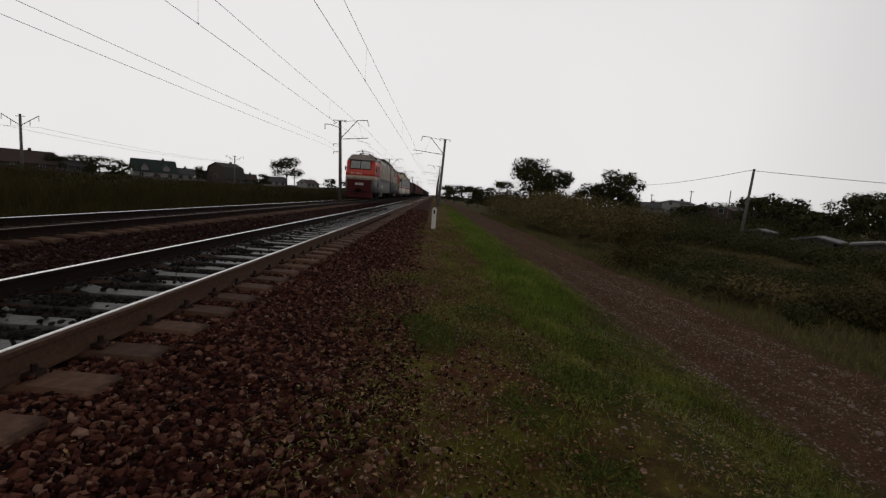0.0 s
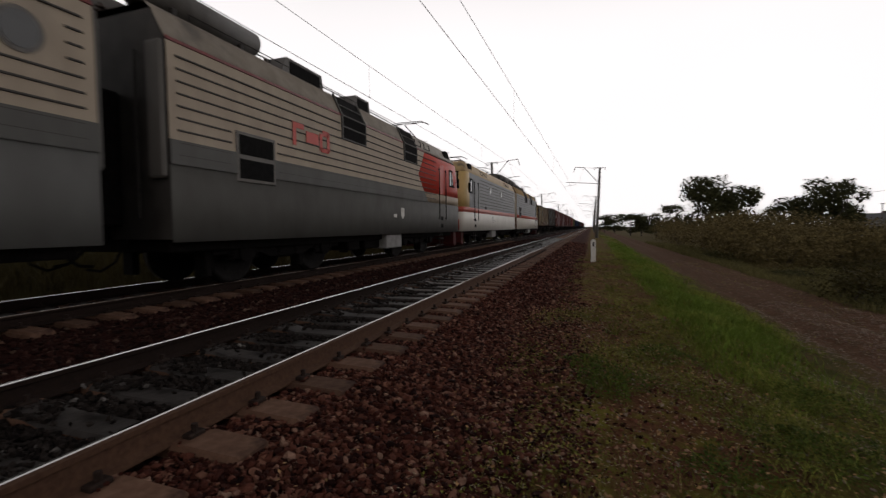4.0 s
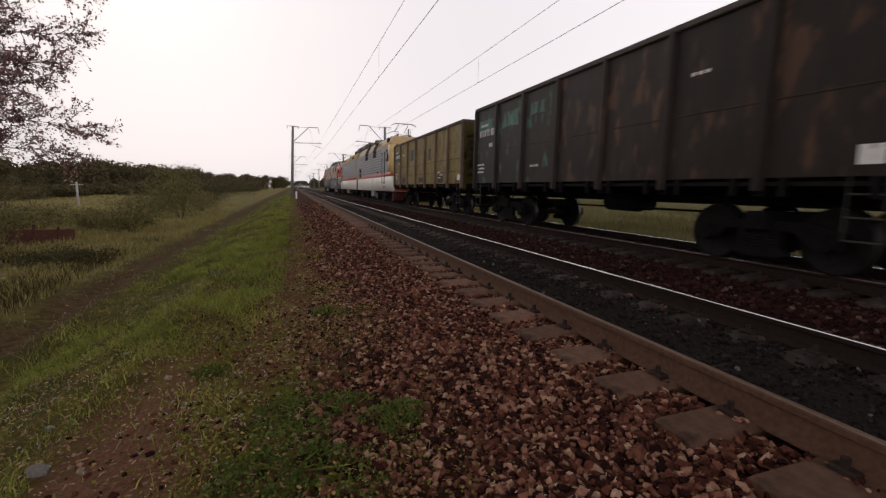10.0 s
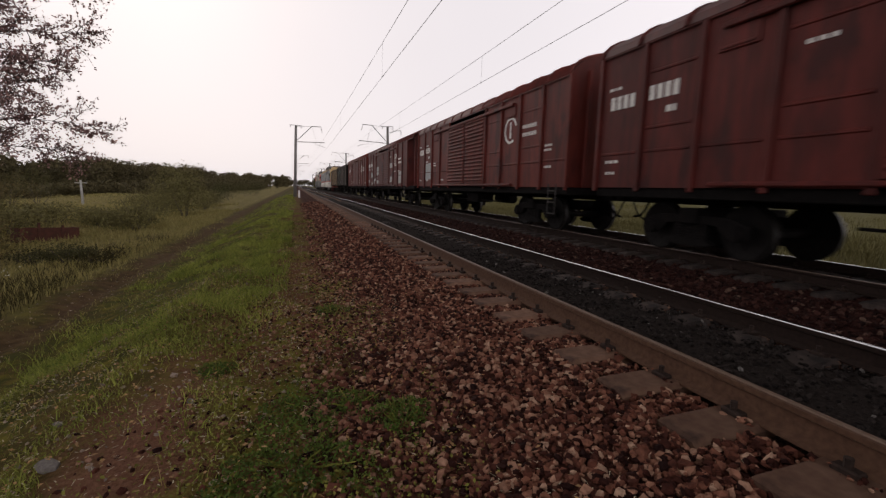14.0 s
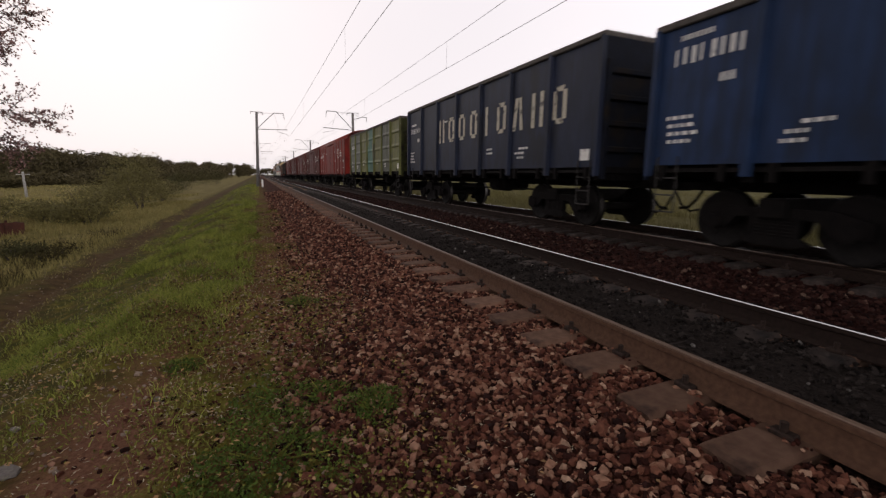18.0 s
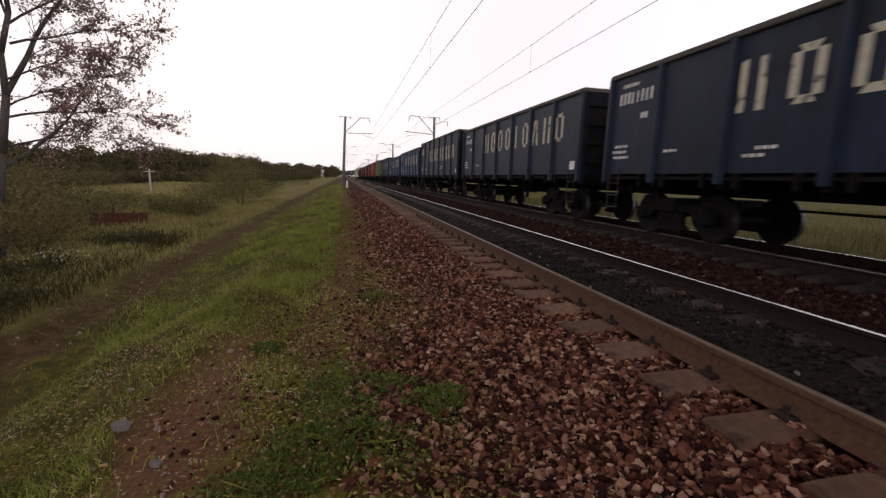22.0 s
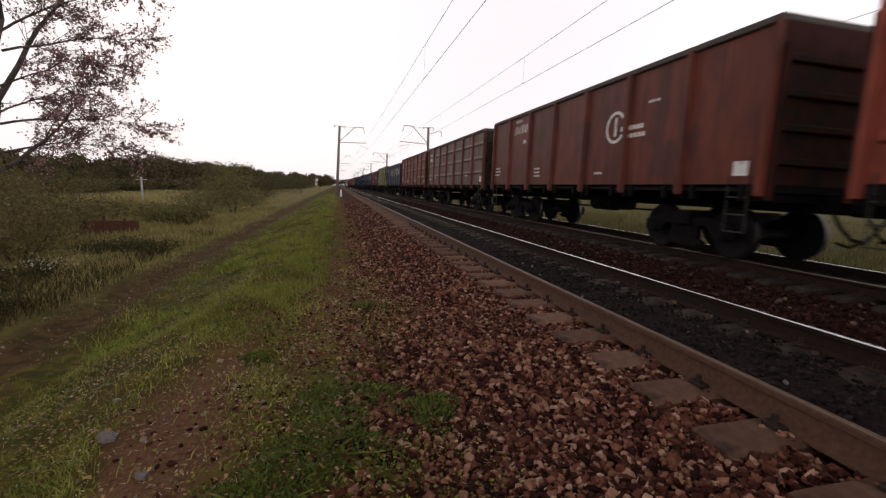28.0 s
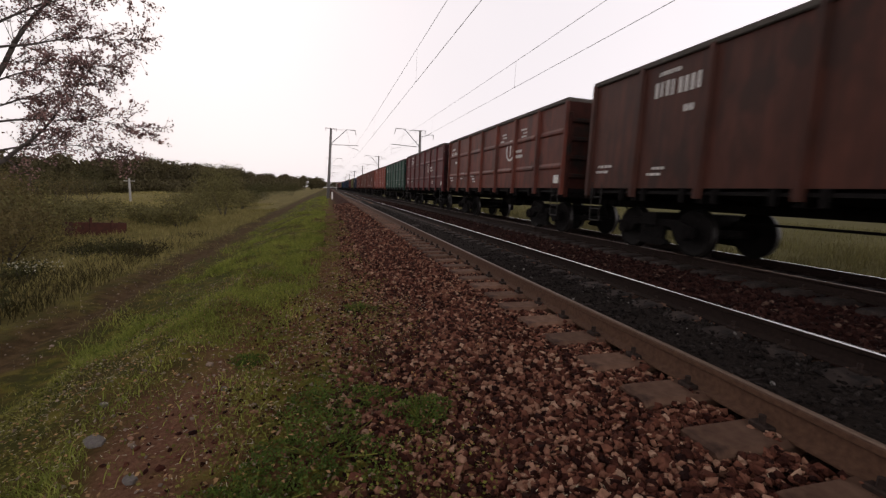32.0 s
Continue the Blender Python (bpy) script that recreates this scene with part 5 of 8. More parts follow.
x, y = 9.4, -12.5
k = 130
pts = np.stack([x + rng.normal(0, 0.35, k), y + rng.normal(0, 0.35, k), lie(np.full(k, x), np.full(k, y)) + rng.uniform(0.3, 0.55, k)], -1)
v, f = leaves_at(pts, rng.uniform(0.03, 0.06, k), 0.4)
tagged(np_mesh("flower_heads", v, f, [G["pale"]]), "pale withered flower heads among the weeds", "flowers", kind="stuff")
# thicket at the foot of the autumn tree
for b, d, r, h in ((149.5, 18.5, 1.5, 1.9), (146.5, 16.5, 1.3, 1.7), (148.0, 22.5, 2.2, 3.0), (145.0, 21.5, 2.0, 3.2), (149.6, 31.0, 2.4, 3.0), (148.6, 36.0, 2.8, 3.8), (154.0, 62.0, 3.4, 3.6), (146.0, 28.0, 2.2, 3.4)):
    bush(*place(b, d), r, h, 1900, 0.085, G["brush"], "grey-brown twiggy thicket at the tree's foot")
# behind: meadow bushes and the wood
bush(*place(168.2, 39), 2.5, 4.0, 3600, 0.13, G["olive"], "round olive bush at the meadow's edge")
for b, d, r, h in ((163.5, 44, 2.4, 1.7), (165.8, 50, 2.6, 1.8), (170.2, 52, 2.0, 1.6), (171.0, 70, 2.6, 2.4), (172.8, 85, 2.8, 2.8), (160.5, 33, 1.6, 1.0), (157, 36, 2.0, 1.2), (164.0, 28, 1.6, 1.0), (153.5, 30, 2.0, 1.2), (150, 26, 2.4, 1.6), (147, 20, 2.6, 2.2), (150, 60, 4.0, 3.2), (153, 66, 4.5, 3.8), (147.5, 50, 4.0, 3.6), (156, 75, 4.5, 4.2), (141, 24, 3, 2.4), (174.6, 110, 3, 3), (175.6, 130, 3, 3)):
    bush(*place(b, d), r, h * 1.3, 1100, 0.14, G["bush"] if d > 55 else G["olive"], "olive-brown bush in the meadow")
wv, wf, base = [], [], 0
for i in range(330):
    b = rng.uniform(138, 190)
    d = np.interp(b, (138, 150, 158, 166, 172, 178, 190), (90, 112, 140, 190, 260, 400, 420)) * rng.uniform(1.0, 1.45)
    x, y = place(b, d)
    if -16 < x < 7:
        continue
    top = np.interp(b, (138, 152, 163, 172, 180, 190), (0.040, 0.036, 0.045, 0.028, 0.022, 0.02)) * d / 1.2 + 1.0
    gz = float(lie(x, y))
    h = max(4.0, (top - gz) * rng.uniform(0.8, 1.12))
    r = h * rng.uniform(0.28, 0.42)
    parts = [(x + rng.uniform(-0.5, 0.5) * r, y + rng.uniform(-0.5, 0.5) * r, gz + h * rng.uniform(0.2, 0.85), r * rng.uniform(0.5, 0.8), h * rng.uniform(0.14, 0.22)) for _ in range(6)]
    pts, way = crown_points(460, parts)
    v, f = leaves_at(pts, rng.uniform(0.6, 1.3, len(pts)) * (0.5 + d / 500), out=way)
    wv.append(v), wf.append(f + base)
    base += len(v)
for i in range(170):
    # brush along the foot of the wood
    b = rng.uniform(138, 176)
    d = np.interp(b, (138, 150, 158, 166, 172, 178), (74, 90, 112, 150, 200, 300)) * rng.uniform(0.92, 1.08)
    x, y = place(b, d)
    gz = float(lie(x, y))
    h = rng.uniform(0.018, 0.03) * d
    parts = [(x + rng.uniform(-0.9, 0.9) * h, y + rng.uniform(-0.9, 0.9) * h, gz + h * rng.uniform(0.2, 0.7), h * rng.uniform(0.5, 0.8), h * rng.uniform(0.3, 0.4)) for _ in range(4)]
    pts, way = crown_points(260, parts)
    v, f = leaves_at(pts, 0.34 + d / 500, out=way)
    wv.append(v), wf.append(f + base)
    base += len(v)
for i in range(28):
    x, y = -26 + 2.4 * i, -945 + rng.uniform(-15, 15)
    parts = [(x + rng.uniform(-2, 2), y, rng.uniform(2, 11), 3.5, 3.0) for _ in range(5)]
    v, f = leaves_at(crown_points(140, parts)[0], 2.0)
    wv.append(v), wf.append(f + base)
    base += len(v)
tagged(np_mesh("far_wood", np.concatenate(wv), np.concatenate(wf), [G["wood"]]), "dark olive wood closing the meadow", "wood", kind="stuff")


# ---- the half-bare autumn tree beside the dirt road ----
def autumn_tree(x, y, turn, h):
    """A slender leaning trunk with long limbs that sweep out to one side; the tree's own -x is the way they sweep."""
    gz = float(lie(x, y))
    t = empty("autumn_tree", pose(x, y, gz, 0, 0, turn))
    tagged(t, "half-bare tree with dark limbs and purple-brown leaves", "tree", "trees")
    r = random.Random(3)
    twigs = bmesh.new()
    spots = []

    def twig(p, d, length, rad, depth):
        q = p
        for i in range(4):
            d = (d + Vector((r.uniform(-0.2, 0.2), r.uniform(-0.2, 0.2), r.uniform(-0.14, 0.16)))).normalized()
            e = q + d * (length / 4)
            rod(twigs, q, e, rad * (1 - 0.2 * i), max(rad * (0.8 - 0.2 * i), 0.003), 4, cap=False)
            if depth == 2 or i > 1:
                spots.append((e, d))
            if depth < 2:
                for _ in range(2 if i else 1):
                    side = Vector((r.uniform(-1, 1), r.uniform(-1, 1), r.uniform(-0.7, 0.7))).normalized()
                    twig(e, (d * 0.8 + side * 0.7).normalized(), length * r.uniform(0.4, 0.65), max(rad * 0.55, 0.004), depth + 1)
            q = e

    def limb(z0, lean0, lean1, length, rad, way=180.0, x0=0.0, fork=True):
        """A limb that leaves the trunk at z0 and bends from one slope to another on its way out."""
        bm = bmesh.new()
        q = Vector((x0, 0, z0))
        steps = 9
        for i in range(steps):
            k = i / (steps - 1)
            a = radians(lean0 + (lean1 - lean0) * k + r.uniform(-7, 7))
            w = radians(way + r.uniform(-16, 16))
            d = Vector((math.cos(a) * math.cos(w), math.cos(a) * math.sin(w), math.sin(a)))
            e = q + d * (length / steps)
            rod(bm, q, e, 0.68 * rad * (1 - 0.85 * k), max(0.68 * rad * (1 - 0.85 * (k + 1 / steps)), 0.007), 8)
            if i > 0:
                for _ in range(3):
                    side = Vector((r.uniform(-0.8, 0.3), r.uniform(-1, 1), r.uniform(-0.6, 0.8))).normalized()
                    twig(e, (d * 0.6 + side * 0.8).normalized(), length * r.uniform(0.14, 0.27), 0.015, 1)
            q = e
        twig(q, d, length * 0.2, 0.014, 1)
        part("limb", bm, M["bark"], t)

    trunk = bmesh.new()
    line = [Vector((0.5, 0, -0.3)), Vector((0.42, 0, 1.2)), Vector((0.2, 0, 2.9)), Vector((-0.02, 0, 4.5)), Vector((0.0, 0, 5.6)), Vector((-0.25, 0.1, 6.7)), Vector((-0.15, 0.1, 8.2)), Vector((-0.4, 0, h))]
    for k, (p, q) in enumerate(zip(line, line[1:])):
        rod(trunk, p, q, 0.17 * 0.82 ** k, 0.17 * 0.82 ** (k + 1), 12)
    part("trunk", trunk, M["bark"], t)
    limb(4.5, 68, 56, 5.6, 0.12, 180, 0.0)
    limb(2.5, 40, 66, 3.8, 0.10, 182, 0.25)
    limb(3.9, 16, -6, 3.7, 0.055, 176, 0.05)
    limb(3.1, 18, -4, 3.5, 0.05, 184, 0.15)
    limb(5.9, 26, 14, 3.5, 0.055, 181, -0.2)
    limb(4.9, 30, 6, 3.0, 0.045, 160, 0.0)
    limb(4.2, 34, 20, 3.2, 0.045, 204, 0.0)
    limb(6.4, 44, 26, 3.7, 0.055, 178, -0.2)
    limb(7.2, 50, 30, 3.2, 0.05, 195, -0.2)
    limb(5.0, 42, 52, 3.0, 0.05, 20, 0.0)
    limb(3.6, 34, 30, 2.6, 0.045, -40, 0.1)
    limb(6.6, 55, 48, 2.8, 0.05, 70, -0.2)
    limb(7.8, 60, 40, 3.0, 0.05, 165, -0.2)
    part("twig", twigs, M["bark"], t, "fine dark twigs")["kind"] = "stuff"
    pts = []
    for p, d in spots:
        if r.random() < 0.2:
            continue
        for _ in range(3):
            pts.append((p.x + d.x * r.uniform(-0.1, 0.1) + r.gauss(0, 0.04), p.y + r.gauss(0, 0.05), p.z + d.z * r.uniform(-0.1, 0.1) - 0.02 + r.gauss(0, 0.045)))
    pts = np.array(pts)
    v, f = leaves_at(pts, rng.uniform(0.05, 0.105, len(pts)))
    ob = np_mesh("crown", v, f, [G["autumn"]])
    ob.parent = t


autumn_tree(11.6, -15.2, 31.2, 10.5)


# ---- the train: two double-section electric locomotives, then open and covered wagons ----
# A vehicle's own space: x across, y back along the train from its front coupling, z up from the rail head.
HEAD = (47.0, 31.9, 16.85, 2.08, -12.7, -27.6, -42.4, -57.2, -71.6, -86.0, -100.4, -114.9, -129.3, -143.8, -158.3, -172.9, -187.5, -202.0, -216.7, -231.5, -246.4,
        -261.4, -276.6, -291.7, -306.9, -322.2, -337.4, -352.8, -368.1, -383.3, -398.8, -414.2, -429.7)
CARS = []
SPIN = []


def paint(name, c, rust=(0.05, 0.022, 0.014), amount=0.40, second=None, rough=0.55, scale3=1.6):
    """Old wagon paint: faded and grimy in streaks, with rust patches."""
    dark = tuple(0.55 * k for k in c)
    m = surface(name, c, dark, 3.2, rough, 0, 0.12, second or rust, scale3, amount, streak=(1, 1, 0.45), sharp=0.07, spec=0.2, rand=0.16)
    n, l = m.node_tree.nodes, m.node_tree.links
    b = n["Principled BSDF"]
    old = b.inputs["Base Color"].links[0].from_socket
    mp = n.new("ShaderNodeMapping")
    mp.inputs["Scale"].default_value = (1, 5.0, 0.3)
    l.new(n.new("ShaderNodeTexCoord").outputs["Object"], mp.inputs["Vector"])
    runs = n.new("ShaderNodeTexNoise")
    runs.inputs["Scale"].default_value, runs.inputs["Detail"].default_value = 1.3, 9.0
    l.new(mp.outputs["Vector"], runs.inputs["Vector"])
    k = n.new("ShaderNodeMapRange")
    k.inputs["From Min"].default_value, k.inputs["From Max"].default_value = 0.46, 0.72
    k.inputs["To Max"].default_value = 0.75
    l.new(runs.outputs["Fac"], k.inputs["Value"])
    mx = n.new("ShaderNodeMix")
    mx.data_type = "RGBA"
    mx.inputs["B"].default_value = (*(0.25 * q + 0.006 for q in c), 1)
    l.new(k.outputs["Result"], mx.inputs["Factor"])
    l.new(old, mx.inputs["A"])
    l.new(mx.outputs["Result"], b.inputs["Base Color"])
    return m


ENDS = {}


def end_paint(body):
    """A darkened copy of a wagon's paint for its end sheets, the gap's shade in its colour."""
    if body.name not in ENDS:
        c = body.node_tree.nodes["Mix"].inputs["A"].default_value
        ENDS[body.name] = surface("shaded_" + body.name, tuple(0.30 * q + 0.004 for q in c[:3]), tuple(0.14 * q + 0.004 for q in c[:3]), 4, 0.85, 0, 0.2, (0.016, 0.012, 0.010), 1.4, 0.5, spec=0.12)
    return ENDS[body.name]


def wheelset(r):
    def build(bm):
        prof = ((0.0, 0.06), (0.7 * r, 0.03), (0.86 * r, 0.0), (0.9 * r, -0.01), (0.995 * r, -0.01), (r, 0.0), (r, 0.10), (r + 0.028, 0.115), (r + 0.028, 0.14), (0.86 * r, 0.14), (0.5 * r, 0.10), (0.0, 0.10))
        seg = 28
        for s in (-1, 1):
            rings = []
            for rad, dx in prof:
                x = s * (0.86 - dx)
                rings.append([bm.verts.new((x, rad * math.cos(i * math.tau / seg), rad * math.sin(i * math.tau / seg))) for i in range(seg)])
            for k, (a, b) in enumerate(zip(rings, rings[1:])):
                for i in range(seg):
                    f = bm.faces.new((a[i], a[(i + 1) % seg], b[(i + 1) % seg], b[i]))
                    f.smooth = True
                    f.material_index = 1 if k == 5 else 0
        rod(bm, (-0.85, 0, 0), (0.85, 0, 0), 0.085, seg=10)
        for s in (-1, 1):
            for i in range(3):
                a = i * math.tau / 3
                rod(bm, (s * 0.79, 0.55 * r * math.cos(a), 0.55 * r * math.sin(a)), (s * 0.835, 0.55 * r * math.cos(a), 0.55 * r * math.sin(a)), 0.05, seg=8)
        bmesh.ops.recalc_face_normals(bm, faces=bm.faces[:])
    return build


def add_wheelset(parent, key, r, m):
    ob = shared("wheelset", key, wheelset(r), M["wheel"], parent, m, "dark steel wheels with bright worn rims")
    if len(ob.data.materials) < 2:
        ob.data.materials.append(M["tread"])
    return ob


def side_frame(bm):
    """The cast side frame of a freight bogie."""
    for s in (1,):
        x0, x1 = sorted((s * 0.98, s * 1.10))
        prism(bm, ((-1.15, 0.38), (-1.15, 0.60), (-0.75, 0.72), (0.75, 0.72), (1.15, 0.60), (1.15, 0.38), (0.72, 0.38), (0.55, 0.56), (0.34, 0.58), (0.34, 0.30), (0.5, 0.22), (0.3, 0.16), (-0.3, 0.16), (-0.5, 0.22), (-0.34, 0.30), (-0.34, 0.58), (-0.55, 0.56), (-0.72, 0.38)), "x", x0, x1)


def springs(bm):
    for s in (-1, 1):
        for dy in (-0.2, 0.0, 0.2):
            for k in range(5):
                z = 0.31 + 0.05 * k
                rod(bm, (s * 1.04, dy, z), (s * 1.04, dy, z + 0.03), 0.085, seg=10)


def axle_box(bm):
    rod(bm, (0.97, 0, 0), (1.17, 0, 0), 0.15, seg=14)
    rod(bm, (1.165, 0, 0), (1.19, 0, 0), 0.10, seg=14)


def freight_bogie(car, y, rigs=True):
    bogie = empty("bogie", pose(0, y, 0))
    bogie.parent = car
    bogie["label"] = "black two-axle freight bogie"
    shared("side_frame", "side_frame", side_frame, M["under"], bogie)
    shared("side_frame", "side_frame", side_frame, M["under"], bogie, pose(0, 0, 0, 0, 0, 180))
    shared("spring_set", "springs", springs, M["under"], bogie)["kind"] = "stuff"
    for s in (1, -1):
        for dy in (-0.925, 0.925):
            shared("axle_box", "axle_box", axle_box, M["under"], bogie, pose(0, dy, 0.475, 0, 0, 0 if s > 0 else 180))
    shared("bolster", "bolster", lambda bm: rbox(bm, -1.2, 1.2, -0.2, 0.2, 0.56, 0.86, 0.03), M["under"], bogie)
    for dy in (-0.925, 0.925):
        SPIN.append((add_wheelset(bogie, "wheelset_475", 0.475, pose(0, dy, 0.475)), car, 0.475))
    return bogie


def coupler(bm):
    rbox(bm, -0.13, 0.13, 0.0, 0.75, 0.93, 1.17, 0.02)
    rbox(bm, -0.22, 0.20, -0.10, 0.28, 0.90, 1.20, 0.05)
    rbox(bm, -0.28, -0.12, -0.16, 0.1, 0.93, 1.17, 0.03)


def hose(bm):
    tube(bm, [(-0.25 + 0.0, 0.45, 0.95), (-0.27, 0.3, 0.72), (-0.3, 0.1, 0.55), (-0.3, -0.1, 0.52)], 0.03, 6)


def release_lever(bm):
    tube(bm, [(0.55, 0.5, 0.95), (0.56, 0.28, 0.58), (0.56, 0.05, 0.45), (0.56, -0.15, 0.5)], 0.022, 6)


def couplings(car, length):
    for y, turn in ((0.0, 0), (length, 180)):
        shared("coupler", "coupler", coupler, M["under"], car, pose(0, y, 0, 0, 0, turn))
        shared("brake_hose", "hose", hose, M["under"], car, pose(0, y, 0, 0, 0, turn))
        shared("release_lever", "lever", release_lever, M["under"], car, pose(0, y, 0, 0, 0, turn))


def bars(bm, x, y, z, sizes, gap, height, depth=0.006):
    """A line of plain bars in place of writing, from y on."""
    for w in sizes:
        box(bm, x, x + depth, y, y + w, z, z + height)
        y += w + gap
    return y


def ring(bm, x, y, z, r, w, depth=0.006, seg=20, lo=0, hi=None):
    hi = seg if hi is None else hi
    for i in range(lo, hi):
        a, b = i * math.tau / seg, (i + 1) * math.tau / seg
        pts = [(y + k * math.cos(t), z + k * math.sin(t)) for k, t in ((r, a), (r, b), (r - w, b), (r - w, a))]
        prism_fast(bm, pts, x, x + depth)


def prism_fast(bm, pts, x0, x1):
    v = [bm.verts.new((x1, u, w)) for u, w in pts]
    b = [bm.verts.new((x0, u, w)) for u, w in pts]
    bm.faces.new(v)
    k = len(pts)
    for i in range(k):
        bm.faces.new((b[i], b[(i + 1) % k], v[(i + 1) % k], v[i]))


def wagon_marks(car, x, y0, style, seed, number_z=2.98, bay=1.8):
    """White stencilled marks: running number, weights, and the owner's sign, all as plain bars."""
    rnd = random.Random(seed)
    bm = bmesh.new()
    h = rnd.choice((0.2, 0.23, 0.26))
    if (style == "sign" and seed != 47) or seed in (44, 48):
        y0, number_z, h = y0 + bay, number_z + 0.22, 0.3
    for k in range(8):
        bars(bm, x, y0 + 0.42 + 0.15 * k + (0.04 if k > 3 else 0), number_z + rnd.uniform(-0.01, 0.01), [rnd.choice((0.035, 0.05, 0.07))], 0, h)
    bars(bm, x, y0 + 0.5, number_z + h + 0.12, [0.04] * 8, 0.035, 0.08)
    bars(bm, x, y0 + 1.25, number_z - 0.38, [0.05, 0.04, 0.05], 0.04, 0.13)
    part("running_number", bm, M["white"], car, "white stencilled number bars")["kind"] = "stuff"
    if (style == "sign" and seed != 47) or seed in (44, 48):
        y0 -= bay
    bm = bmesh.new()
    for k in range(rnd.choice((2, 3, 4))):
        bars(bm, x, y0 + rnd.uniform(0.3, 0.45), 1.72 + 0.13 * k, [rnd.uniform(0.05, 0.12) for _ in range(4)], 0.05, 0.06)
    for b in (1, 2, 4, 5):
        if rnd.random() < 0.7:
            zz = rnd.choice((1.62, 1.8, 3.1))
            for k in range(rnd.choice((1, 2, 3))):
                bars(bm, x, y0 + b * bay + rnd.uniform(0.3, 0.7), zz + 0.12 * k, [rnd.uniform(0.05, 0.12) for _ in range(3)], 0.05, 0.055)
    part("data_lettering", bm, M["white"], car, "small white stencilled data lines")["kind"] = "stuff"
    bm = bmesh.new()
    if style == "sign":
        yy = y0 + 4.75 * bay
        ring(bm, x, yy, 2.72, 0.38, 0.07, lo=2, hi=18)
        box(bm, x, x + 0.006, yy - 0.03, yy + 0.05, 2.5, 2.95)
        bars(bm, x, yy + 0.22, 2.6, [0.1] * 6, 0.04, 0.1)
        bars(bm, x, yy + 0.3, 2.42, [0.1] * 6, 0.04, 0.1)
        part("owner_sign", bm, M["white"], car, "white broken ring sign with bars")
    elif style == "letters":
        # nine big plain stencil shapes in cream: pairs of uprights, broken frames, single bars, leaning pairs
        bm.free()
        for k, kind in enumerate(("pair", "frame", "frame", "frame", "bar", "frame", "lean", "pair", "frame")):
            bm = bmesh.new()
            a, w, z0_, h_, g = y0 + 3.8 + k * 0.9, 0.5, 2.37, 0.85, 0.14
            if kind == "pair":
                pieces = [((0, 0), (g, 0), (g, h_), (0, h_)), ((w - g, 0), (w, 0), (w, h_), (w - g, h_))]
            elif kind == "bar":
                pieces = [((w / 2 - g / 2, 0), (w / 2 + g / 2, 0), (w / 2 + g / 2, h_), (w / 2 - g / 2, h_))]
            elif kind == "lean":
                pieces = [((0, 0), (g, 0), (w / 2, h_), (w / 2 - g, h_)), ((w - g, 0), (w, 0), (w / 2 + g, h_), (w / 2 + 0.03, h_))]
            else:
                pieces = [((0, 0.1), (g, 0.1), (g, h_ - 0.1), (0, h_ - 0.1)), ((w - g, 0.1), (w, 0.1), (w, h_ - 0.1), (w - g, h_ - 0.1)),
                          ((0.08, 0), (w - 0.08, 0), (w - g - 0.02, 0.12), (g + 0.02, 0.12)), ((g + 0.02, h_ - 0.12), (w - g - 0.02, h_ - 0.12), (w - 0.08, h_), (0.08, h_))]
            for out in pieces:
                prism_fast(bm, [(a + u, z0_ + v) for u, v in out], x, x + 0.006)
            part("stencil_shape", bm, M["cream"], car, "large cream stencilled shape")
    else:
        bm.free()
    bm = bmesh.new()
    prism_fast(bm, [(y0 + 6.75 * bay - 0.15, 1.5), (y0 + 6.75 * bay + 0.13, 1.5), (y0 + 6.75 * bay + 0.13, 1.74), (y0 + 6.75 * bay - 0.15, 1.74)], x, x + 0.006)
    part("plate", bm, M["white"], car, "small white plate")


M["cream"] = surface("cream_stencil_paint", (0.42, 0.375, 0.29), (0.52, 0.47, 0.37), 12, 0.7, 0, 0.1, (0.10, 0.09, 0.08), 6, 0.43, sharp=0.05)


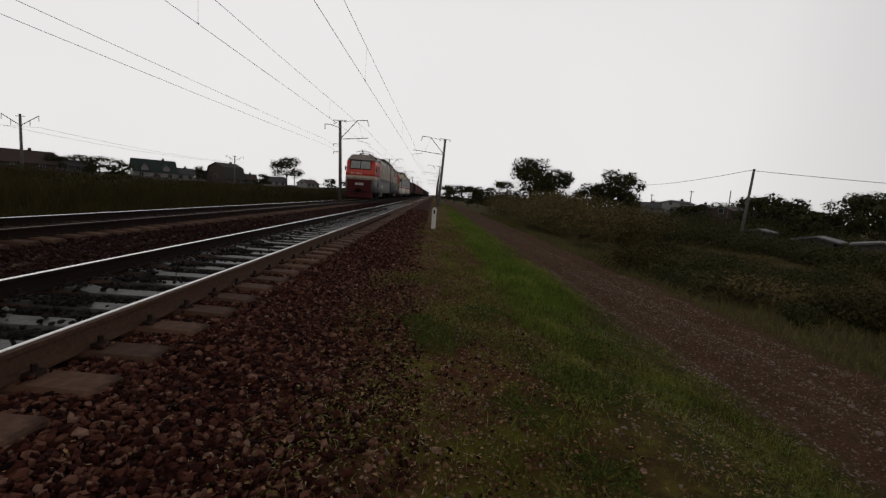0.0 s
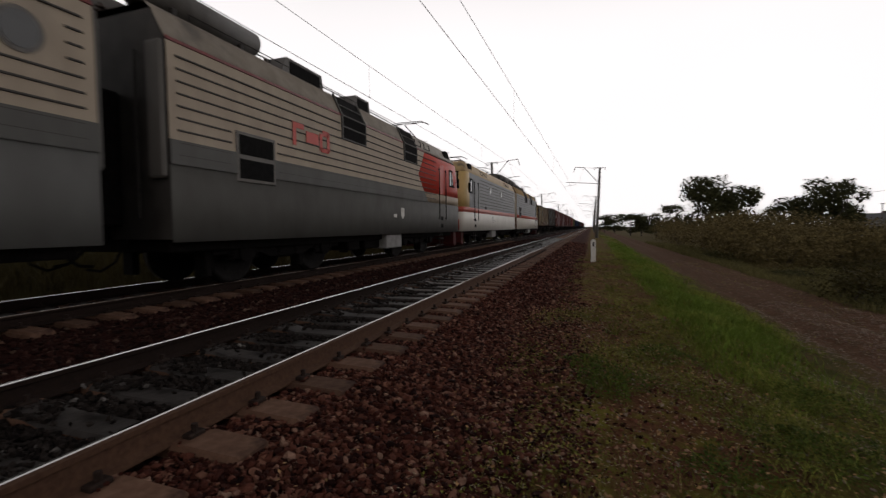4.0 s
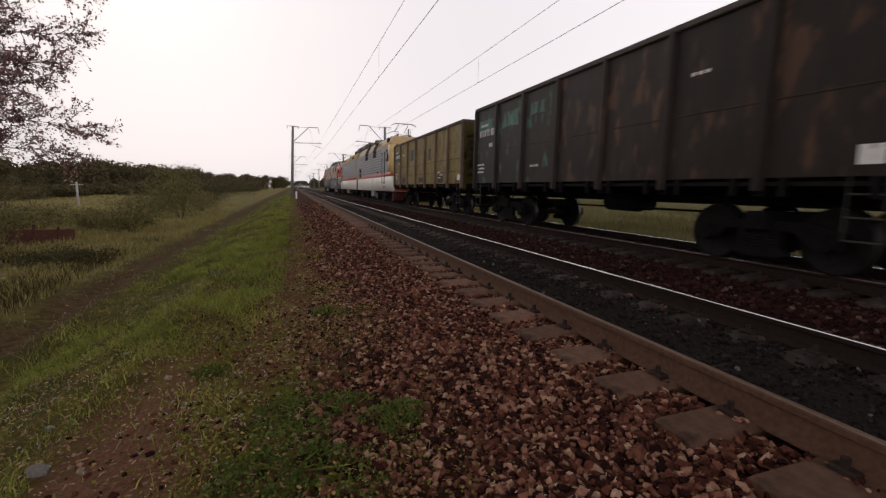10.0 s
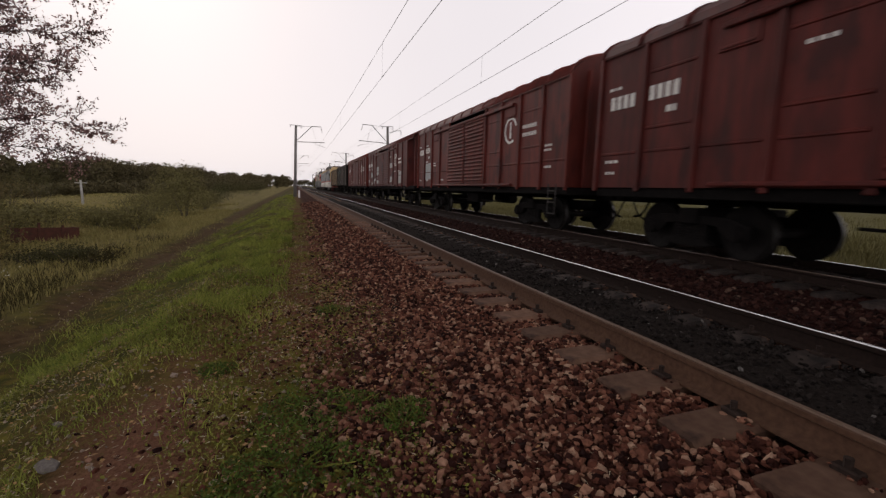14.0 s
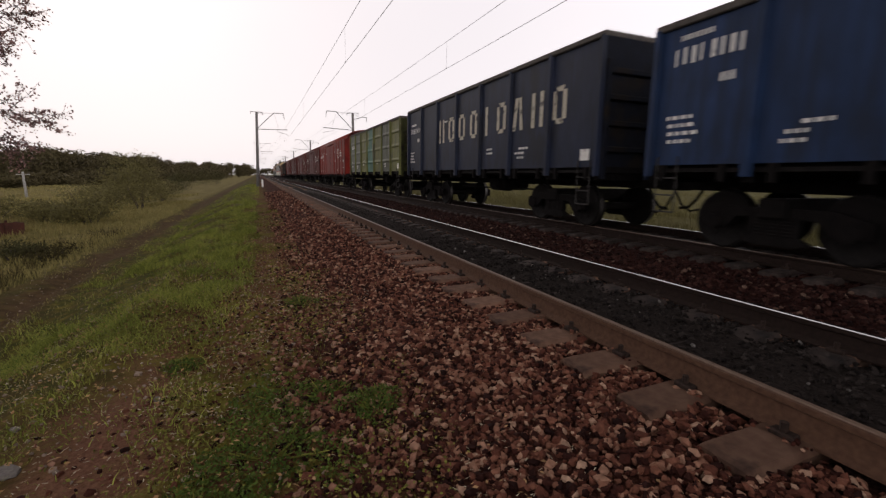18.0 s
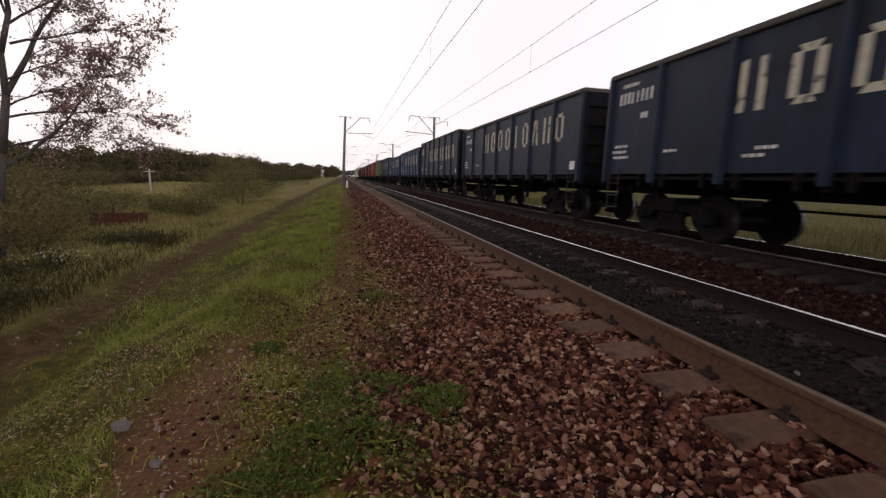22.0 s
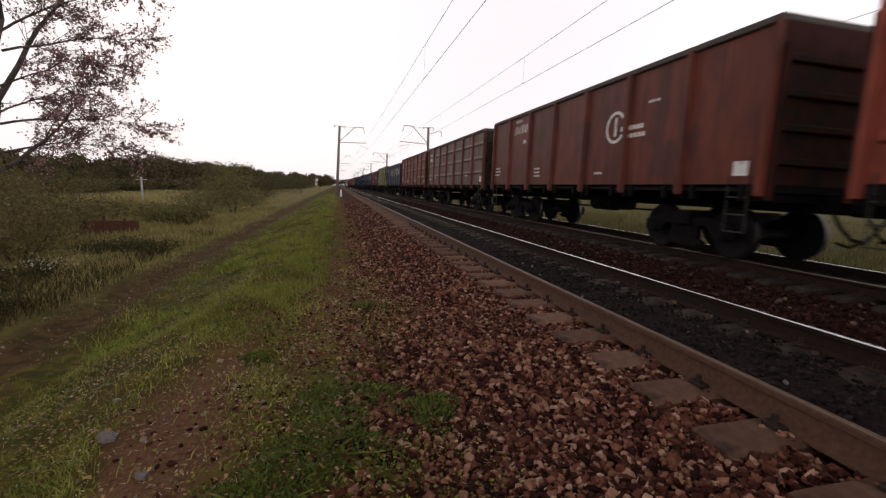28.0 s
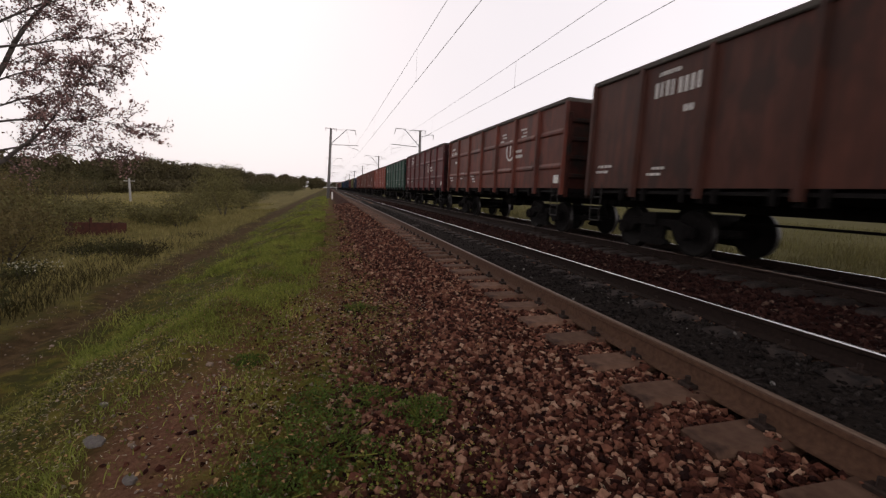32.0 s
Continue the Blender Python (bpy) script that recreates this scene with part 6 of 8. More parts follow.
def open_wagon(body, label, stamped=0, marks="plain", seed=1, flat_top=0.0, patches=None, brace=False, post=None, seams=(), plates=(), top=3.90):
    """A four-axle open wagon: posts, side sheets between them, top rail, ends, hatches and running gear."""
    L, W, Z0, Z1 = 13.92, 1.52, 1.36, top
    y0, y1 = 0.62, 13.30
    car = empty("open_wagon")
    tagged(car, label, "wagon", "wagons of the freight train")
    bay = (y1 - y0) / 7
    post = post or body
    for k in range(7):
        for s in (1, -1):
            bm = bmesh.new()
            x0, x1 = (W - 0.012, W) if s > 0 else (-W, -W + 0.012)
            a, b = y0 + k * bay + 0.05, y0 + (k + 1) * bay - 0.05
            box(bm, x0, x1, a, b, Z0, Z1 - 0.1)
            mt = (patches or {}).get(k, body)
            sheet = part("side_sheet", bm, mt, car)
            for zz in seams if s > 0 else ():
                bm = bmesh.new()
                rbox(bm, W - 0.002, W + 0.010, a + 0.03, b - 0.03, zz, zz + 0.025, 0.003)
                part("sheet_seam", bm, PAINTS["rust_old"], sheet)
            for j in range(stamped if s > 0 else 0):
                bm = bmesh.new()
                zc = Z0 + 0.35 + (Z1 - Z0 - 0.55) * (j + 0.2) / stamped
                prism(bm, ((W - 0.002, zc), (W + 0.045, zc + 0.05), (W + 0.045, zc + 0.11), (W - 0.002, zc + 0.19)), "y", a + 0.18, b - 0.18)
                part("stamped_rib", bm, mt, sheet)
    for k in range(8):
        yc = min(max(y0 + k * bay, y0 + 0.07), y1 - 0.07)
        for s in (1, -1):
            bm = bmesh.new()
            lo, hi = sorted((s * (W - 0.005), s * (W + 0.085)))
            w = 0.085 if 0 < k < 7 else 0.07
            prism(bm, ((lo, yc - w), (hi, yc - w * 0.6), (hi, yc + w * 0.6), (lo, yc + w)) if s > 0 else ((hi, yc - w), (lo, yc - w * 0.6), (lo, yc + w * 0.6), (hi, yc + w)), "z", 1.17, Z1 - 0.08)
            part("side_post", bm, post, car)
    bm = bmesh.new()
    for s in (1, -1):
        lo, hi = sorted((s * (W - 0.07), s * (W + 0.06)))
        rbox(bm, lo, hi, y0, y1, Z1 - 0.12, Z1 + flat_top, 0.02)
    for ya, yb in ((y0, y0 + 0.12), (y1 - 0.12, y1)):
        rbox(bm, -W + 0.06, W - 0.06, ya, yb, Z1 - 0.12, Z1 + flat_top, 0.02)
    part("top_rail", bm, M["dusty_rail"], car, "dusty steel top rail")
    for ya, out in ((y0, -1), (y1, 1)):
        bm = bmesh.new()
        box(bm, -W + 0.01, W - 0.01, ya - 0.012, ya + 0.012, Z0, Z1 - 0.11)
        # end sheet, ribs and posts carry the shade between wagons in their colour
        wall = part("end_wall", bm, end_paint(body), car, "ribbed end wall with the gap's shade in its paint")
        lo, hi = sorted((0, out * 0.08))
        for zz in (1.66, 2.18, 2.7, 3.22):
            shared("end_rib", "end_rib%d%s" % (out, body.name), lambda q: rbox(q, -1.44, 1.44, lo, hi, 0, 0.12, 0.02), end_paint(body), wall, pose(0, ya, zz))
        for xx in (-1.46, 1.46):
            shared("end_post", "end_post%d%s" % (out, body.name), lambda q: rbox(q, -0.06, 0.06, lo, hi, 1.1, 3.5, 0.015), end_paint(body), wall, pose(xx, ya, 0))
    bm = bmesh.new()
    rbox(bm, -1.35, 1.35, y0, y1, 1.22, 1.38, 0.02)
    part("floor_plate", bm, M["under"], car, "black grimy floor plate")
    bm = bmesh.new()
    rbox(bm, -0.22, 0.22, 0.35, L - 0.35, 0.92, 1.24, 0.02)
    sill = part("centre_sill", bm, M["under"], car, "black grimy centre sill")
    for k in range(8):
        yc = min(max(y0 + k * bay, y0 + 0.12), y1 - 0.12)
        shared("cross_bearer", "cross_bearer", lambda q: rbox(q, -1.5, 1.5, -0.07, 0.07, 1.08, 1.26, 0.01), M["under"], sill, pose(0, yc, 0))
    for k in range(7):
        bm = bmesh.new()
        a, b = y0 + k * bay + 0.12, y0 + (k + 1) * bay - 0.12
        prism(bm, ((0.5, 1.22), (1.5, 1.30), (1.53, 1.24), (0.52, 1.14)), "y", a, b)
        hatch = part("floor_hatch", bm, M["under"], car)
        for yy in (a + 0.25, b - 0.25):
            shared("hatch_lock", "hatch_lock", lambda q: rbox(q, 1.48, 1.58, -0.05, 0.05, 1.08, 1.36, 0.015), M["under"], hatch, pose(0, yy, 0))
        bm = bmesh.new()
        prism(bm, ((-0.5, 1.22), (-1.5, 1.30), (-1.53, 1.24), (-0.52, 1.14)), "y", a, b)
        part("floor_hatch", bm, M["under"], car)
    bm = bmesh.new()
    rod(bm, (-0.55, 6.2, 0.86), (-0.55, 7.3, 0.86), 0.18, seg=14)
    rod(bm, (0.45, 7.0, 0.9), (0.45, 8.0, 0.9), 0.22, seg=14)
    rod(bm, (0.3, 4.0, 0.75), (0.3, 10.0, 0.78), 0.025, seg=6)
    part("brake_gear", bm, M["under"], car)
    for yy in (y0 + 0.25, y1 - 0.65):
        bm = bmesh.new()
        for d in (0, 0.4):
            rod(bm, (W + 0.02, yy + d, 0.55), (W + 0.02, yy + d, 1.5), 0.014, seg=5)
        for zz in (0.56, 0.85, 1.14):
            rod(bm, (W + 0.02, yy, zz), (W + 0.02, yy + 0.4, zz), 0.014, seg=5)
        part("step_ladder", bm, M["steel_dark"], car)
    if brace:
        for ya, yb in ((y1 - 0.1, y1 - bay * 1.25), (y0 + 0.1, y0 + bay * 1.2)):
            bm = bmesh.new()
            rod(bm, (W + 0.05, ya, Z1 - 0.15), (W + 0.05, yb, Z0 + 0.1), 0.05, seg=6)
            part("diagonal_brace", bm, M["under"], car, "dark diagonal brace on the side")
    couplings(car, L)
    for yb in (2.64, L - 2.64):
        freight_bogie(car, yb)
    wagon_marks(car, W + 0.006, y0, marks, seed, bay=bay)
    if brace:
        bm = bmesh.new()
        prism_fast(bm, [(y0 + 4.15 * bay, 2.62), (y0 + 4.15 * bay + 0.5, 2.62), (y0 + 4.15 * bay + 0.42, 3.3)], W, W + 0.005)
        part("owner_sign", bm, PAINTS["orange"], car, "faded orange sail-shaped mark")
        bm = bmesh.new()
        prism_fast(bm, [(y0 + 4.15 * bay + 0.3, 2.62), (y0 + 4.15 * bay + 0.56, 2.62), (y0 + 4.15 * bay + 0.44, 3.3)], W + 0.005, W + 0.009)
        part("owner_sign", bm, M["under"], car, "black edge of the sail-shaped mark")
    for a, z, w, h, mt in plates:
        bm = bmesh.new()
        q = 0.06 * math.sin(31 * a + 7 * z)
        prism_fast(bm, [(y0 + a, z), (y0 + a + 0.45 * w, z + q), (y0 + a + w, z), (y0 + a + w - 0.05, z + 0.6 * h), (y0 + a + w, z + h), (y0 + a + 0.5 * w, z + h - 0.3 * abs(q)), (y0 + a + 0.04, z + h)], W, W + 0.004)
        part("paint_patch", bm, PAINTS[mt], car, "uneven patch of older paint")
    return car, L


M["dusty_rail"] = surface("dusty_coal_grey_rail", (0.05, 0.042, 0.036), (0.085, 0.072, 0.06), 9, 0.85, 0, 0.2)
M["steel_dark"] = surface("dark_step_steel", (0.02, 0.018, 0.017), (0.045, 0.04, 0.036), 15, 0.7, 0.3, 0.1)


def covered_wagon(L, body, label, seed, platform=0, light=None):
    """A covered wagon: ribbed sides, corrugated double doors, arched ribbed roof; platform -1 front, 1 rear, 0 none."""
    W, Z0, Z1, ZR = 1.5, 1.22, 4.02, 4.62
    y0 = 0.6 + (1.35 if platform < 0 else 0)
    y1 = L - 0.6 - (1.35 if platform > 0 else 0)
    car = empty("covered_wagon")
    tagged(car, label, "wagon", "wagons of the freight train")
    mid, half = (y0 + y1) / 2, 2.0
    span = (mid - half - y0) / 4
    for s in (1, -1):
        for k in range(8):
            a = y0 + k * span if k < 4 else mid + half + (k - 4) * span
            bm = bmesh.new()
            lo, hi = sorted((s * (W - 0.015), s * W))
            box(bm, lo, hi, a + 0.03, a + span - 0.03, Z0, Z1)
            panel = part("side_panel", bm, body, car)
            for zz in (1.9, 2.35, 3.4):
                if s > 0 and ((k + seed) % 2 or zz < 2.0):
                    bm = bmesh.new()
                    prism(bm, ((W - 0.002, zz), (W + 0.018, zz + 0.02), (W + 0.018, zz + 0.05), (W - 0.002, zz + 0.07)), "y", a + 0.12, a + span - 0.12)
                    part("panel_bead", bm, body, panel)
        for k in range(10):
            a = y0 + k * span if k < 5 else mid + half + (k - 5) * span
            bm = bmesh.new()
            lo, hi = sorted((s * (W - 0.01), s * (W + 0.06)))
            rbox(bm, lo, hi, a - 0.055, a + 0.055, Z0 - 0.08, Z1, 0.015)
            part("side_post", bm, body, car)
        for j in range(2):
            bm = bmesh.new()
            a, b = mid - half + 0.06 + j * half, mid - 0.05 + j * half
            lo, hi = sorted((s * (W + 0.03), s * (W + 0.06)))
            box(bm, lo, hi, a, b, Z0 + 0.12, Z1 - 0.28)
            leaf = part("door_leaf", bm, body, car, "corrugated sliding door leaf")
            for k in range(17 if s > 0 else 0):
                bm = bmesh.new()
                zz = Z0 + 0.2 + k * 0.137
                prism(bm, ((W + 0.058, zz), (W + 0.1, zz + 0.035), (W + 0.1, zz + 0.055), (W + 0.058, zz + 0.09)), "y", a + 0.08, b - 0.08)
                part("corrugation", bm, body, leaf)
    for s in (1, -1):
        for za, zb in ((Z1 - 0.3, Z1 - 0.2), (Z0 + 0.02, Z0 + 0.1)):
            bm = bmesh.new()
            rbox(bm, *sorted((s * (W - 0.02), s * (W + 0.10))), mid - half - 2.2, mid + half + 2.2, za, zb, 0.02)
            part("door_rail", bm, body, car)
    for yy in (mid - half - 1.5 * span, mid + half + 1.5 * span):
        for s in (1, -1):
            bm = bmesh.new()
            rbox(bm, *sorted((s * (W - 0.005), s * (W + 0.03))), yy - 0.34, yy + 0.34, 3.38, 3.78, 0.012)
            rbox(bm, *sorted((s * (W + 0.03), s * (W + 0.05))), yy - 0.28, yy + 0.28, 3.42, 3.46, 0.006)
            part("vent_hatch", bm, body, car)
    ra, rb = y0 - (1.4 if platform < 0 else 0.04), y1 + (1.4 if platform > 0 else 0.04)
    arc = [(W * 1.03 * math.cos(math.radians(a)), Z1 + (ZR - Z1) * math.sin(math.radians(a))) for a in range(0, 181, 15)]
    bm = bmesh.new()
    rows = [[bm.verts.new((u, yy, v + dz)) for u, v in arc] for yy in (ra, rb) for dz in (0.0, -0.04)]
    for i in range(len(arc) - 1):
        f = bm.faces.new((rows[0][i], rows[0][i + 1], rows[2][i + 1], rows[2][i]))
        f.smooth = True
        bm.faces.new((rows[1][i], rows[3][i], rows[3][i + 1], rows[1][i + 1]))
        bm.faces.new((rows[0][i], rows[1][i], rows[1][i + 1], rows[0][i + 1]))
        bm.faces.new((rows[2][i], rows[2][i + 1], rows[3][i + 1], rows[3][i]))
    part("roof", bm, body, car, "arched red sheet roof")
    k = int((rb - ra) / 1.05)
    for i in range(k + 1):
        bm = bmesh.new()
        yy = ra + 0.03 + (rb - ra - 0.06) * i / k
        for (u0, v0), (u1, v1) in zip(arc, arc[1:]):
            p, q = Vector((u0, yy, v0)), Vector((u1, yy, v1))
            rod(bm, p, q, 0.035, 0.035, 6)
        part("roof_rib", bm, body, car)
    for ya in (y0, y1):
        bm = bmesh.new()
        pts = [(W - 0.01, Z0)] + [(u * 0.97, v - 0.03) for u, v in arc] + [(-W + 0.01, Z0)]
        prism(bm, pts, "y", ya - 0.015, ya + 0.015)
        wall = part("end_wall", bm, body, car)
        for xx in (-1.0, -0.35, 0.35, 1.0):
            bm = bmesh.new()
            rbox(bm, xx - 0.05, xx + 0.05, ya - 0.07, ya + 0.07, Z0, Z1 + 0.1, 0.015)
            part("end_post", bm, body, wall)
    bm = bmesh.new()
    rbox(bm, -1.45, 1.45, 0.6, L - 0.6, 1.02, 1.22, 0.02)
    rbox(bm, -0.22, 0.22, 0.35, L - 0.35, 0.9, 1.05, 0.02)
    rod(bm, (-0.55, mid - 1, 0.78), (-0.55, mid + 0.4, 0.78), 0.2, seg=14)
    rod(bm, (0.9, mid - 2.4, 0.7), (0.9, mid + 2.4, 0.7), 0.025, seg=6)
    rbox(bm, 0.4, 1.1, mid - 0.6, mid + 0.5, 0.62, 1.0, 0.03)
    part("underframe", bm, M["under"], car, "black grimy underframe")
    if platform:
        p0, p1 = (0.62, y0) if platform < 0 else (y1, L - 0.62)
        bm = bmesh.new()
        rbox(bm, -1.35, 1.35, p0, p1, 1.2, 1.26, 0.01)
        part("brake_platform", bm, M["under"], car)
        edge = p0 + 0.06 if platform < 0 else p1 - 0.06
        for s in (1, -1):
            bm = bmesh.new()
            rbox(bm, s * 1.35 - 0.05, s * 1.35 + 0.05, edge - 0.05, edge + 0.05, 1.22, Z1 + 0.08, 0.012)
            part("platform_post", bm, body, car)
        bm = bmesh.new()
        for zz in (1.6, 1.95, 2.25):
            box(bm, -1.3, 1.3, edge - 0.02, edge + 0.02, zz, zz + 0.2)
        part("platform_fence", bm, body, car)
    bm = bmesh.new()
    yy = y1 - 0.3
    for d in (0, 0.36):
        rod(bm, (W + 0.1, yy - d, 0.5), (W + 0.1, yy - d, 1.3), 0.016, seg=5)
    for zz in (0.52, 0.82, 1.12):
        rod(bm, (W + 0.1, yy - 0.36, zz), (W + 0.1, yy, zz), 0.016, seg=5)
    part("step_ladder", bm, M["steel_dark"], car)
    couplings(car, L)
    for yb in (2.9, L - 2.9):
        freight_bogie(car, yb)
    rnd = random.Random(seed)
    x = W + 0.004
    bm = bmesh.new()
    bars(bm, x, y0 + 0.35, 2.86, [0.13] * 4, 0.06, 0.27)
    bars(bm, x, y0 + span + 0.15, 2.9, [0.13] * 4, 0.06, 0.27)
    bars(bm, x, y0 + span + 0.6, 2.62, [0.12, 0.06], 0.04, 0.12)
    part("running_number", bm, M["white"], car, "white stencilled number bars")["kind"] = "stuff"
    bm = bmesh.new()
    for b in range(8):
        a = (y0 + b * span if b < 4 else mid + half + (b - 4) * span) + 0.15
        for k in range(rnd.choice((0, 1, 2, 3))):
            bars(bm, x, a + rnd.uniform(0, 0.2), rnd.choice((1.5, 2.2, 3.15)) + 0.12 * k, [rnd.uniform(0.05, 0.11) for _ in range(3)], 0.05, 0.06)
    part("data_lettering", bm, M["white"], car, "small white stencilled data lines")["kind"] = "stuff"
    bm = bmesh.new()
    a = mid + half + 1.5 * span
    ring(bm, x, a, 3.0, 0.42, 0.08, lo=1, hi=17)
    box(bm, x, x + 0.006, a - 0.04, a + 0.05, 2.75, 3.25)
    bars(bm, x, a + span * 0.62, 2.95, [0.1] * 6, 0.04, 0.11)
    bars(bm, x, a + span * 0.62, 2.72, [0.1] * 6, 0.04, 0.11)
    part("owner_sign", bm, M["white"], car, "white broken ring sign with bars")
    if light:
        for b, z0_, z1_, u0, u1 in light:
            bm = bmesh.new()
            a = y0 + b * span if b < 4 else mid + half + (b - 4) * span
            prism_fast(bm, [(a + u0 * span, z0_), (a + u1 * span, z0_ + 0.03), (a + u1 * span + 0.04, z1_), (a + u0 * span + 0.03, z1_ - 0.02)], x, x + 0.004)
            part("touch_up_patch", bm, M["patch"], car, "pale repainted patch")
    return car, L


M["patch"] = surface("pale_green_grey_patch", (0.32, 0.33, 0.32), (0.42, 0.42, 0.41), 6, 0.7, 0, 0.1)


# ---- locomotive section; s runs from the cab end, so a section with its cab at the rear is turned about ----
def loco_section(scheme, cab_rear, label):
    L, YB = 17.5, 16.95
    car = empty("locomotive_section")
    tagged(car, label, "locomotive", "sections of the electric locomotives")
    C = scheme
    shift = 0.0 if scheme["name"] == "red" else -0.4

    def Y(s):
        return L - s if cab_rear else s

    def front(z):
        return float(np.interp(z, (0.9, 1.9, 2.35, 2.9, 4.05, 4.45, 4.75), (0.42, 0.36, 0.40, 0.52, 0.92, 1.15, 1.65)))

    def halfw(z):
        return float(np.interp(z, (0.9, 3.95, 4.02, 4.62, 4.75), (1.55, 1.55, 1.53, 1.24, 1.12)))

    def plan(z, sa, nose):
        f, w = front(z), halfw(z)
        pts = [(w, sa)]
        if nose:
            pts += [(w, f + 0.45), (w - 0.025, f + 0.2), (w - 0.1, f + 0.06), (w - 0.25, f), (0.0, f - 0.03)]
        return pts

    def band(name, material, levels, s_of, e_of, nose=False, label_=""):
        """The skin between heights; from s_of(z) to e_of(z), with the rounded nose if it is the cab's."""
        bm = bmesh.new()
        rows = []
        for z in levels:
            pts = plan(z, e_of(z), nose)
            if not nose:
                pts = [(halfw(z), e_of(z)), (halfw(z), s_of(z))]
                right = [bm.verts.new((u, Y(v), z)) for u, v in pts]
                left = [bm.verts.new((-u, Y(v), z)) for u, v in pts]
                rows.append((right, left))
            else:
                allp = pts + [(-u, v) for u, v in pts[-2::-1]]
                rows.append(([bm.verts.new((u, Y(v), z)) for u, v in allp],))
        for a, b in zip(rows, rows[1:]):
            for ra_, rb_ in zip(a, b):
                for i in range(len(ra_) - 1):
                    f = bm.faces.new((ra_[i], ra_[i + 1], rb_[i + 1], rb_[i]))
                    f.smooth = nose
        bmesh.ops.recalc_face_normals(bm, faces=bm.faces[:])
        bmesh.ops.solidify(bm, geom=bm.faces[:], thickness=0.02)
        return part(name, bm, material, car, label_)

    def split(z):
        return float(np.interp(z, (2.1, 2.5, 3.1, 4.0), C["split"]))
    end = lambda z: YB
    band("lower_skirt", C["skirt"], (0.9, 1.5, C["z1"]), None, end, True)
    if C["name"] == "red":
        band("cab_band", C["light"], (C["z1"], 2.5), None, lambda z: 5.1 + (z - 2.1) * 1.0, True, "cream band round the cab")
        band("grey_band", C["skirt"], (C["z1"], 2.5), lambda z: 5.1 + (z - 2.1) * 1.0, end)
        band("cab_shell", C["cab"], (2.5, 2.8, 3.1, 3.6, 4.0), None, split, True, "red cab shell with sloped nose")
        band("upper_side", C["light"], (2.5, 2.8, 3.1, 3.6, 4.0), split, end)
        band("eaves_line", C["line"], (4.0, 4.06), lambda z: split(4.0), end)
    else:
        band("stripe", C["line"], (C["z1"], 2.16), None, end, True, "red stripe with pale edge")
        band("cab_shell", C["cab"], (2.16, 2.9, 3.3, 3.6, 4.0), None, lambda z: 1.55, True, "ochre cab nose")
        band("upper_side", C["light"], (2.16, 3.3, 4.0), lambda z: 1.55, end)
    z_eave = 4.06 if C["name"] == "red" else 4.0
    band("roof_slope", C["roof"], (z_eave, 4.3, 4.62, 4.75), None, end, True, "sloping roof edge")
    bm = bmesh.new()
    top = [(1.11, YB), (1.11, 2.25), (0.7, 1.68), (0.0, 1.63), (-0.7, 1.68), (-1.11, 2.25), (-1.11, YB)]
    bm.faces.new([bm.verts.new((u, Y(v), 4.745)) for u, v in top])
    bmesh.ops.solidify(bm, geom=bm.faces[:], thickness=0.03)
    part("roof_top", bm, C["roof"], car)
    bm = bmesh.new()
    prism(bm, [(-1.53, 0.95), (1.53, 0.95), (1.53, 3.95), (1.2, 4.6), (-1.2, 4.6), (-1.53, 3.95)], "y", *sorted((Y(YB - 0.04), Y(YB + 0.0))))
    part("inner_end", bm, C["end"], car, "streaked inner end wall")
    bm = bmesh.new()
    rbox(bm, -0.5, 0.5, *sorted((Y(YB), Y(YB + 0.45))), 1.15, 3.3, 0.05)
    part("gangway", bm, M["under"], car, "black gangway bellows")
    for s in (1, -1):
        bm = bmesh.new()
        rbox(bm, *sorted((s * 1.16, s * 1.52)), *sorted((Y(YB), Y(YB + 0.1))), 1.9, 4.0, 0.04)
        part("corner_panel", bm, C["corner"], car, "rounded corner panel of the inner end")
        bm = bmesh.new()
        rod(bm, (s * 0.9, Y(YB + 0.06), 1.3), (s * 0.9, Y(YB + 0.06), 3.9), 0.03, seg=6)
        part("end_pipe", bm, M["steel_dark"], car)
    # beads of the ribbed side, their dark tone standing for groove shadow
    k = 0
    z = 2.28 if C["name"] != "red" else 2.26
    while z < 3.9:
        bm = bmesh.new()
        runs = [(4.05, YB - 0.15)]
        if not cab_rear and 3.1 < z < 3.7:
            runs = [(4.05, 6.35), (7.35, 10.1), (11.1, 15.6), (16.6, YB - 0.15)]
        if cab_rear:
            if 2.0 < z < 2.9:
                runs = [(4.05, 14.35), (15.65, YB - 0.15)]
            if z > 3.4:
                runs = [(4.05, 6.2), (7.6, 10.3), (11.8, YB - 0.15)]
        for a, b in runs:
            prism(bm, ((1.548, z), (1.572, z + 0.006), (1.566, z + 0.03), (1.548, z + 0.034)), "y", *sorted((Y(a), Y(b))))
        part("side_bead", bm, C["bead"], car)["kind"] = "stuff"
        z += 0.19
    # windscreen, cab windows, door, rails
    bm = bmesh.new()
    for s in (1, -1):
        pts = [(s * 0.04, 3.2), (s * 1.06, 3.2), (s * 1.0, 3.95), (s * 0.04, 3.95)]
        v = [bm.verts.new((u, Y(front(w) - 0.06 + 0.05 * abs(u) / 1.16), w)) for u, w in pts]
        bm.faces.new(v)
    bmesh.ops.solidify(bm, geom=bm.faces[:], thickness=0.015)
    part("windscreen", bm, M["screen"], car, "two-part sloping windscreen")
    bm = bmesh.new()
    for za, zb in ((3.12, 3.2), (3.95, 4.02)):
        for s in (1, -1):
            v = [bm.verts.new((u, Y(front(w) - 0.066 + 0.05 * abs(u) / 1.16), w)) for u, w in ((0, za), (s * 1.12, za), (s * 1.08, zb), (0, zb))]
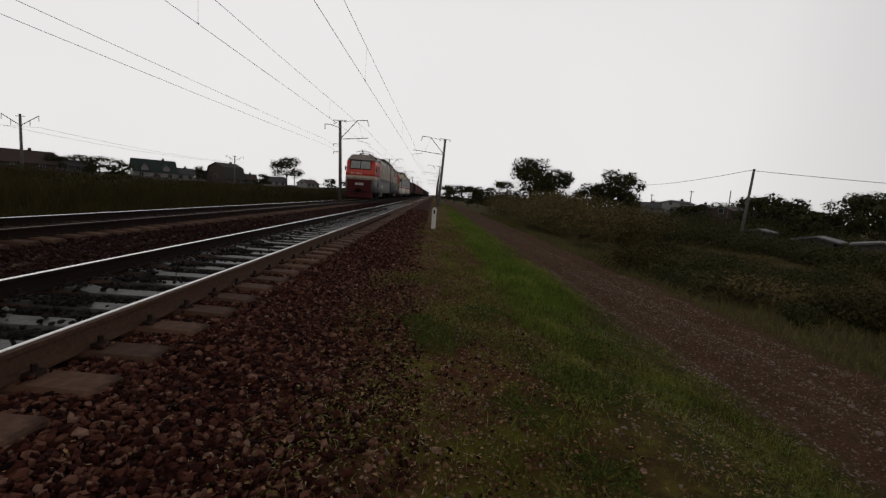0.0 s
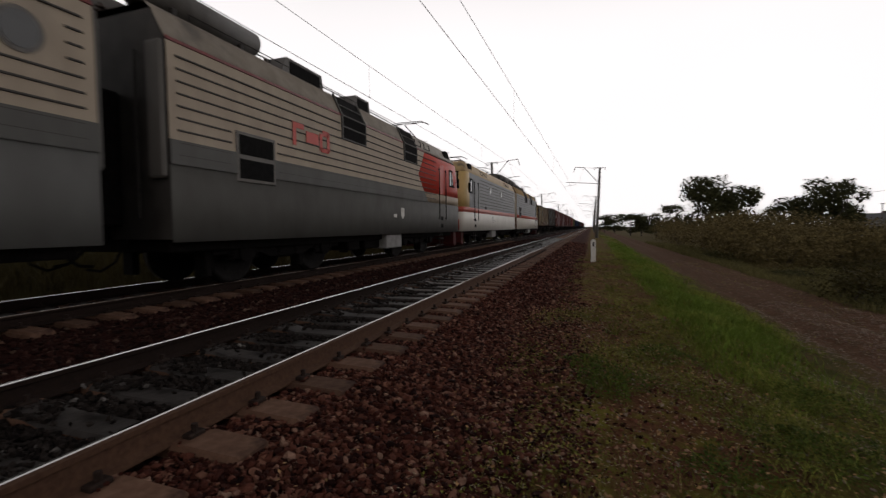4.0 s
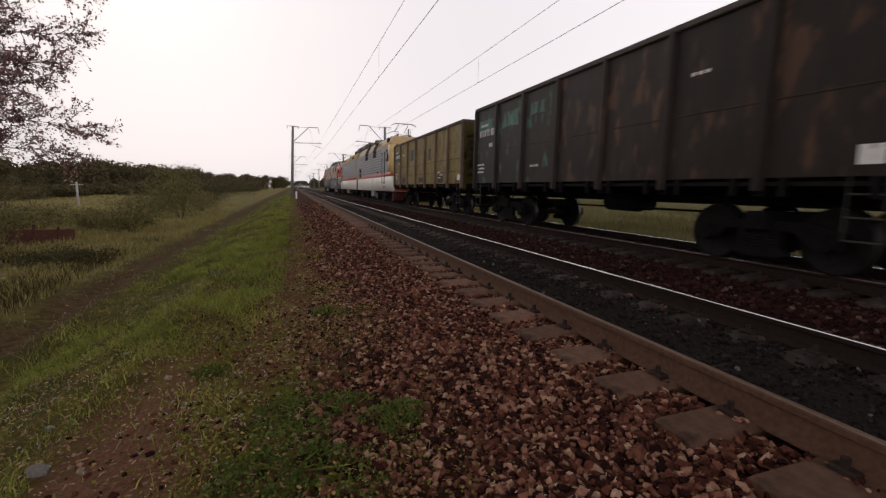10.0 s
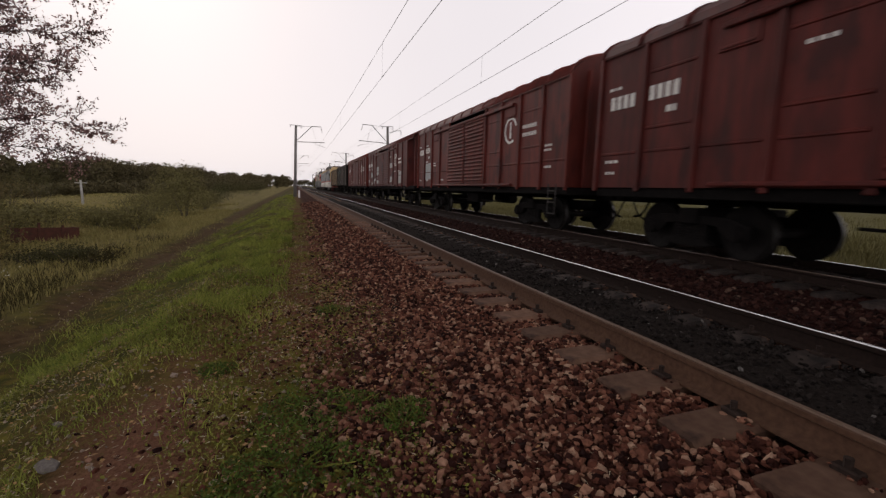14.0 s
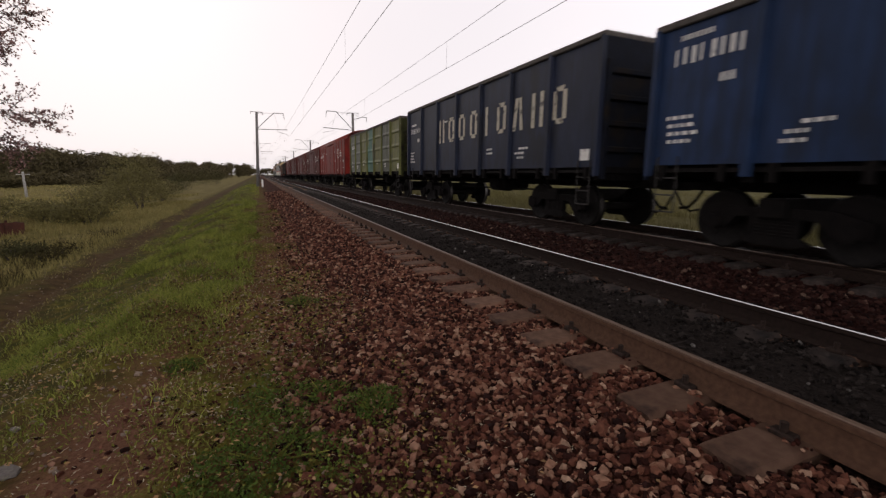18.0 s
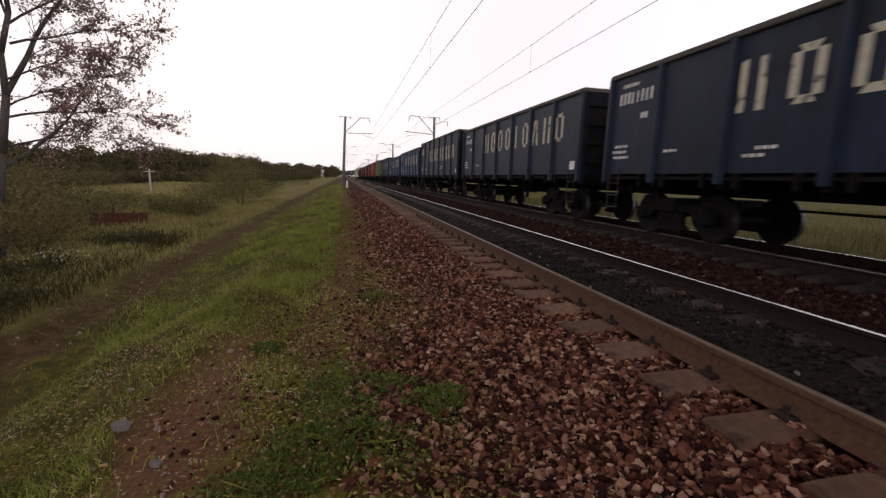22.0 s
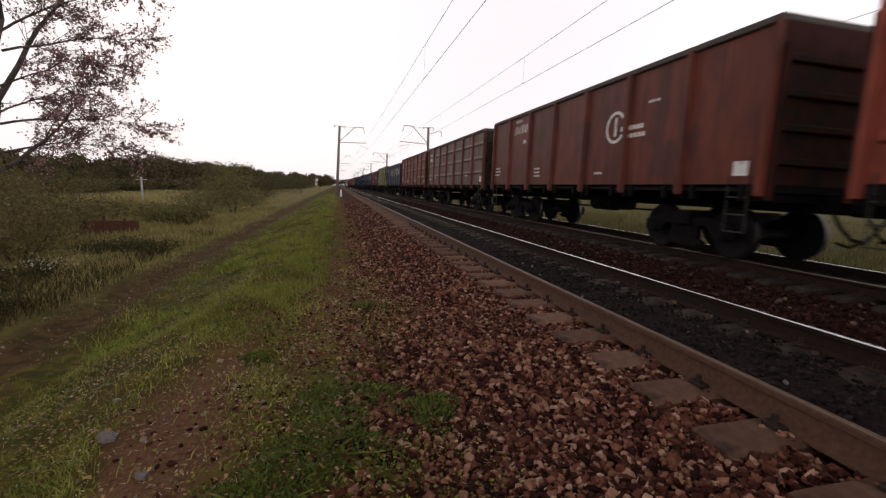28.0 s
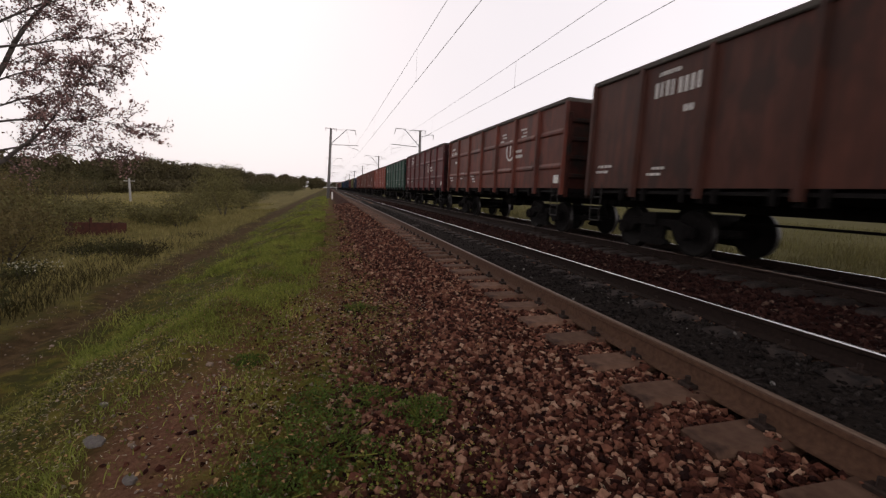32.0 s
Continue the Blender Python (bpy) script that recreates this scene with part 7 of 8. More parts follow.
            bm.faces.new(v)
    for u0, u1 in ((-0.04, 0.04), (-1.12, -1.04), (1.04, 1.12)):
        v = [bm.verts.new((u, Y(front(w) - 0.072 + 0.05 * abs(u) / 1.16), w)) for u, w in ((u0, 3.12), (u1, 3.12), (u1, 4.02), (u0, 4.02))]
        bm.faces.new(v)
    bmesh.ops.solidify(bm, geom=bm.faces[:], thickness=0.02)
    part("windscreen_frame", bm, M["rubber"], car)
    for a in (-0.55, 0.3):
        bm = bmesh.new()
        rod(bm, (a, Y(front(3.1) - 0.08), 3.1), (a + 0.32, Y(front(3.66) - 0.08), 3.66), 0.014, seg=5)
        part("wiper", bm, M["rubber"], car)
    for s in (1, -1):
        bm = bmesh.new()
        prism(bm, [(Y(u), w) for u, w in ((1.42, 3.0), (2.1, 3.0), (2.1, 3.62), (1.72, 3.62))], "x", *sorted((s * 1.535, s * 1.556)))
        part("cab_window", bm, M["pane"], car)
        bm = bmesh.new()
        for u0, u1, w0, w1 in ((1.34, 2.18, 2.93, 3.0), (2.1, 2.18, 2.93, 3.7), (1.64, 2.18, 3.62, 3.7), (1.74, 1.8, 3.0, 3.62)):
            box(bm, *sorted((s * 1.53, s * 1.566)), *sorted((Y(u0), Y(u1))), w0, w1)
        part("window_frame", bm, M["rubber"], car)
        bm = bmesh.new()
        rbox(bm, *sorted((s * 1.54, s * 1.568)), *sorted((Y(2.98 + shift), Y(3.62 + shift))), 2.52 if C["name"] == "red" else 2.18, 3.78, 0.012)
        d = part("cab_door", bm, C["cab"] if C["name"] == "red" else C["light"], car, "side door of the cab")
        for u in (2.86 + shift, 3.76 + shift):
            bm = bmesh.new()
            rod(bm, (s * 1.62, Y(u), 1.45), (s * 1.62, Y(u), 3.6), 0.022, seg=6)
            for w in (1.5, 2.5, 3.55):
                rod(bm, (s * 1.54, Y(u), w), (s * 1.62, Y(u), w), 0.016, seg=5)
            part("grab_rail", bm, M["rubber"], car)
        bm = bmesh.new()
        for w in (1.1, 1.42):
            box(bm, *sorted((s * 1.53, s * 1.558)), *sorted((Y(3.1 + shift), Y(3.42 + shift))), w, w + 0.16)
        part("step_recess", bm, M["rubber"], car)
        bm = bmesh.new()
        rbox(bm, *sorted((s * 1.62, s * 1.72)), *sorted((Y(1.0), Y(1.15))), 2.95, 3.4, 0.02)
        rod(bm, (s * 1.5, Y(1.2), 3.2), (s * 1.66, Y(1.08), 3.2), 0.015, seg=5)
        part("wing_mirror", bm, M["rubber"], car)
        bm = bmesh.new()
        for w in (0.3, 0.6):
            rbox(bm, *sorted((s * 1.3, s * 1.56)), *sorted((Y(3.05 + shift), Y(3.45 + shift))), w, w + 0.04, 0.008)
        for u in (3.06 + shift, 3.44 + shift):
            rod(bm, (s * 1.5, Y(u), 0.3), (s * 1.5, Y(u), 0.95), 0.016, seg=5)
        part("entrance_steps", bm, M["steel_dark"], car)
    bm = bmesh.new()
    rows = []
    for z in (0.95, 1.5, 2.08 if C["name"] == "red" else 1.5):
        f, w = front(z) - 0.014, halfw(z) + 0.004
        pts = [(w - 0.27, f), (0.0, f - 0.03)]
        rows.append([bm.verts.new((u, Y(v), z)) for u, v in pts + [(-u, v) for u, v in pts[-2::-1]]])
    for a, b in zip(rows, rows[1:]):
        if C["name"] != "red" and b is rows[2]:
            break
        for i in range(len(a) - 1):
            bm.faces.new((a[i], a[i + 1], b[i + 1], b[i]))
    bmesh.ops.recalc_face_normals(bm, faces=bm.faces[:])
    bmesh.ops.solidify(bm, geom=bm.faces[:], thickness=0.01)
    part("nose_panel", bm, M["pilot"] if C["name"] == "red" else C["line"], car, "dark red lower nose panel")
    # lights, plate and pilot on the nose
    for s in (1, -1):
        for u, r in ((1.16, 0.10), (0.88, 0.085)):
            bm = bmesh.new()
            yy = front(2.3) + (0.12 if u > 1 else 0.02)
            rod(bm, (s * u, Y(yy + 0.05), 2.3), (s * u, Y(yy - 0.06), 2.3), r, seg=16)
            part("headlight", bm, M["lamp"] if u < 1 else M["rubber"], car, "round buffer light")
    bm = bmesh.new()
    for u in (-0.6, 0.2):
        rbox(bm, u, u + 0.4, *sorted((Y(front(2.25) - 0.06), Y(front(2.25)))), 2.22, 2.26, 0.008)
    part("nose_handle", bm, M["rubber"], car)
    bm = bmesh.new()
    for i in range(5):
        box(bm, -0.42 + 0.18 * i, -0.30 + 0.18 * i, *sorted((Y(0.31), Y(0.35))), 1.55, 1.78)
    part("series_plate", bm, M["white"], car, "plain pale bars of a series plate")
    bm = bmesh.new()
    for i in range(3):
        box(bm, (-0.95 + 0.14 * i), (-0.86 + 0.14 * i), *sorted((Y(front(2.66) - 0.012), Y(front(2.66) + 0.03))), 2.56, 2.76)
    for i, w in enumerate((0.16, 0.1, 0.14)):
        box(bm, -0.35 + 0.2 * i, -0.35 + 0.2 * i + w, *sorted((Y(front(2.7) - 0.045), Y(front(2.7) + 0.0))), 2.62, 2.74)
    part("front_marks", bm, M["white"], car, "pale number and sign bars")
    bm = bmesh.new()
    prism(bm, [(Y(0.5), 0.95), (Y(0.45), 0.3), (Y(0.75), 0.16), (Y(0.9), 0.3), (Y(0.9), 0.95)], "x", -1.35, 1.35)
    part("pilot", bm, M["pilot"], car, "dark red snow pilot")
    # roof things
    bm = bmesh.new()
    rbox(bm, -0.5, 0.5, *sorted((Y(2.1), Y(2.5))), 4.72, 4.84, 0.03)
    rod(bm, (0, Y(1.75), 4.7), (0, Y(1.75), 5.35), 0.03, seg=6)
    for a in range(6):
        t = a * math.tau / 6
        tube(bm, [(0, Y(1.75), 4.85), (0.14 * math.cos(t), Y(1.75) + 0.14 * math.sin(t), 5.0), (0.14 * math.cos(t), Y(1.75) + 0.14 * math.sin(t), 5.2), (0, Y(1.75), 5.34)], 0.008, 4)
    rod(bm, (-0.35, Y(1.75), 5.36), (0.35, Y(1.75), 5.36), 0.012, seg=5)
    part("radio_aerial", bm, M["steel_dark"], car)
    bm = bmesh.new()
    prism(bm, [(Y(1.75), 4.25), (Y(2.5), 4.25), (Y(2.42), 4.6), (Y(2.0), 4.6)], "x", 1.24, 1.44)
    part("cab_air_intake", bm, M["rubber"], car, "dark opening in the roof edge over the cab")
    for a in ((4.6, 5.2), (5.6, 6.2)) + (((12.4, 13.0), (13.5, 14.1)) if not cab_rear else ()):
        bm = bmesh.new()
        for u in a:
            tube(bm, [(1.46, Y(u), 4.18), (1.44, Y(u), 4.42), (1.36, Y(u), 4.46)], 0.02, 5)
        rod(bm, (1.45, Y(a[0]), 4.2), (1.45, Y(a[1]), 4.2), 0.02, seg=5)
        part("roof_step", bm, M["steel_dark"], car)
    for j, (a, b, w) in enumerate(((6.2, 9.8, 0.8), (10.4, 13.2, 0.9), (13.8, 16.4, 0.7))):
        bm = bmesh.new()
        prism(bm, [(-w, 4.74), (w, 4.74), (w - 0.12, 4.93), (-w + 0.12, 4.93)], "y", *sorted((Y(a), Y(b))))
        part("roof_hatch", bm, C["roof"], car, "removable roof section")
    for u, xx in ((5.2, 0.5), (5.2, -0.5), (9.95, 0.6), (13.45, 0.55), (16.6, 0.4), (16.6, -0.4)):
        bm = bmesh.new()
        rod(bm, (xx, Y(u), 4.74), (xx, Y(u), 5.16), 0.05, seg=10)
        for i in range(4):
            rod(bm, (xx, Y(u), 4.82 + 0.08 * i), (xx, Y(u), 4.85 + 0.08 * i), 0.10, seg=12)
        part("insulator", bm, M["glassy"], car, "ribbed porcelain insulator")
    bm = bmesh.new()
    tube(bm, [(0.5, Y(5.2), 5.18), (0.6, Y(9.95), 5.18), (0.55, Y(13.45), 5.18), (0.4, Y(16.6), 5.18)], 0.02, 5)
    part("roof_bus_bar", bm, M["steel"], car)
    bm = bmesh.new()
    for xx in (1.0, -1.0):
        rod(bm, (xx, Y(7.0), 4.98), (xx, Y(16.0), 4.98), 0.012, seg=5)
        for u in (7.0, 10.0, 13.0, 16.0):
            rod(bm, (xx, Y(u), 4.72), (xx, Y(u), 4.98), 0.012, seg=5)
    part("roof_rail", bm, M["steel_dark"], car)
    for xx in (-0.72, 0.72):
        bm = bmesh.new()
        rod(bm, (xx, Y(14.2), 5.16), (xx, Y(16.8), 5.16), 0.34, seg=20)
        for u in (14.2, 16.8):
            rod(bm, (xx, Y(u), 5.16), (xx, Y(u + (0.1 if u > 15 else -0.1)), 5.16), 0.33, 0.2, 20)
        tank = part("air_reservoir", bm, M["tank"], car, "grey cylindrical air tank on the roof")
        for u in (14.7, 16.3):
            bm = bmesh.new()
            rbox(bm, xx - 0.3, xx + 0.3, *sorted((Y(u - 0.06), Y(u + 0.06))), 4.72, 4.95, 0.01)
            part("saddle", bm, M["steel_dark"], tank)
    for a, b in ((11.7, 13.5),) + (((9.0, 10.2),) if cab_rear else ()):
        bm = bmesh.new()
        prism(bm, [(Y(a), 4.7), (Y(b), 4.7), (Y(b - 0.25), 5.24), (Y(a + 0.1), 5.24)], "x", -1.0, 1.0)
        cowl = part("roof_cowl", bm, M["tank"], car, "grey ventilation cowl on the roof")
        bm = bmesh.new()
        box(bm, 1.0, 1.015, *sorted((Y(a + 0.2), Y(b - 0.35))), 4.82, 5.16)
        part("cowl_opening", bm, M["rubber"], cowl, "dark louvred opening")
    # pantograph over the cab end
    raised = cab_rear
    bm = bmesh.new()
    tube(bm, [(0.55, Y(3.1), 5.05), (0.55, Y(4.9), 5.05), (-0.55, Y(4.9), 5.05), (-0.55, Y(3.1), 5.05), (0.55, Y(3.1), 5.05)], 0.035, 6)
    pan = part("pantograph", bm, M["panto"], car, "half-raised pantograph in dark red steel" if raised else "folded pantograph in dark red steel")
    for xx in (0.5, -0.5):
        for u in (3.1, 4.9):
            bm = bmesh.new()
            rod(bm, (xx, Y(u), 4.74), (xx, Y(u), 5.05), 0.06, seg=8)
            part("foot_insulator", bm, M["glassy"], pan)
    knee, head = ((4.75, 5.5), (3.3, 5.95)) if raised else ((5.0, 5.2), (3.2, 5.24))
    for xx in (0.45, -0.45):
        bm = bmesh.new()
        tube(bm, [(xx, Y(3.3), 5.08), (xx * 0.9, Y(knee[0]), knee[1]), (xx * 0.8, Y(head[0]), head[1])], 0.024, 6)
        part("arm", bm, M["panto"], pan)
    for u in (-0.12, 0.12):
        bm = bmesh.new()
        tube(bm, [(-0.95, Y(head[0] + u), head[1] - 0.1), (-0.65, Y(head[0] + u), head[1] + 0.06), (0.65, Y(head[0] + u), head[1] + 0.06), (0.95, Y(head[0] + u), head[1] - 0.1)], 0.02, 5)
        part("collector_strip", bm, M["steel_dark"], pan)
    # side details
    if not cab_rear:
        for u in (6.85, 10.6, 16.1):
            bm = bmesh.new()
            rod(bm, (1.54, Y(u), 3.38), (1.566, Y(u), 3.38), 0.26, seg=24)
            hole = part("porthole", bm, M["window_rim"], car, "round side window")
            bm = bmesh.new()
            rod(bm, (1.56, Y(u), 3.38), (1.574, Y(u), 3.38), 0.21, seg=24)
            part("glass", bm, M["pane_grey"], hole)
    else:
        for a, b in ((6.3, 7.5), (10.4, 11.7)):
            bm = bmesh.new()
            for z0_, z1_, x0_, x1_ in ((3.45, 4.0, 1.545, 1.545), (4.02, 4.68, 1.545, 1.26)):
                v = [bm.verts.new(p) for p in ((x0_ + 0.012, Y(a), z0_), (x0_ + 0.012, Y(b), z0_), (x1_ + 0.012, Y(b), z1_), (x1_ + 0.012, Y(a), z1_))]
                bm.faces.new(v)
            bmesh.ops.recalc_face_normals(bm, faces=bm.faces[:])
            bmesh.ops.solidify(bm, geom=bm.faces[:], thickness=0.02)
            vent = part("air_intake", bm, M["rubber"], car, "black louvred air intake in side and roof edge")
            bm = bmesh.new()
            for u in (a, b):
                tube(bm, [(1.56, Y(u), 3.42), (1.56, Y(u), 4.02), (1.28, Y(u), 4.7)], 0.035, 6)
            for w, xx in ((3.43, 1.56), (3.74, 1.565), (4.02, 1.565), (4.36, 1.42)):
                rod(bm, (xx, Y(a), w), (xx, Y(b), w), 0.026, seg=6)
            part("intake_frame", bm, C["skirt"] if C["name"] == "red" else M["steel"], vent)
        bm = bmesh.new()
        rbox(bm, 1.54, 1.572, *sorted((Y(14.45), Y(15.55))), 1.98, 2.9, 0.01)
        w_ = part("side_vent_frame", bm, M["window_rim"], car)
        for za in (2.04, 2.48):
            bm = bmesh.new()
            box(bm, 1.57, 1.578, *sorted((Y(14.52), Y(15.48))), za, za + 0.36)
            part("side_vent", bm, M["rubber"], w_, "dark two-part side vent")
    bm = bmesh.new()
    rbox(bm, 1.545, 1.565, *sorted((Y(5.3), Y(5.75))), 2.2, 2.34, 0.01)
    part("makers_plate", bm, M["rubber"], car)
    bm = bmesh.new()
    rbox(bm, 1.545, 1.562, *sorted((Y(8.2), Y(8.45))), 1.45, 1.56, 0.008)
    prism_fast(bm, [(Y(7.7) - 0.14, 1.78), (Y(7.7) + 0.14, 1.78), (Y(7.7) + 0.14, 1.52), (Y(7.7), 1.4), (Y(7.7) - 0.14, 1.52)], 1.54, 1.563)
    part("shield_badge", bm, M["white"], car, "small pale shield badge")
    if C["name"] == "red":
        bm = bmesh.new()
        a = 12.35 if cab_rear else 13.6
        yy = min(Y(a), Y(a + 1.5))
        for i, (u, w, z0_, z1_) in enumerate(((0.0, 0.12, 2.92, 3.42), (0.12, 0.3, 3.3, 3.42), (0.5, 0.5, 3.05, 3.3), (1.05, 0.12, 2.95, 3.35), (1.17, 0.28, 3.3, 3.44), (1.37, 0.12, 2.95, 3.4), (1.1, 0.35, 2.92, 3.02))):
            box(bm, 1.572, 1.576, yy + u, yy + u + w, z0_, z1_)
        part("company_sign", bm, C["cab"], car, "faded red sign of plain blocks")
    # underneath
    bm = bmesh.new()
    rbox(bm, -1.3, 1.3, *sorted((Y(1.2), Y(16.8))), 0.72, 0.95, 0.03)
    for a, b in ((8.3, 9.9), (10.2, 10.9)):
        rbox(bm, -1.2, 1.2, *sorted((Y(a), Y(b))), 0.45, 0.8, 0.04)
    part("underframe", bm, M["under"], car, "black underframe and hanging gear")
    bm = bmesh.new()
    rbox(bm, 0.9, 1.48, *sorted((Y(7.65), Y(8.9))), 0.42, 0.9, 0.03)
    part("battery_box", bm, M["box_grey"], car, "pale grey underfloor box")
    for u in (5.4, 13.6):
        bogie = empty("bogie", pose(0, Y(u), 0))
        bogie.parent = car
        bogie["label"] = "black two-axle locomotive bogie"
        shared("bogie_frame", "loco_frame", loco_bogie, M["under"], bogie)
        shared("spring_set", "loco_springs", loco_springs, M["under"], bogie)["kind"] = "stuff"
        for dy in (-1.42, 1.42):
            SPIN.append((add_wheelset(bogie, "wheelset_625", 0.625, pose(0, dy, 0.625)), car, 0.625))
    couplings(car, L)
    for ob in list(car.children) + [q for c in car.children for q in c.children]:
        if ob.type == "MESH" and ob.data.users == 1:
            for vert in ob.data.vertices:
                if vert.co.z > 0.95:
                    z = vert.co.z
                    vert.co.z = 0.95 + (z - 0.95) * 1.055 if z < 4.06 else 4.231 + (z - 4.06) * 0.88
    return car, L


def loco_bogie(bm):
    for s in (1, -1):
        prism(bm, ((-2.2, 0.62), (-2.2, 0.85), (2.2, 0.85), (2.2, 0.62), (0.9, 0.62), (0.6, 0.5), (-0.6, 0.5), (-0.9, 0.62)), "x", *sorted((s * 1.02, s * 1.16)))
        for dy in (-1.42, 1.42):
            rod(bm, (s * 1.0, dy, 0.625), (s * 1.26, dy, 0.625), 0.19, seg=14)
            rbox(bm, *sorted((s * 1.04, s * 1.2)), dy - 0.34, dy + 0.34, 0.5, 0.72, 0.03)
            rbox(bm, *sorted((s * 0.8, s * 1.1)), dy - 0.9, dy - 0.75, 0.2, 0.7, 0.02)
    rbox(bm, -1.1, 1.1, -0.3, 0.3, 0.45, 0.8, 0.03)


def loco_springs(bm):
    for s in (1, -1):
        for dy in (-1.75, -1.09, 1.09, 1.75, -0.3, 0.3):
            for k in range(4):
                rod(bm, (s * 1.12, dy, 0.5 + 0.07 * k), (s * 1.12, dy, 0.54 + 0.07 * k), 0.09, seg=10)


M["pane"] = surface("cab_window_glass", (0.03, 0.04, 0.042), (0.04, 0.05, 0.052), 3, 0.06, 0, 0.0, spec=0.9)
# the screen's pale base colour stands in for reflected sky
M["screen"] = surface("sky_toned_windscreen_glass", (0.56, 0.6, 0.58), (0.66, 0.69, 0.67), 2, 0.08, 0, 0.0, spec=0.9)
M["pane_grey"] = surface("frosted_porthole_glass", (0.05, 0.052, 0.052), (0.07, 0.07, 0.07), 3, 0.2, 0, 0.0, spec=0.6)
M["tank"] = surface("dusty_grey_roof_gear", (0.16, 0.15, 0.14), (0.09, 0.082, 0.076), 3, 0.6, 0, 0.1, (0.05, 0.043, 0.038), 1.5, 0.42, sharp=0.2)
M["window_rim"] = surface("grey_window_rim", (0.10, 0.09, 0.08), (0.14, 0.125, 0.11), 9, 0.5, 0, 0.05)
M["lamp"] = surface("clear_lamp_glass", (0.45, 0.44, 0.4), (0.55, 0.54, 0.5), 9, 0.1, 0, 0.0, spec=0.8)
M["pilot"] = surface("dark_red_pilot", (0.085, 0.011, 0.011), (0.045, 0.009, 0.009), 4, 0.7, 0, 0.1, spec=0.2)
M["panto"] = surface("pantograph_red_steel", (0.12, 0.02, 0.025), (0.06, 0.02, 0.02), 9, 0.5, 0.2, 0.1)
M["box_grey"] = surface("pale_grey_box_paint", (0.26, 0.25, 0.24), (0.17, 0.16, 0.155), 4, 0.6, 0, 0.1)

DIRT = (0.10, 0.085, 0.075)
RED = {"name": "red", "split": (5.3, 5.5, 6.1, 5.4), "z1": 2.12,
       "skirt": surface("slate_grey_paint", (0.105, 0.103, 0.096), (0.082, 0.078, 0.072), 2.5, 0.65, 0, 0.04, (0.065, 0.06, 0.055), 0.9, 0.42, streak=(1, 1, 0.5), sharp=0.2),
       "light": surface("cream_paint_dusty", (0.46, 0.375, 0.285), (0.38, 0.305, 0.23), 2.5, 0.65, 0, 0.04, (0.34, 0.28, 0.22), 1.2, 0.42, streak=(1, 1, 0.5), sharp=0.25),
       "cab": surface("signal_red_paint", (0.62, 0.05, 0.026), (0.50, 0.042, 0.023), 2.0, 0.45, 0, 0.04, (0.36, 0.045, 0.028), 1.2, 0.40, sharp=0.25),
       "line": surface("dark_red_line", (0.20, 0.03, 0.03), (0.13, 0.025, 0.025), 5, 0.5),
       "roof": surface("dusty_grey_roof_paint", (0.36, 0.315, 0.265), (0.26, 0.225, 0.185), 2.5, 0.55, 0, 0.06, (0.15, 0.135, 0.12), 1.4, 0.42, sharp=0.2),
       "end": surface("grimy_end_grey", (0.05, 0.045, 0.04), (0.028, 0.024, 0.021), 3, 0.7, 0, 0.2),
       "corner": surface("grey_corner_paint", (0.13, 0.12, 0.11), (0.09, 0.083, 0.076), 3, 0.6, 0, 0.1, (0.05, 0.04, 0.033), 2, 0.45, streak=(1, 1, 0.3), sharp=0.2),
       # shadow under each bead, put in as a dark grey colour
       "bead": surface("bead_shade", (0.05, 0.043, 0.038), (0.032, 0.028, 0.025), 6, 0.7)}
OCHRE = {"name": "ochre", "split": (1.6, 1.6, 1.6, 1.6), "z1": 1.9,
         "skirt": surface("white_skirt_paint", (0.74, 0.70, 0.63), (0.66, 0.62, 0.55), 2.0, 0.5, 0, 0.04, (0.50, 0.46, 0.40), 0.9, 0.40, streak=(1, 1, 0.5), sharp=0.25),
         "light": surface("mid_grey_paint", (0.25, 0.255, 0.26), (0.205, 0.208, 0.21), 2.0, 0.5, 0, 0.04, (0.16, 0.155, 0.148), 0.9, 0.40, streak=(1, 1, 0.5), sharp=0.25),
         "cab": surface("ochre_yellow_paint", (0.62, 0.43, 0.17), (0.54, 0.36, 0.14), 2.5, 0.5, 0, 0.04, (0.30, 0.2, 0.09), 1.2, 0.40, sharp=0.25),
         "line": surface("orange_red_stripe", (0.46, 0.07, 0.04), (0.36, 0.06, 0.035), 3, 0.5),
         "roof": surface("tan_roof_paint", (0.50, 0.345, 0.16), (0.40, 0.27, 0.125), 2.5, 0.6, 0, 0.06, (0.16, 0.12, 0.075), 1.4, 0.42, sharp=0.2),
         "end": surface("rust_streaked_end", (0.20, 0.095, 0.04), (0.09, 0.042, 0.02), 4, 0.75, 0, 0.2, (0.03, 0.02, 0.015), 1.6, 0.46, streak=(2, 2, 0.25), sharp=0.2),
         "corner": surface("cream_corner_paint", (0.55, 0.47, 0.36), (0.44, 0.36, 0.26), 3, 0.6, 0, 0.1, (0.22, 0.13, 0.07), 2, 0.42, streak=(1, 1, 0.3), sharp=0.2),
         "bead": RED["bead"]}

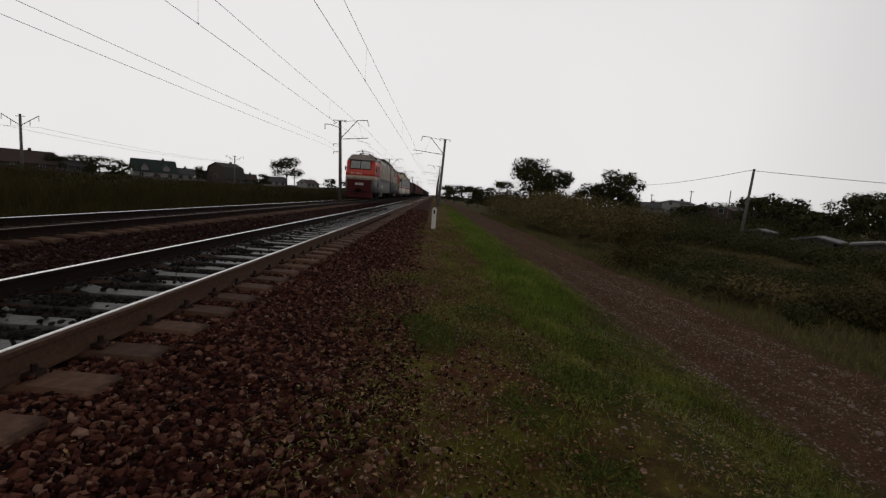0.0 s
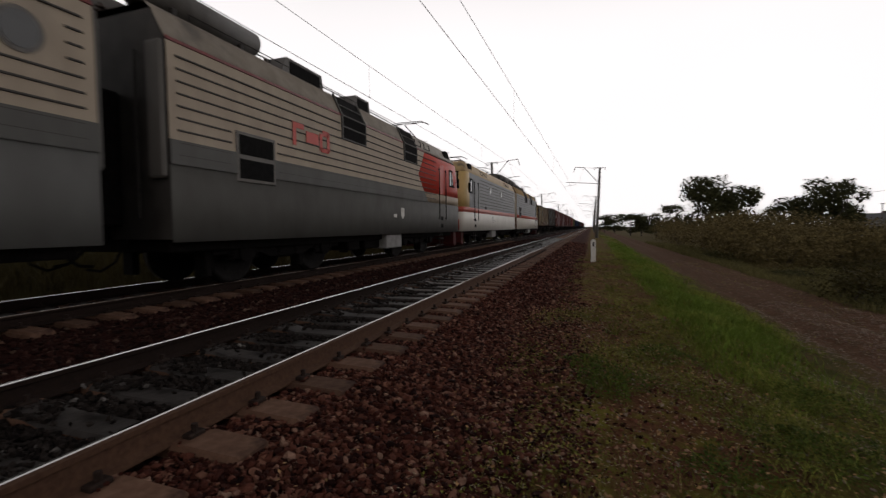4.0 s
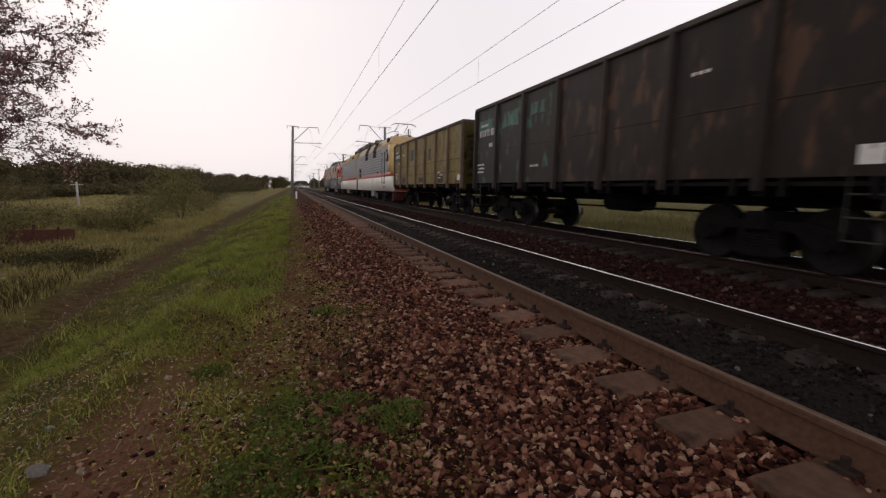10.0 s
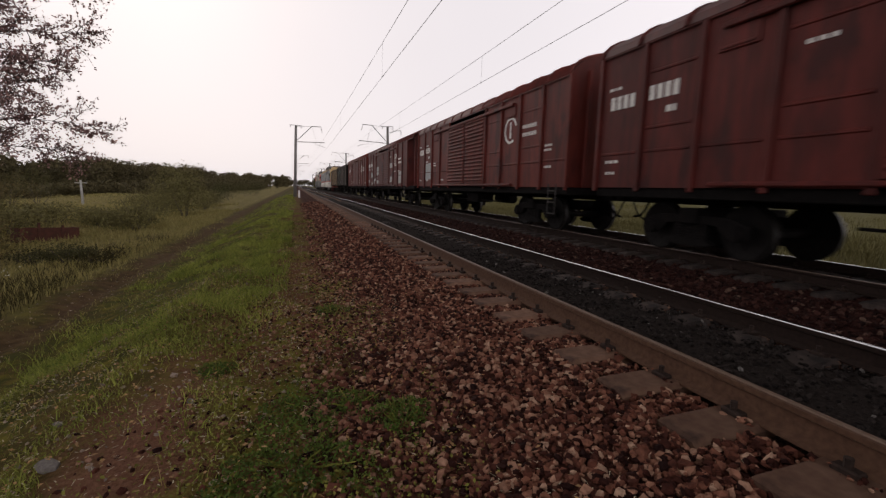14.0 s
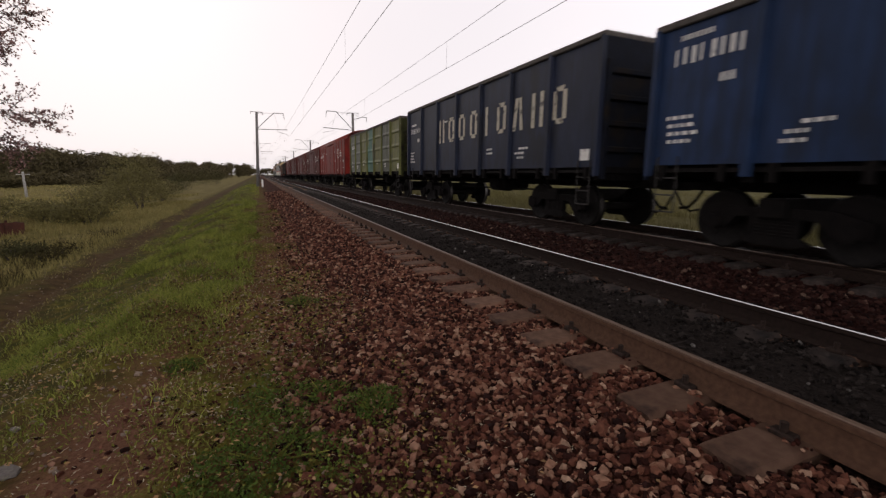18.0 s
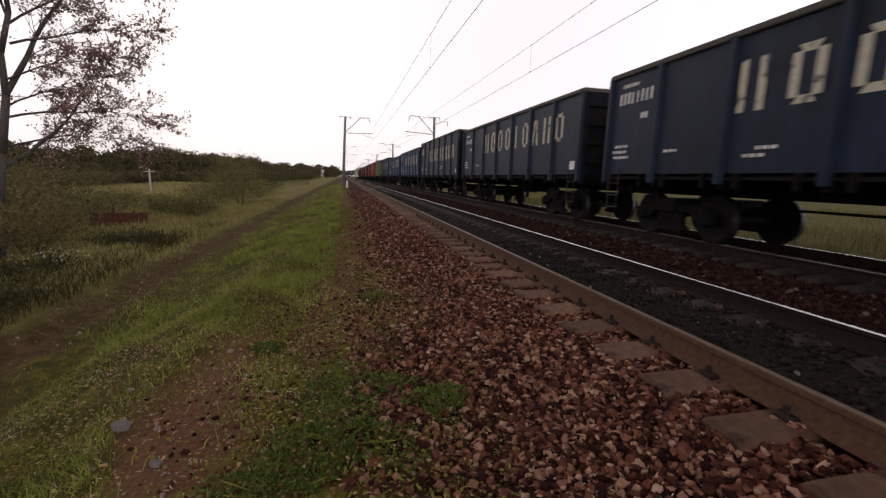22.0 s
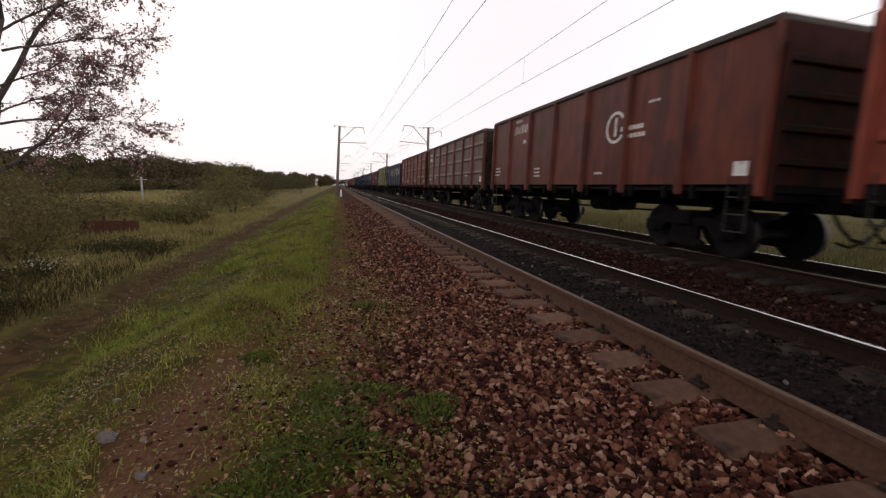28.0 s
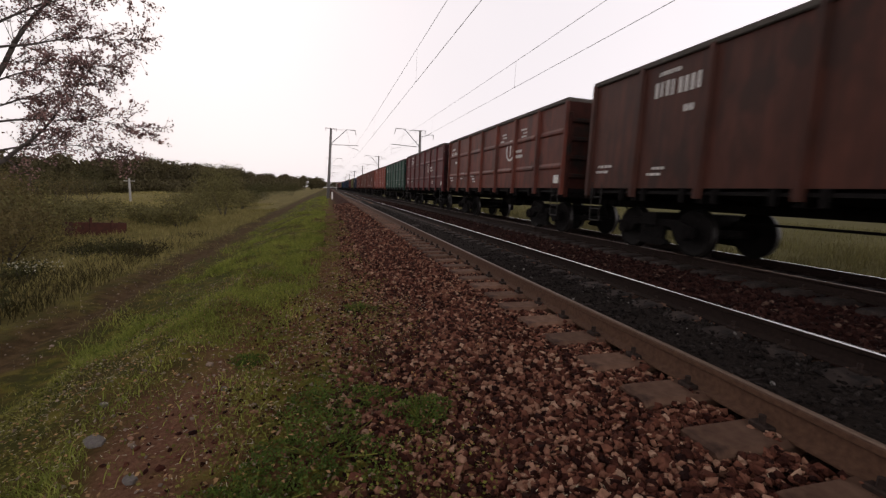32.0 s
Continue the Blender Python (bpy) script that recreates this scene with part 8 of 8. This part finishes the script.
PAINTS = {
    "yellow": paint("mustard_wagon_paint", (0.25, 0.18, 0.042), (0.07, 0.032, 0.014), 0.42, scale3=9.0),
    "black": paint("shaded_green_black_paint", (0.03, 0.019, 0.014), (0.05, 0.028, 0.019), 0.37),
    "brown": paint("ox_red_paint", (0.145, 0.023, 0.016), (0.06, 0.012, 0.01), 0.40),
    "brown_dark": paint("dull_ox_red_paint", (0.122, 0.02, 0.0155), (0.05, 0.011, 0.01), 0.42),
    "scarlet": paint("bright_red_wagon_paint", (0.26, 0.024, 0.015), (0.12, 0.015, 0.012), 0.38),
    "olive": paint("olive_green_paint", (0.15, 0.155, 0.045), (0.085, 0.085, 0.045), 0.40),
    "olive_pale": paint("weathered_grey_green", (0.15, 0.161, 0.124), (0.075, 0.0788, 0.045), 0.44),
    "navy": paint("dark_navy_paint", (0.013, 0.0195, 0.044), (0.009, 0.011, 0.02), 0.42),
    "blue": paint("railway_blue_paint", (0.013, 0.034, 0.092), (0.010, 0.018, 0.04), 0.40),
    "blue_dull": paint("dusty_blue_paint", (0.0135, 0.023, 0.05), (0.010, 0.014, 0.024), 0.42),
    "maroon": paint("maroon_paint", (0.115, 0.018, 0.018), (0.045, 0.01, 0.012), 0.40),
    "lime": paint("yellow_green_paint", (0.185, 0.18, 0.062), (0.08, 0.052, 0.024), 0.40),
    "rust_old": paint("old_brown_rust", (0.05, 0.03, 0.018), (0.026, 0.018, 0.013), 0.5, scale3=4.0),
    "teal_old": paint("grimy_teal_paint", (0.075, 0.18, 0.14), (0.03, 0.024, 0.018), 0.46, scale3=4.0),
    "teal_black": paint("shaded_paint_with_teal_remains", (0.028, 0.021, 0.016), (0.05, 0.115, 0.085), 0.43, scale3=2.6),
    "rust_black": paint("shaded_paint_with_rust_blooms", (0.03, 0.02, 0.015), (0.085, 0.042, 0.024), 0.45, scale3=2.6),
    "teal": paint("teal_patch_paint", (0.072, 0.184, 0.136), (0.16, 0.152, 0.056), 0.44),
    "rust": paint("rust_red_paint", (0.155, 0.035, 0.02), (0.08, 0.023, 0.015), 0.44),
    "rust_dark": paint("dark_rusty_brown_paint", (0.085, 0.027, 0.017), (0.04, 0.016, 0.011), 0.44),
    "tan": paint("faded_tan_brown_paint", (0.15, 0.09, 0.0638), (0.09, 0.0413, 0.0263), 0.44),
    "orange": paint("faded_orange_red_paint", (0.33, 0.07, 0.04), (0.19, 0.042, 0.026), 0.42),
    "green": paint("bottle_green_paint", (0.02, 0.075, 0.05), (0.013, 0.034, 0.024), 0.42),
}
PT = PAINTS
BUILD = [
    lambda: loco_section(RED, False, "red, cream and slate electric locomotive section with sloped red cab"),
    lambda: loco_section(RED, True, "cream and slate electric locomotive section with red cab at its rear"),
    lambda: loco_section(OCHRE, False, "grey and white electric locomotive section with ochre cab and red stripe"),
    lambda: loco_section(OCHRE, True, "grey and white electric locomotive section with ochre rear cab"),
    lambda: open_wagon(PT["yellow"], "mustard-yellow open wagon with heavy rust patches", 0, "plain", 11, post=PT["tan"], seams=(1.86, 2.38), plates=((0.2, 2.8, 1.5, 0.55, "green"), (4.2, 2.7, 0.75, 0.6, "green"), (2.1, 1.42, 0.9, 0.35, "rust_old"), (6.0, 1.42, 1.1, 0.3, "rust_old"), (9.4, 1.42, 0.8, 0.4, "rust_old"), (7.8, 2.5, 0.4, 0.6, "rust_old"))),
    lambda: open_wagon(PT["black"], "sooty black open wagon with teal paint remains", 0, "plain", 12, patches={0: PT["teal_black"], 1: PT["teal_black"], 2: PT["teal_black"], 3: PT["rust_black"], 4: PT["rust_black"], 5: PT["rust_black"], 6: PT["rust_black"]}, seams=(2.45,), plates=((0.3, 3.15, 1.2, 0.4, "teal_old"), (2.2, 3.1, 1.1, 0.5, "teal_old"), (4.0, 3.25, 0.8, 0.35, "teal_old")), top=4.05),
    lambda: covered_wagon(17.6, PT["brown"], "ox-red covered wagon with open brake platform and white marks", 21, -1),
    lambda: covered_wagon(17.8, PT["brown_dark"], "dull ox-red covered wagon with brake platform and pale patches", 22, 1, [(0, 2.62, 2.78, 0.15, 0.85), (0, 1.5, 1.78, 0.15, 0.45), (1, 1.95, 2.4, 0.1, 0.75), (1, 1.36, 1.5, 0.3, 0.85), (2, 1.6, 1.86, 0.12, 0.8), (2, 1.4, 1.62, 0.08, 0.32), (3, 2.1, 2.8, 0.1, 0.85), (3, 1.4, 1.7, 0.08, 0.86), (3, 1.8, 2.0, 0.1, 0.3), (4, 2.5, 2.85, 0.15, 0.85), (4, 1.5, 1.9, 0.2, 0.7), (6, 1.4, 2.2, 0.2, 0.75)]),
    lambda: covered_wagon(15.6, PT["brown"], "ox-red covered wagon with pale green patch beside the number", 23, 0, [(1, 1.55, 2.4, 0.12, 0.85)]),
    lambda: covered_wagon(15.6, PT["brown_dark"], "dull red covered wagon with large ring sign", 24, 0),
    lambda: covered_wagon(17.5, PT["scarlet"], "bright red covered wagon with arched roof and rear platform", 25, 1),
    lambda: open_wagon(PT["olive"], "olive-green open wagon with grey-green weathered sheets", 3, "plain", 31, patches={0: PT["olive_pale"], 1: PT["olive_pale"], 3: PT["teal"], 5: PT["olive_pale"]}, top=4.02),
    lambda: open_wagon(PT["navy"], "dark navy open wagon with large cream stencil blocks", 0, "letters", 32, top=4.04),
    lambda: open_wagon(PT["blue"], "blue smooth-sided open wagon with cream stencil blocks", 0, "letters", 33, top=3.70),
    lambda: open_wagon(PT["blue"], "bright blue open wagon with cream stencil blocks", 0, "letters", 34, top=3.83),
    lambda: open_wagon(PT["navy"], "dusty dark blue open wagon with cream stencil blocks", 0, "letters", 35, top=4.00),
    lambda: open_wagon(PT["blue_dull"], "dull blue open wagon with cream stencil blocks", 0, "letters", 36, top=3.74),
    lambda: open_wagon(PT["blue_dull"], "blue open wagon with white number and cream blocks", 0, "letters", 37, top=3.74),
    lambda: open_wagon(PT["maroon"], "maroon open wagon with white ring sign", 0, "sign", 38, top=3.68),
    lambda: open_wagon(PT["lime"], "yellow-green open wagon with teal patches and diagonal braces", 0, "plain", 39, patches={0: PT["teal"], 1: PT["teal"], 2: PT["lime"]}, seams=(1.8, 2.2), brace=True, top=3.88),
    lambda: open_wagon(PT["navy"], "dark navy open wagon with worn cream blocks", 0, "letters", 40, top=3.68),
    lambda: open_wagon(PT["rust"], "rust-red open wagon with stamped side sheets", 3, "plain", 41),
    lambda: open_wagon(PT["tan"], "faded tan-brown open wagon with stamped sheets", 3, "plain", 42, post=PT["rust"]),
    lambda: open_wagon(PT["rust"], "rust-red open wagon with ring sign and dark patches", 0, "sign", 43, top=3.93),
    lambda: open_wagon(PT["orange"], "faded orange-red open wagon with stamped side sheets", 3, "plain", 44),
    lambda: open_wagon(PT["green"], "bottle-green open wagon with stamped side sheets", 2, "plain", 45),
    lambda: open_wagon(PT["maroon"], "maroon open wagon with white ring sign and number", 2, "sign", 46, top=3.96),
    lambda: open_wagon(PT["rust"], "dull red open wagon with broken white ring sign", 2, "sign", 47),
    lambda: open_wagon(PT["rust_dark"], "rust-brown open wagon with faint white number", 0, "plain", 48, top=3.98),
    lambda: open_wagon(PT["rust_dark"], "rust-brown open wagon near the train's tail", 0, "sign", 49),
]
offset = 0.0
for make in BUILD:
    car, length = make()
    CARS.append((car, offset))
    offset += length


def motions():
    """Every vehicle runs along the far track with the head of the train."""
    for car, behind in CARS:
        walk(car, [(float(t), pose(FAR, y + behind, 0)) for t, y in enumerate(HEAD)])
    runs = dict(CARS)
    clock = np.arange(len(HEAD))
    for wheels, car, r in SPIN:
        place_on, up = wheels.location.copy(), wheels.parent.location.y
        t0 = float(np.interp(up + runs[car], -np.array(HEAD), clock))
        rows, turn = [(0.0, pose(*place_on))], 0.0
        lo, hi = max(frame(t0 - 1.4), 3), min(frame(t0 + 1.4), frame(32.0) - 2)
        for k in range(lo, hi + 1):
            t = (k - 1) / FPS
            rows.append((t, pose(*place_on, math.degrees(turn))))
            speed = np.interp(t + 0.5, clock, HEAD) - np.interp(t - 0.5, clock, HEAD)
            turn += -speed / FPS / r
        rows.append((32.0, rows[-1][1]))
        walk(wheels, rows)


# ---- sleepers, piece by piece near the camera ----
sl_bm, fs_bm = sleeper_mesh(), fastening_mesh()
SL_ME, FS_ME, SG_ME, SF_ME = (bpy.data.meshes.new(n) for n in ("sleeper", "fastening", "sleeper", "sleeper"))
sl_bm.to_mesh(SL_ME), sl_bm.to_mesh(SG_ME), sl_bm.to_mesh(SF_ME), fs_bm.to_mesh(FS_ME)
sl_bm.free(), fs_bm.free()
for me, ends, middle in ((SL_ME, "sleeper", "sleeper_oily"), (SG_ME, "sleeper_oily", "sleeper_oily"), (SF_ME, "sleeper", "sleeper_grey")):
    me.materials.append(M[ends]), me.materials.append(M[middle])
FS_ME.materials.append(M["clip"])


def sleeper_rest(name, centre, lo, hi):
    """The far sleepers of one track, joined."""
    base = np.array([(u, v, w) for w in (-0.36, -0.2) for u, v in ((-1.35, -0.13), (1.35, -0.13), (1.35, 0.13), (-1.35, 0.13))])
    ks = [k for k in range(-1100, 1100) if not lo <= k <= hi]
    v = np.concatenate([base + (centre, S0 + SP * k, 0) for k in ks])
    q = np.array(((0, 3, 2, 1), (4, 5, 6, 7), (0, 1, 5, 4), (1, 2, 6, 5), (2, 3, 7, 6), (3, 0, 4, 7)))
    f = (q[None] + 8 * np.arange(len(ks))[:, None, None]).reshape(-1, 4)
    return tagged(np_mesh(name, v, f, [M["sleeper"] if centre == NEAR else M["sleeper_oily"]]), "row of concrete sleepers running into the distance", "sleeper", kind="stuff")


for centre, lo, hi in ((NEAR, -75, 90), (FAR, -45, 70)):
    track = empty("track_sleepers", pose(centre, 0, 0))
    tagged(track, "worn concrete sleepers bedded in the ballast", "sleeper", kind="structure")
    for k in range(lo, hi + 1):
        ob = new("sleeper", (SL_ME if k > 1 else SG_ME) if centre == FAR else SL_ME if k < -1 else SF_ME)
        ob.parent = track
        ob.matrix_basis = pose(random.uniform(-0.02, 0.02), S0 + SP * k + random.uniform(-0.012, 0.012), random.uniform(-0.006, 0.006), 0, 0, random.uniform(-0.6, 0.6))
        if -30 <= k <= 40:
            fs = new("fastening", FS_ME)
            fs.parent = track
            fs.matrix_basis = pose(0, ob.location.y, 0)
    sleeper_rest("far_sleepers", centre, lo, hi)
motions()
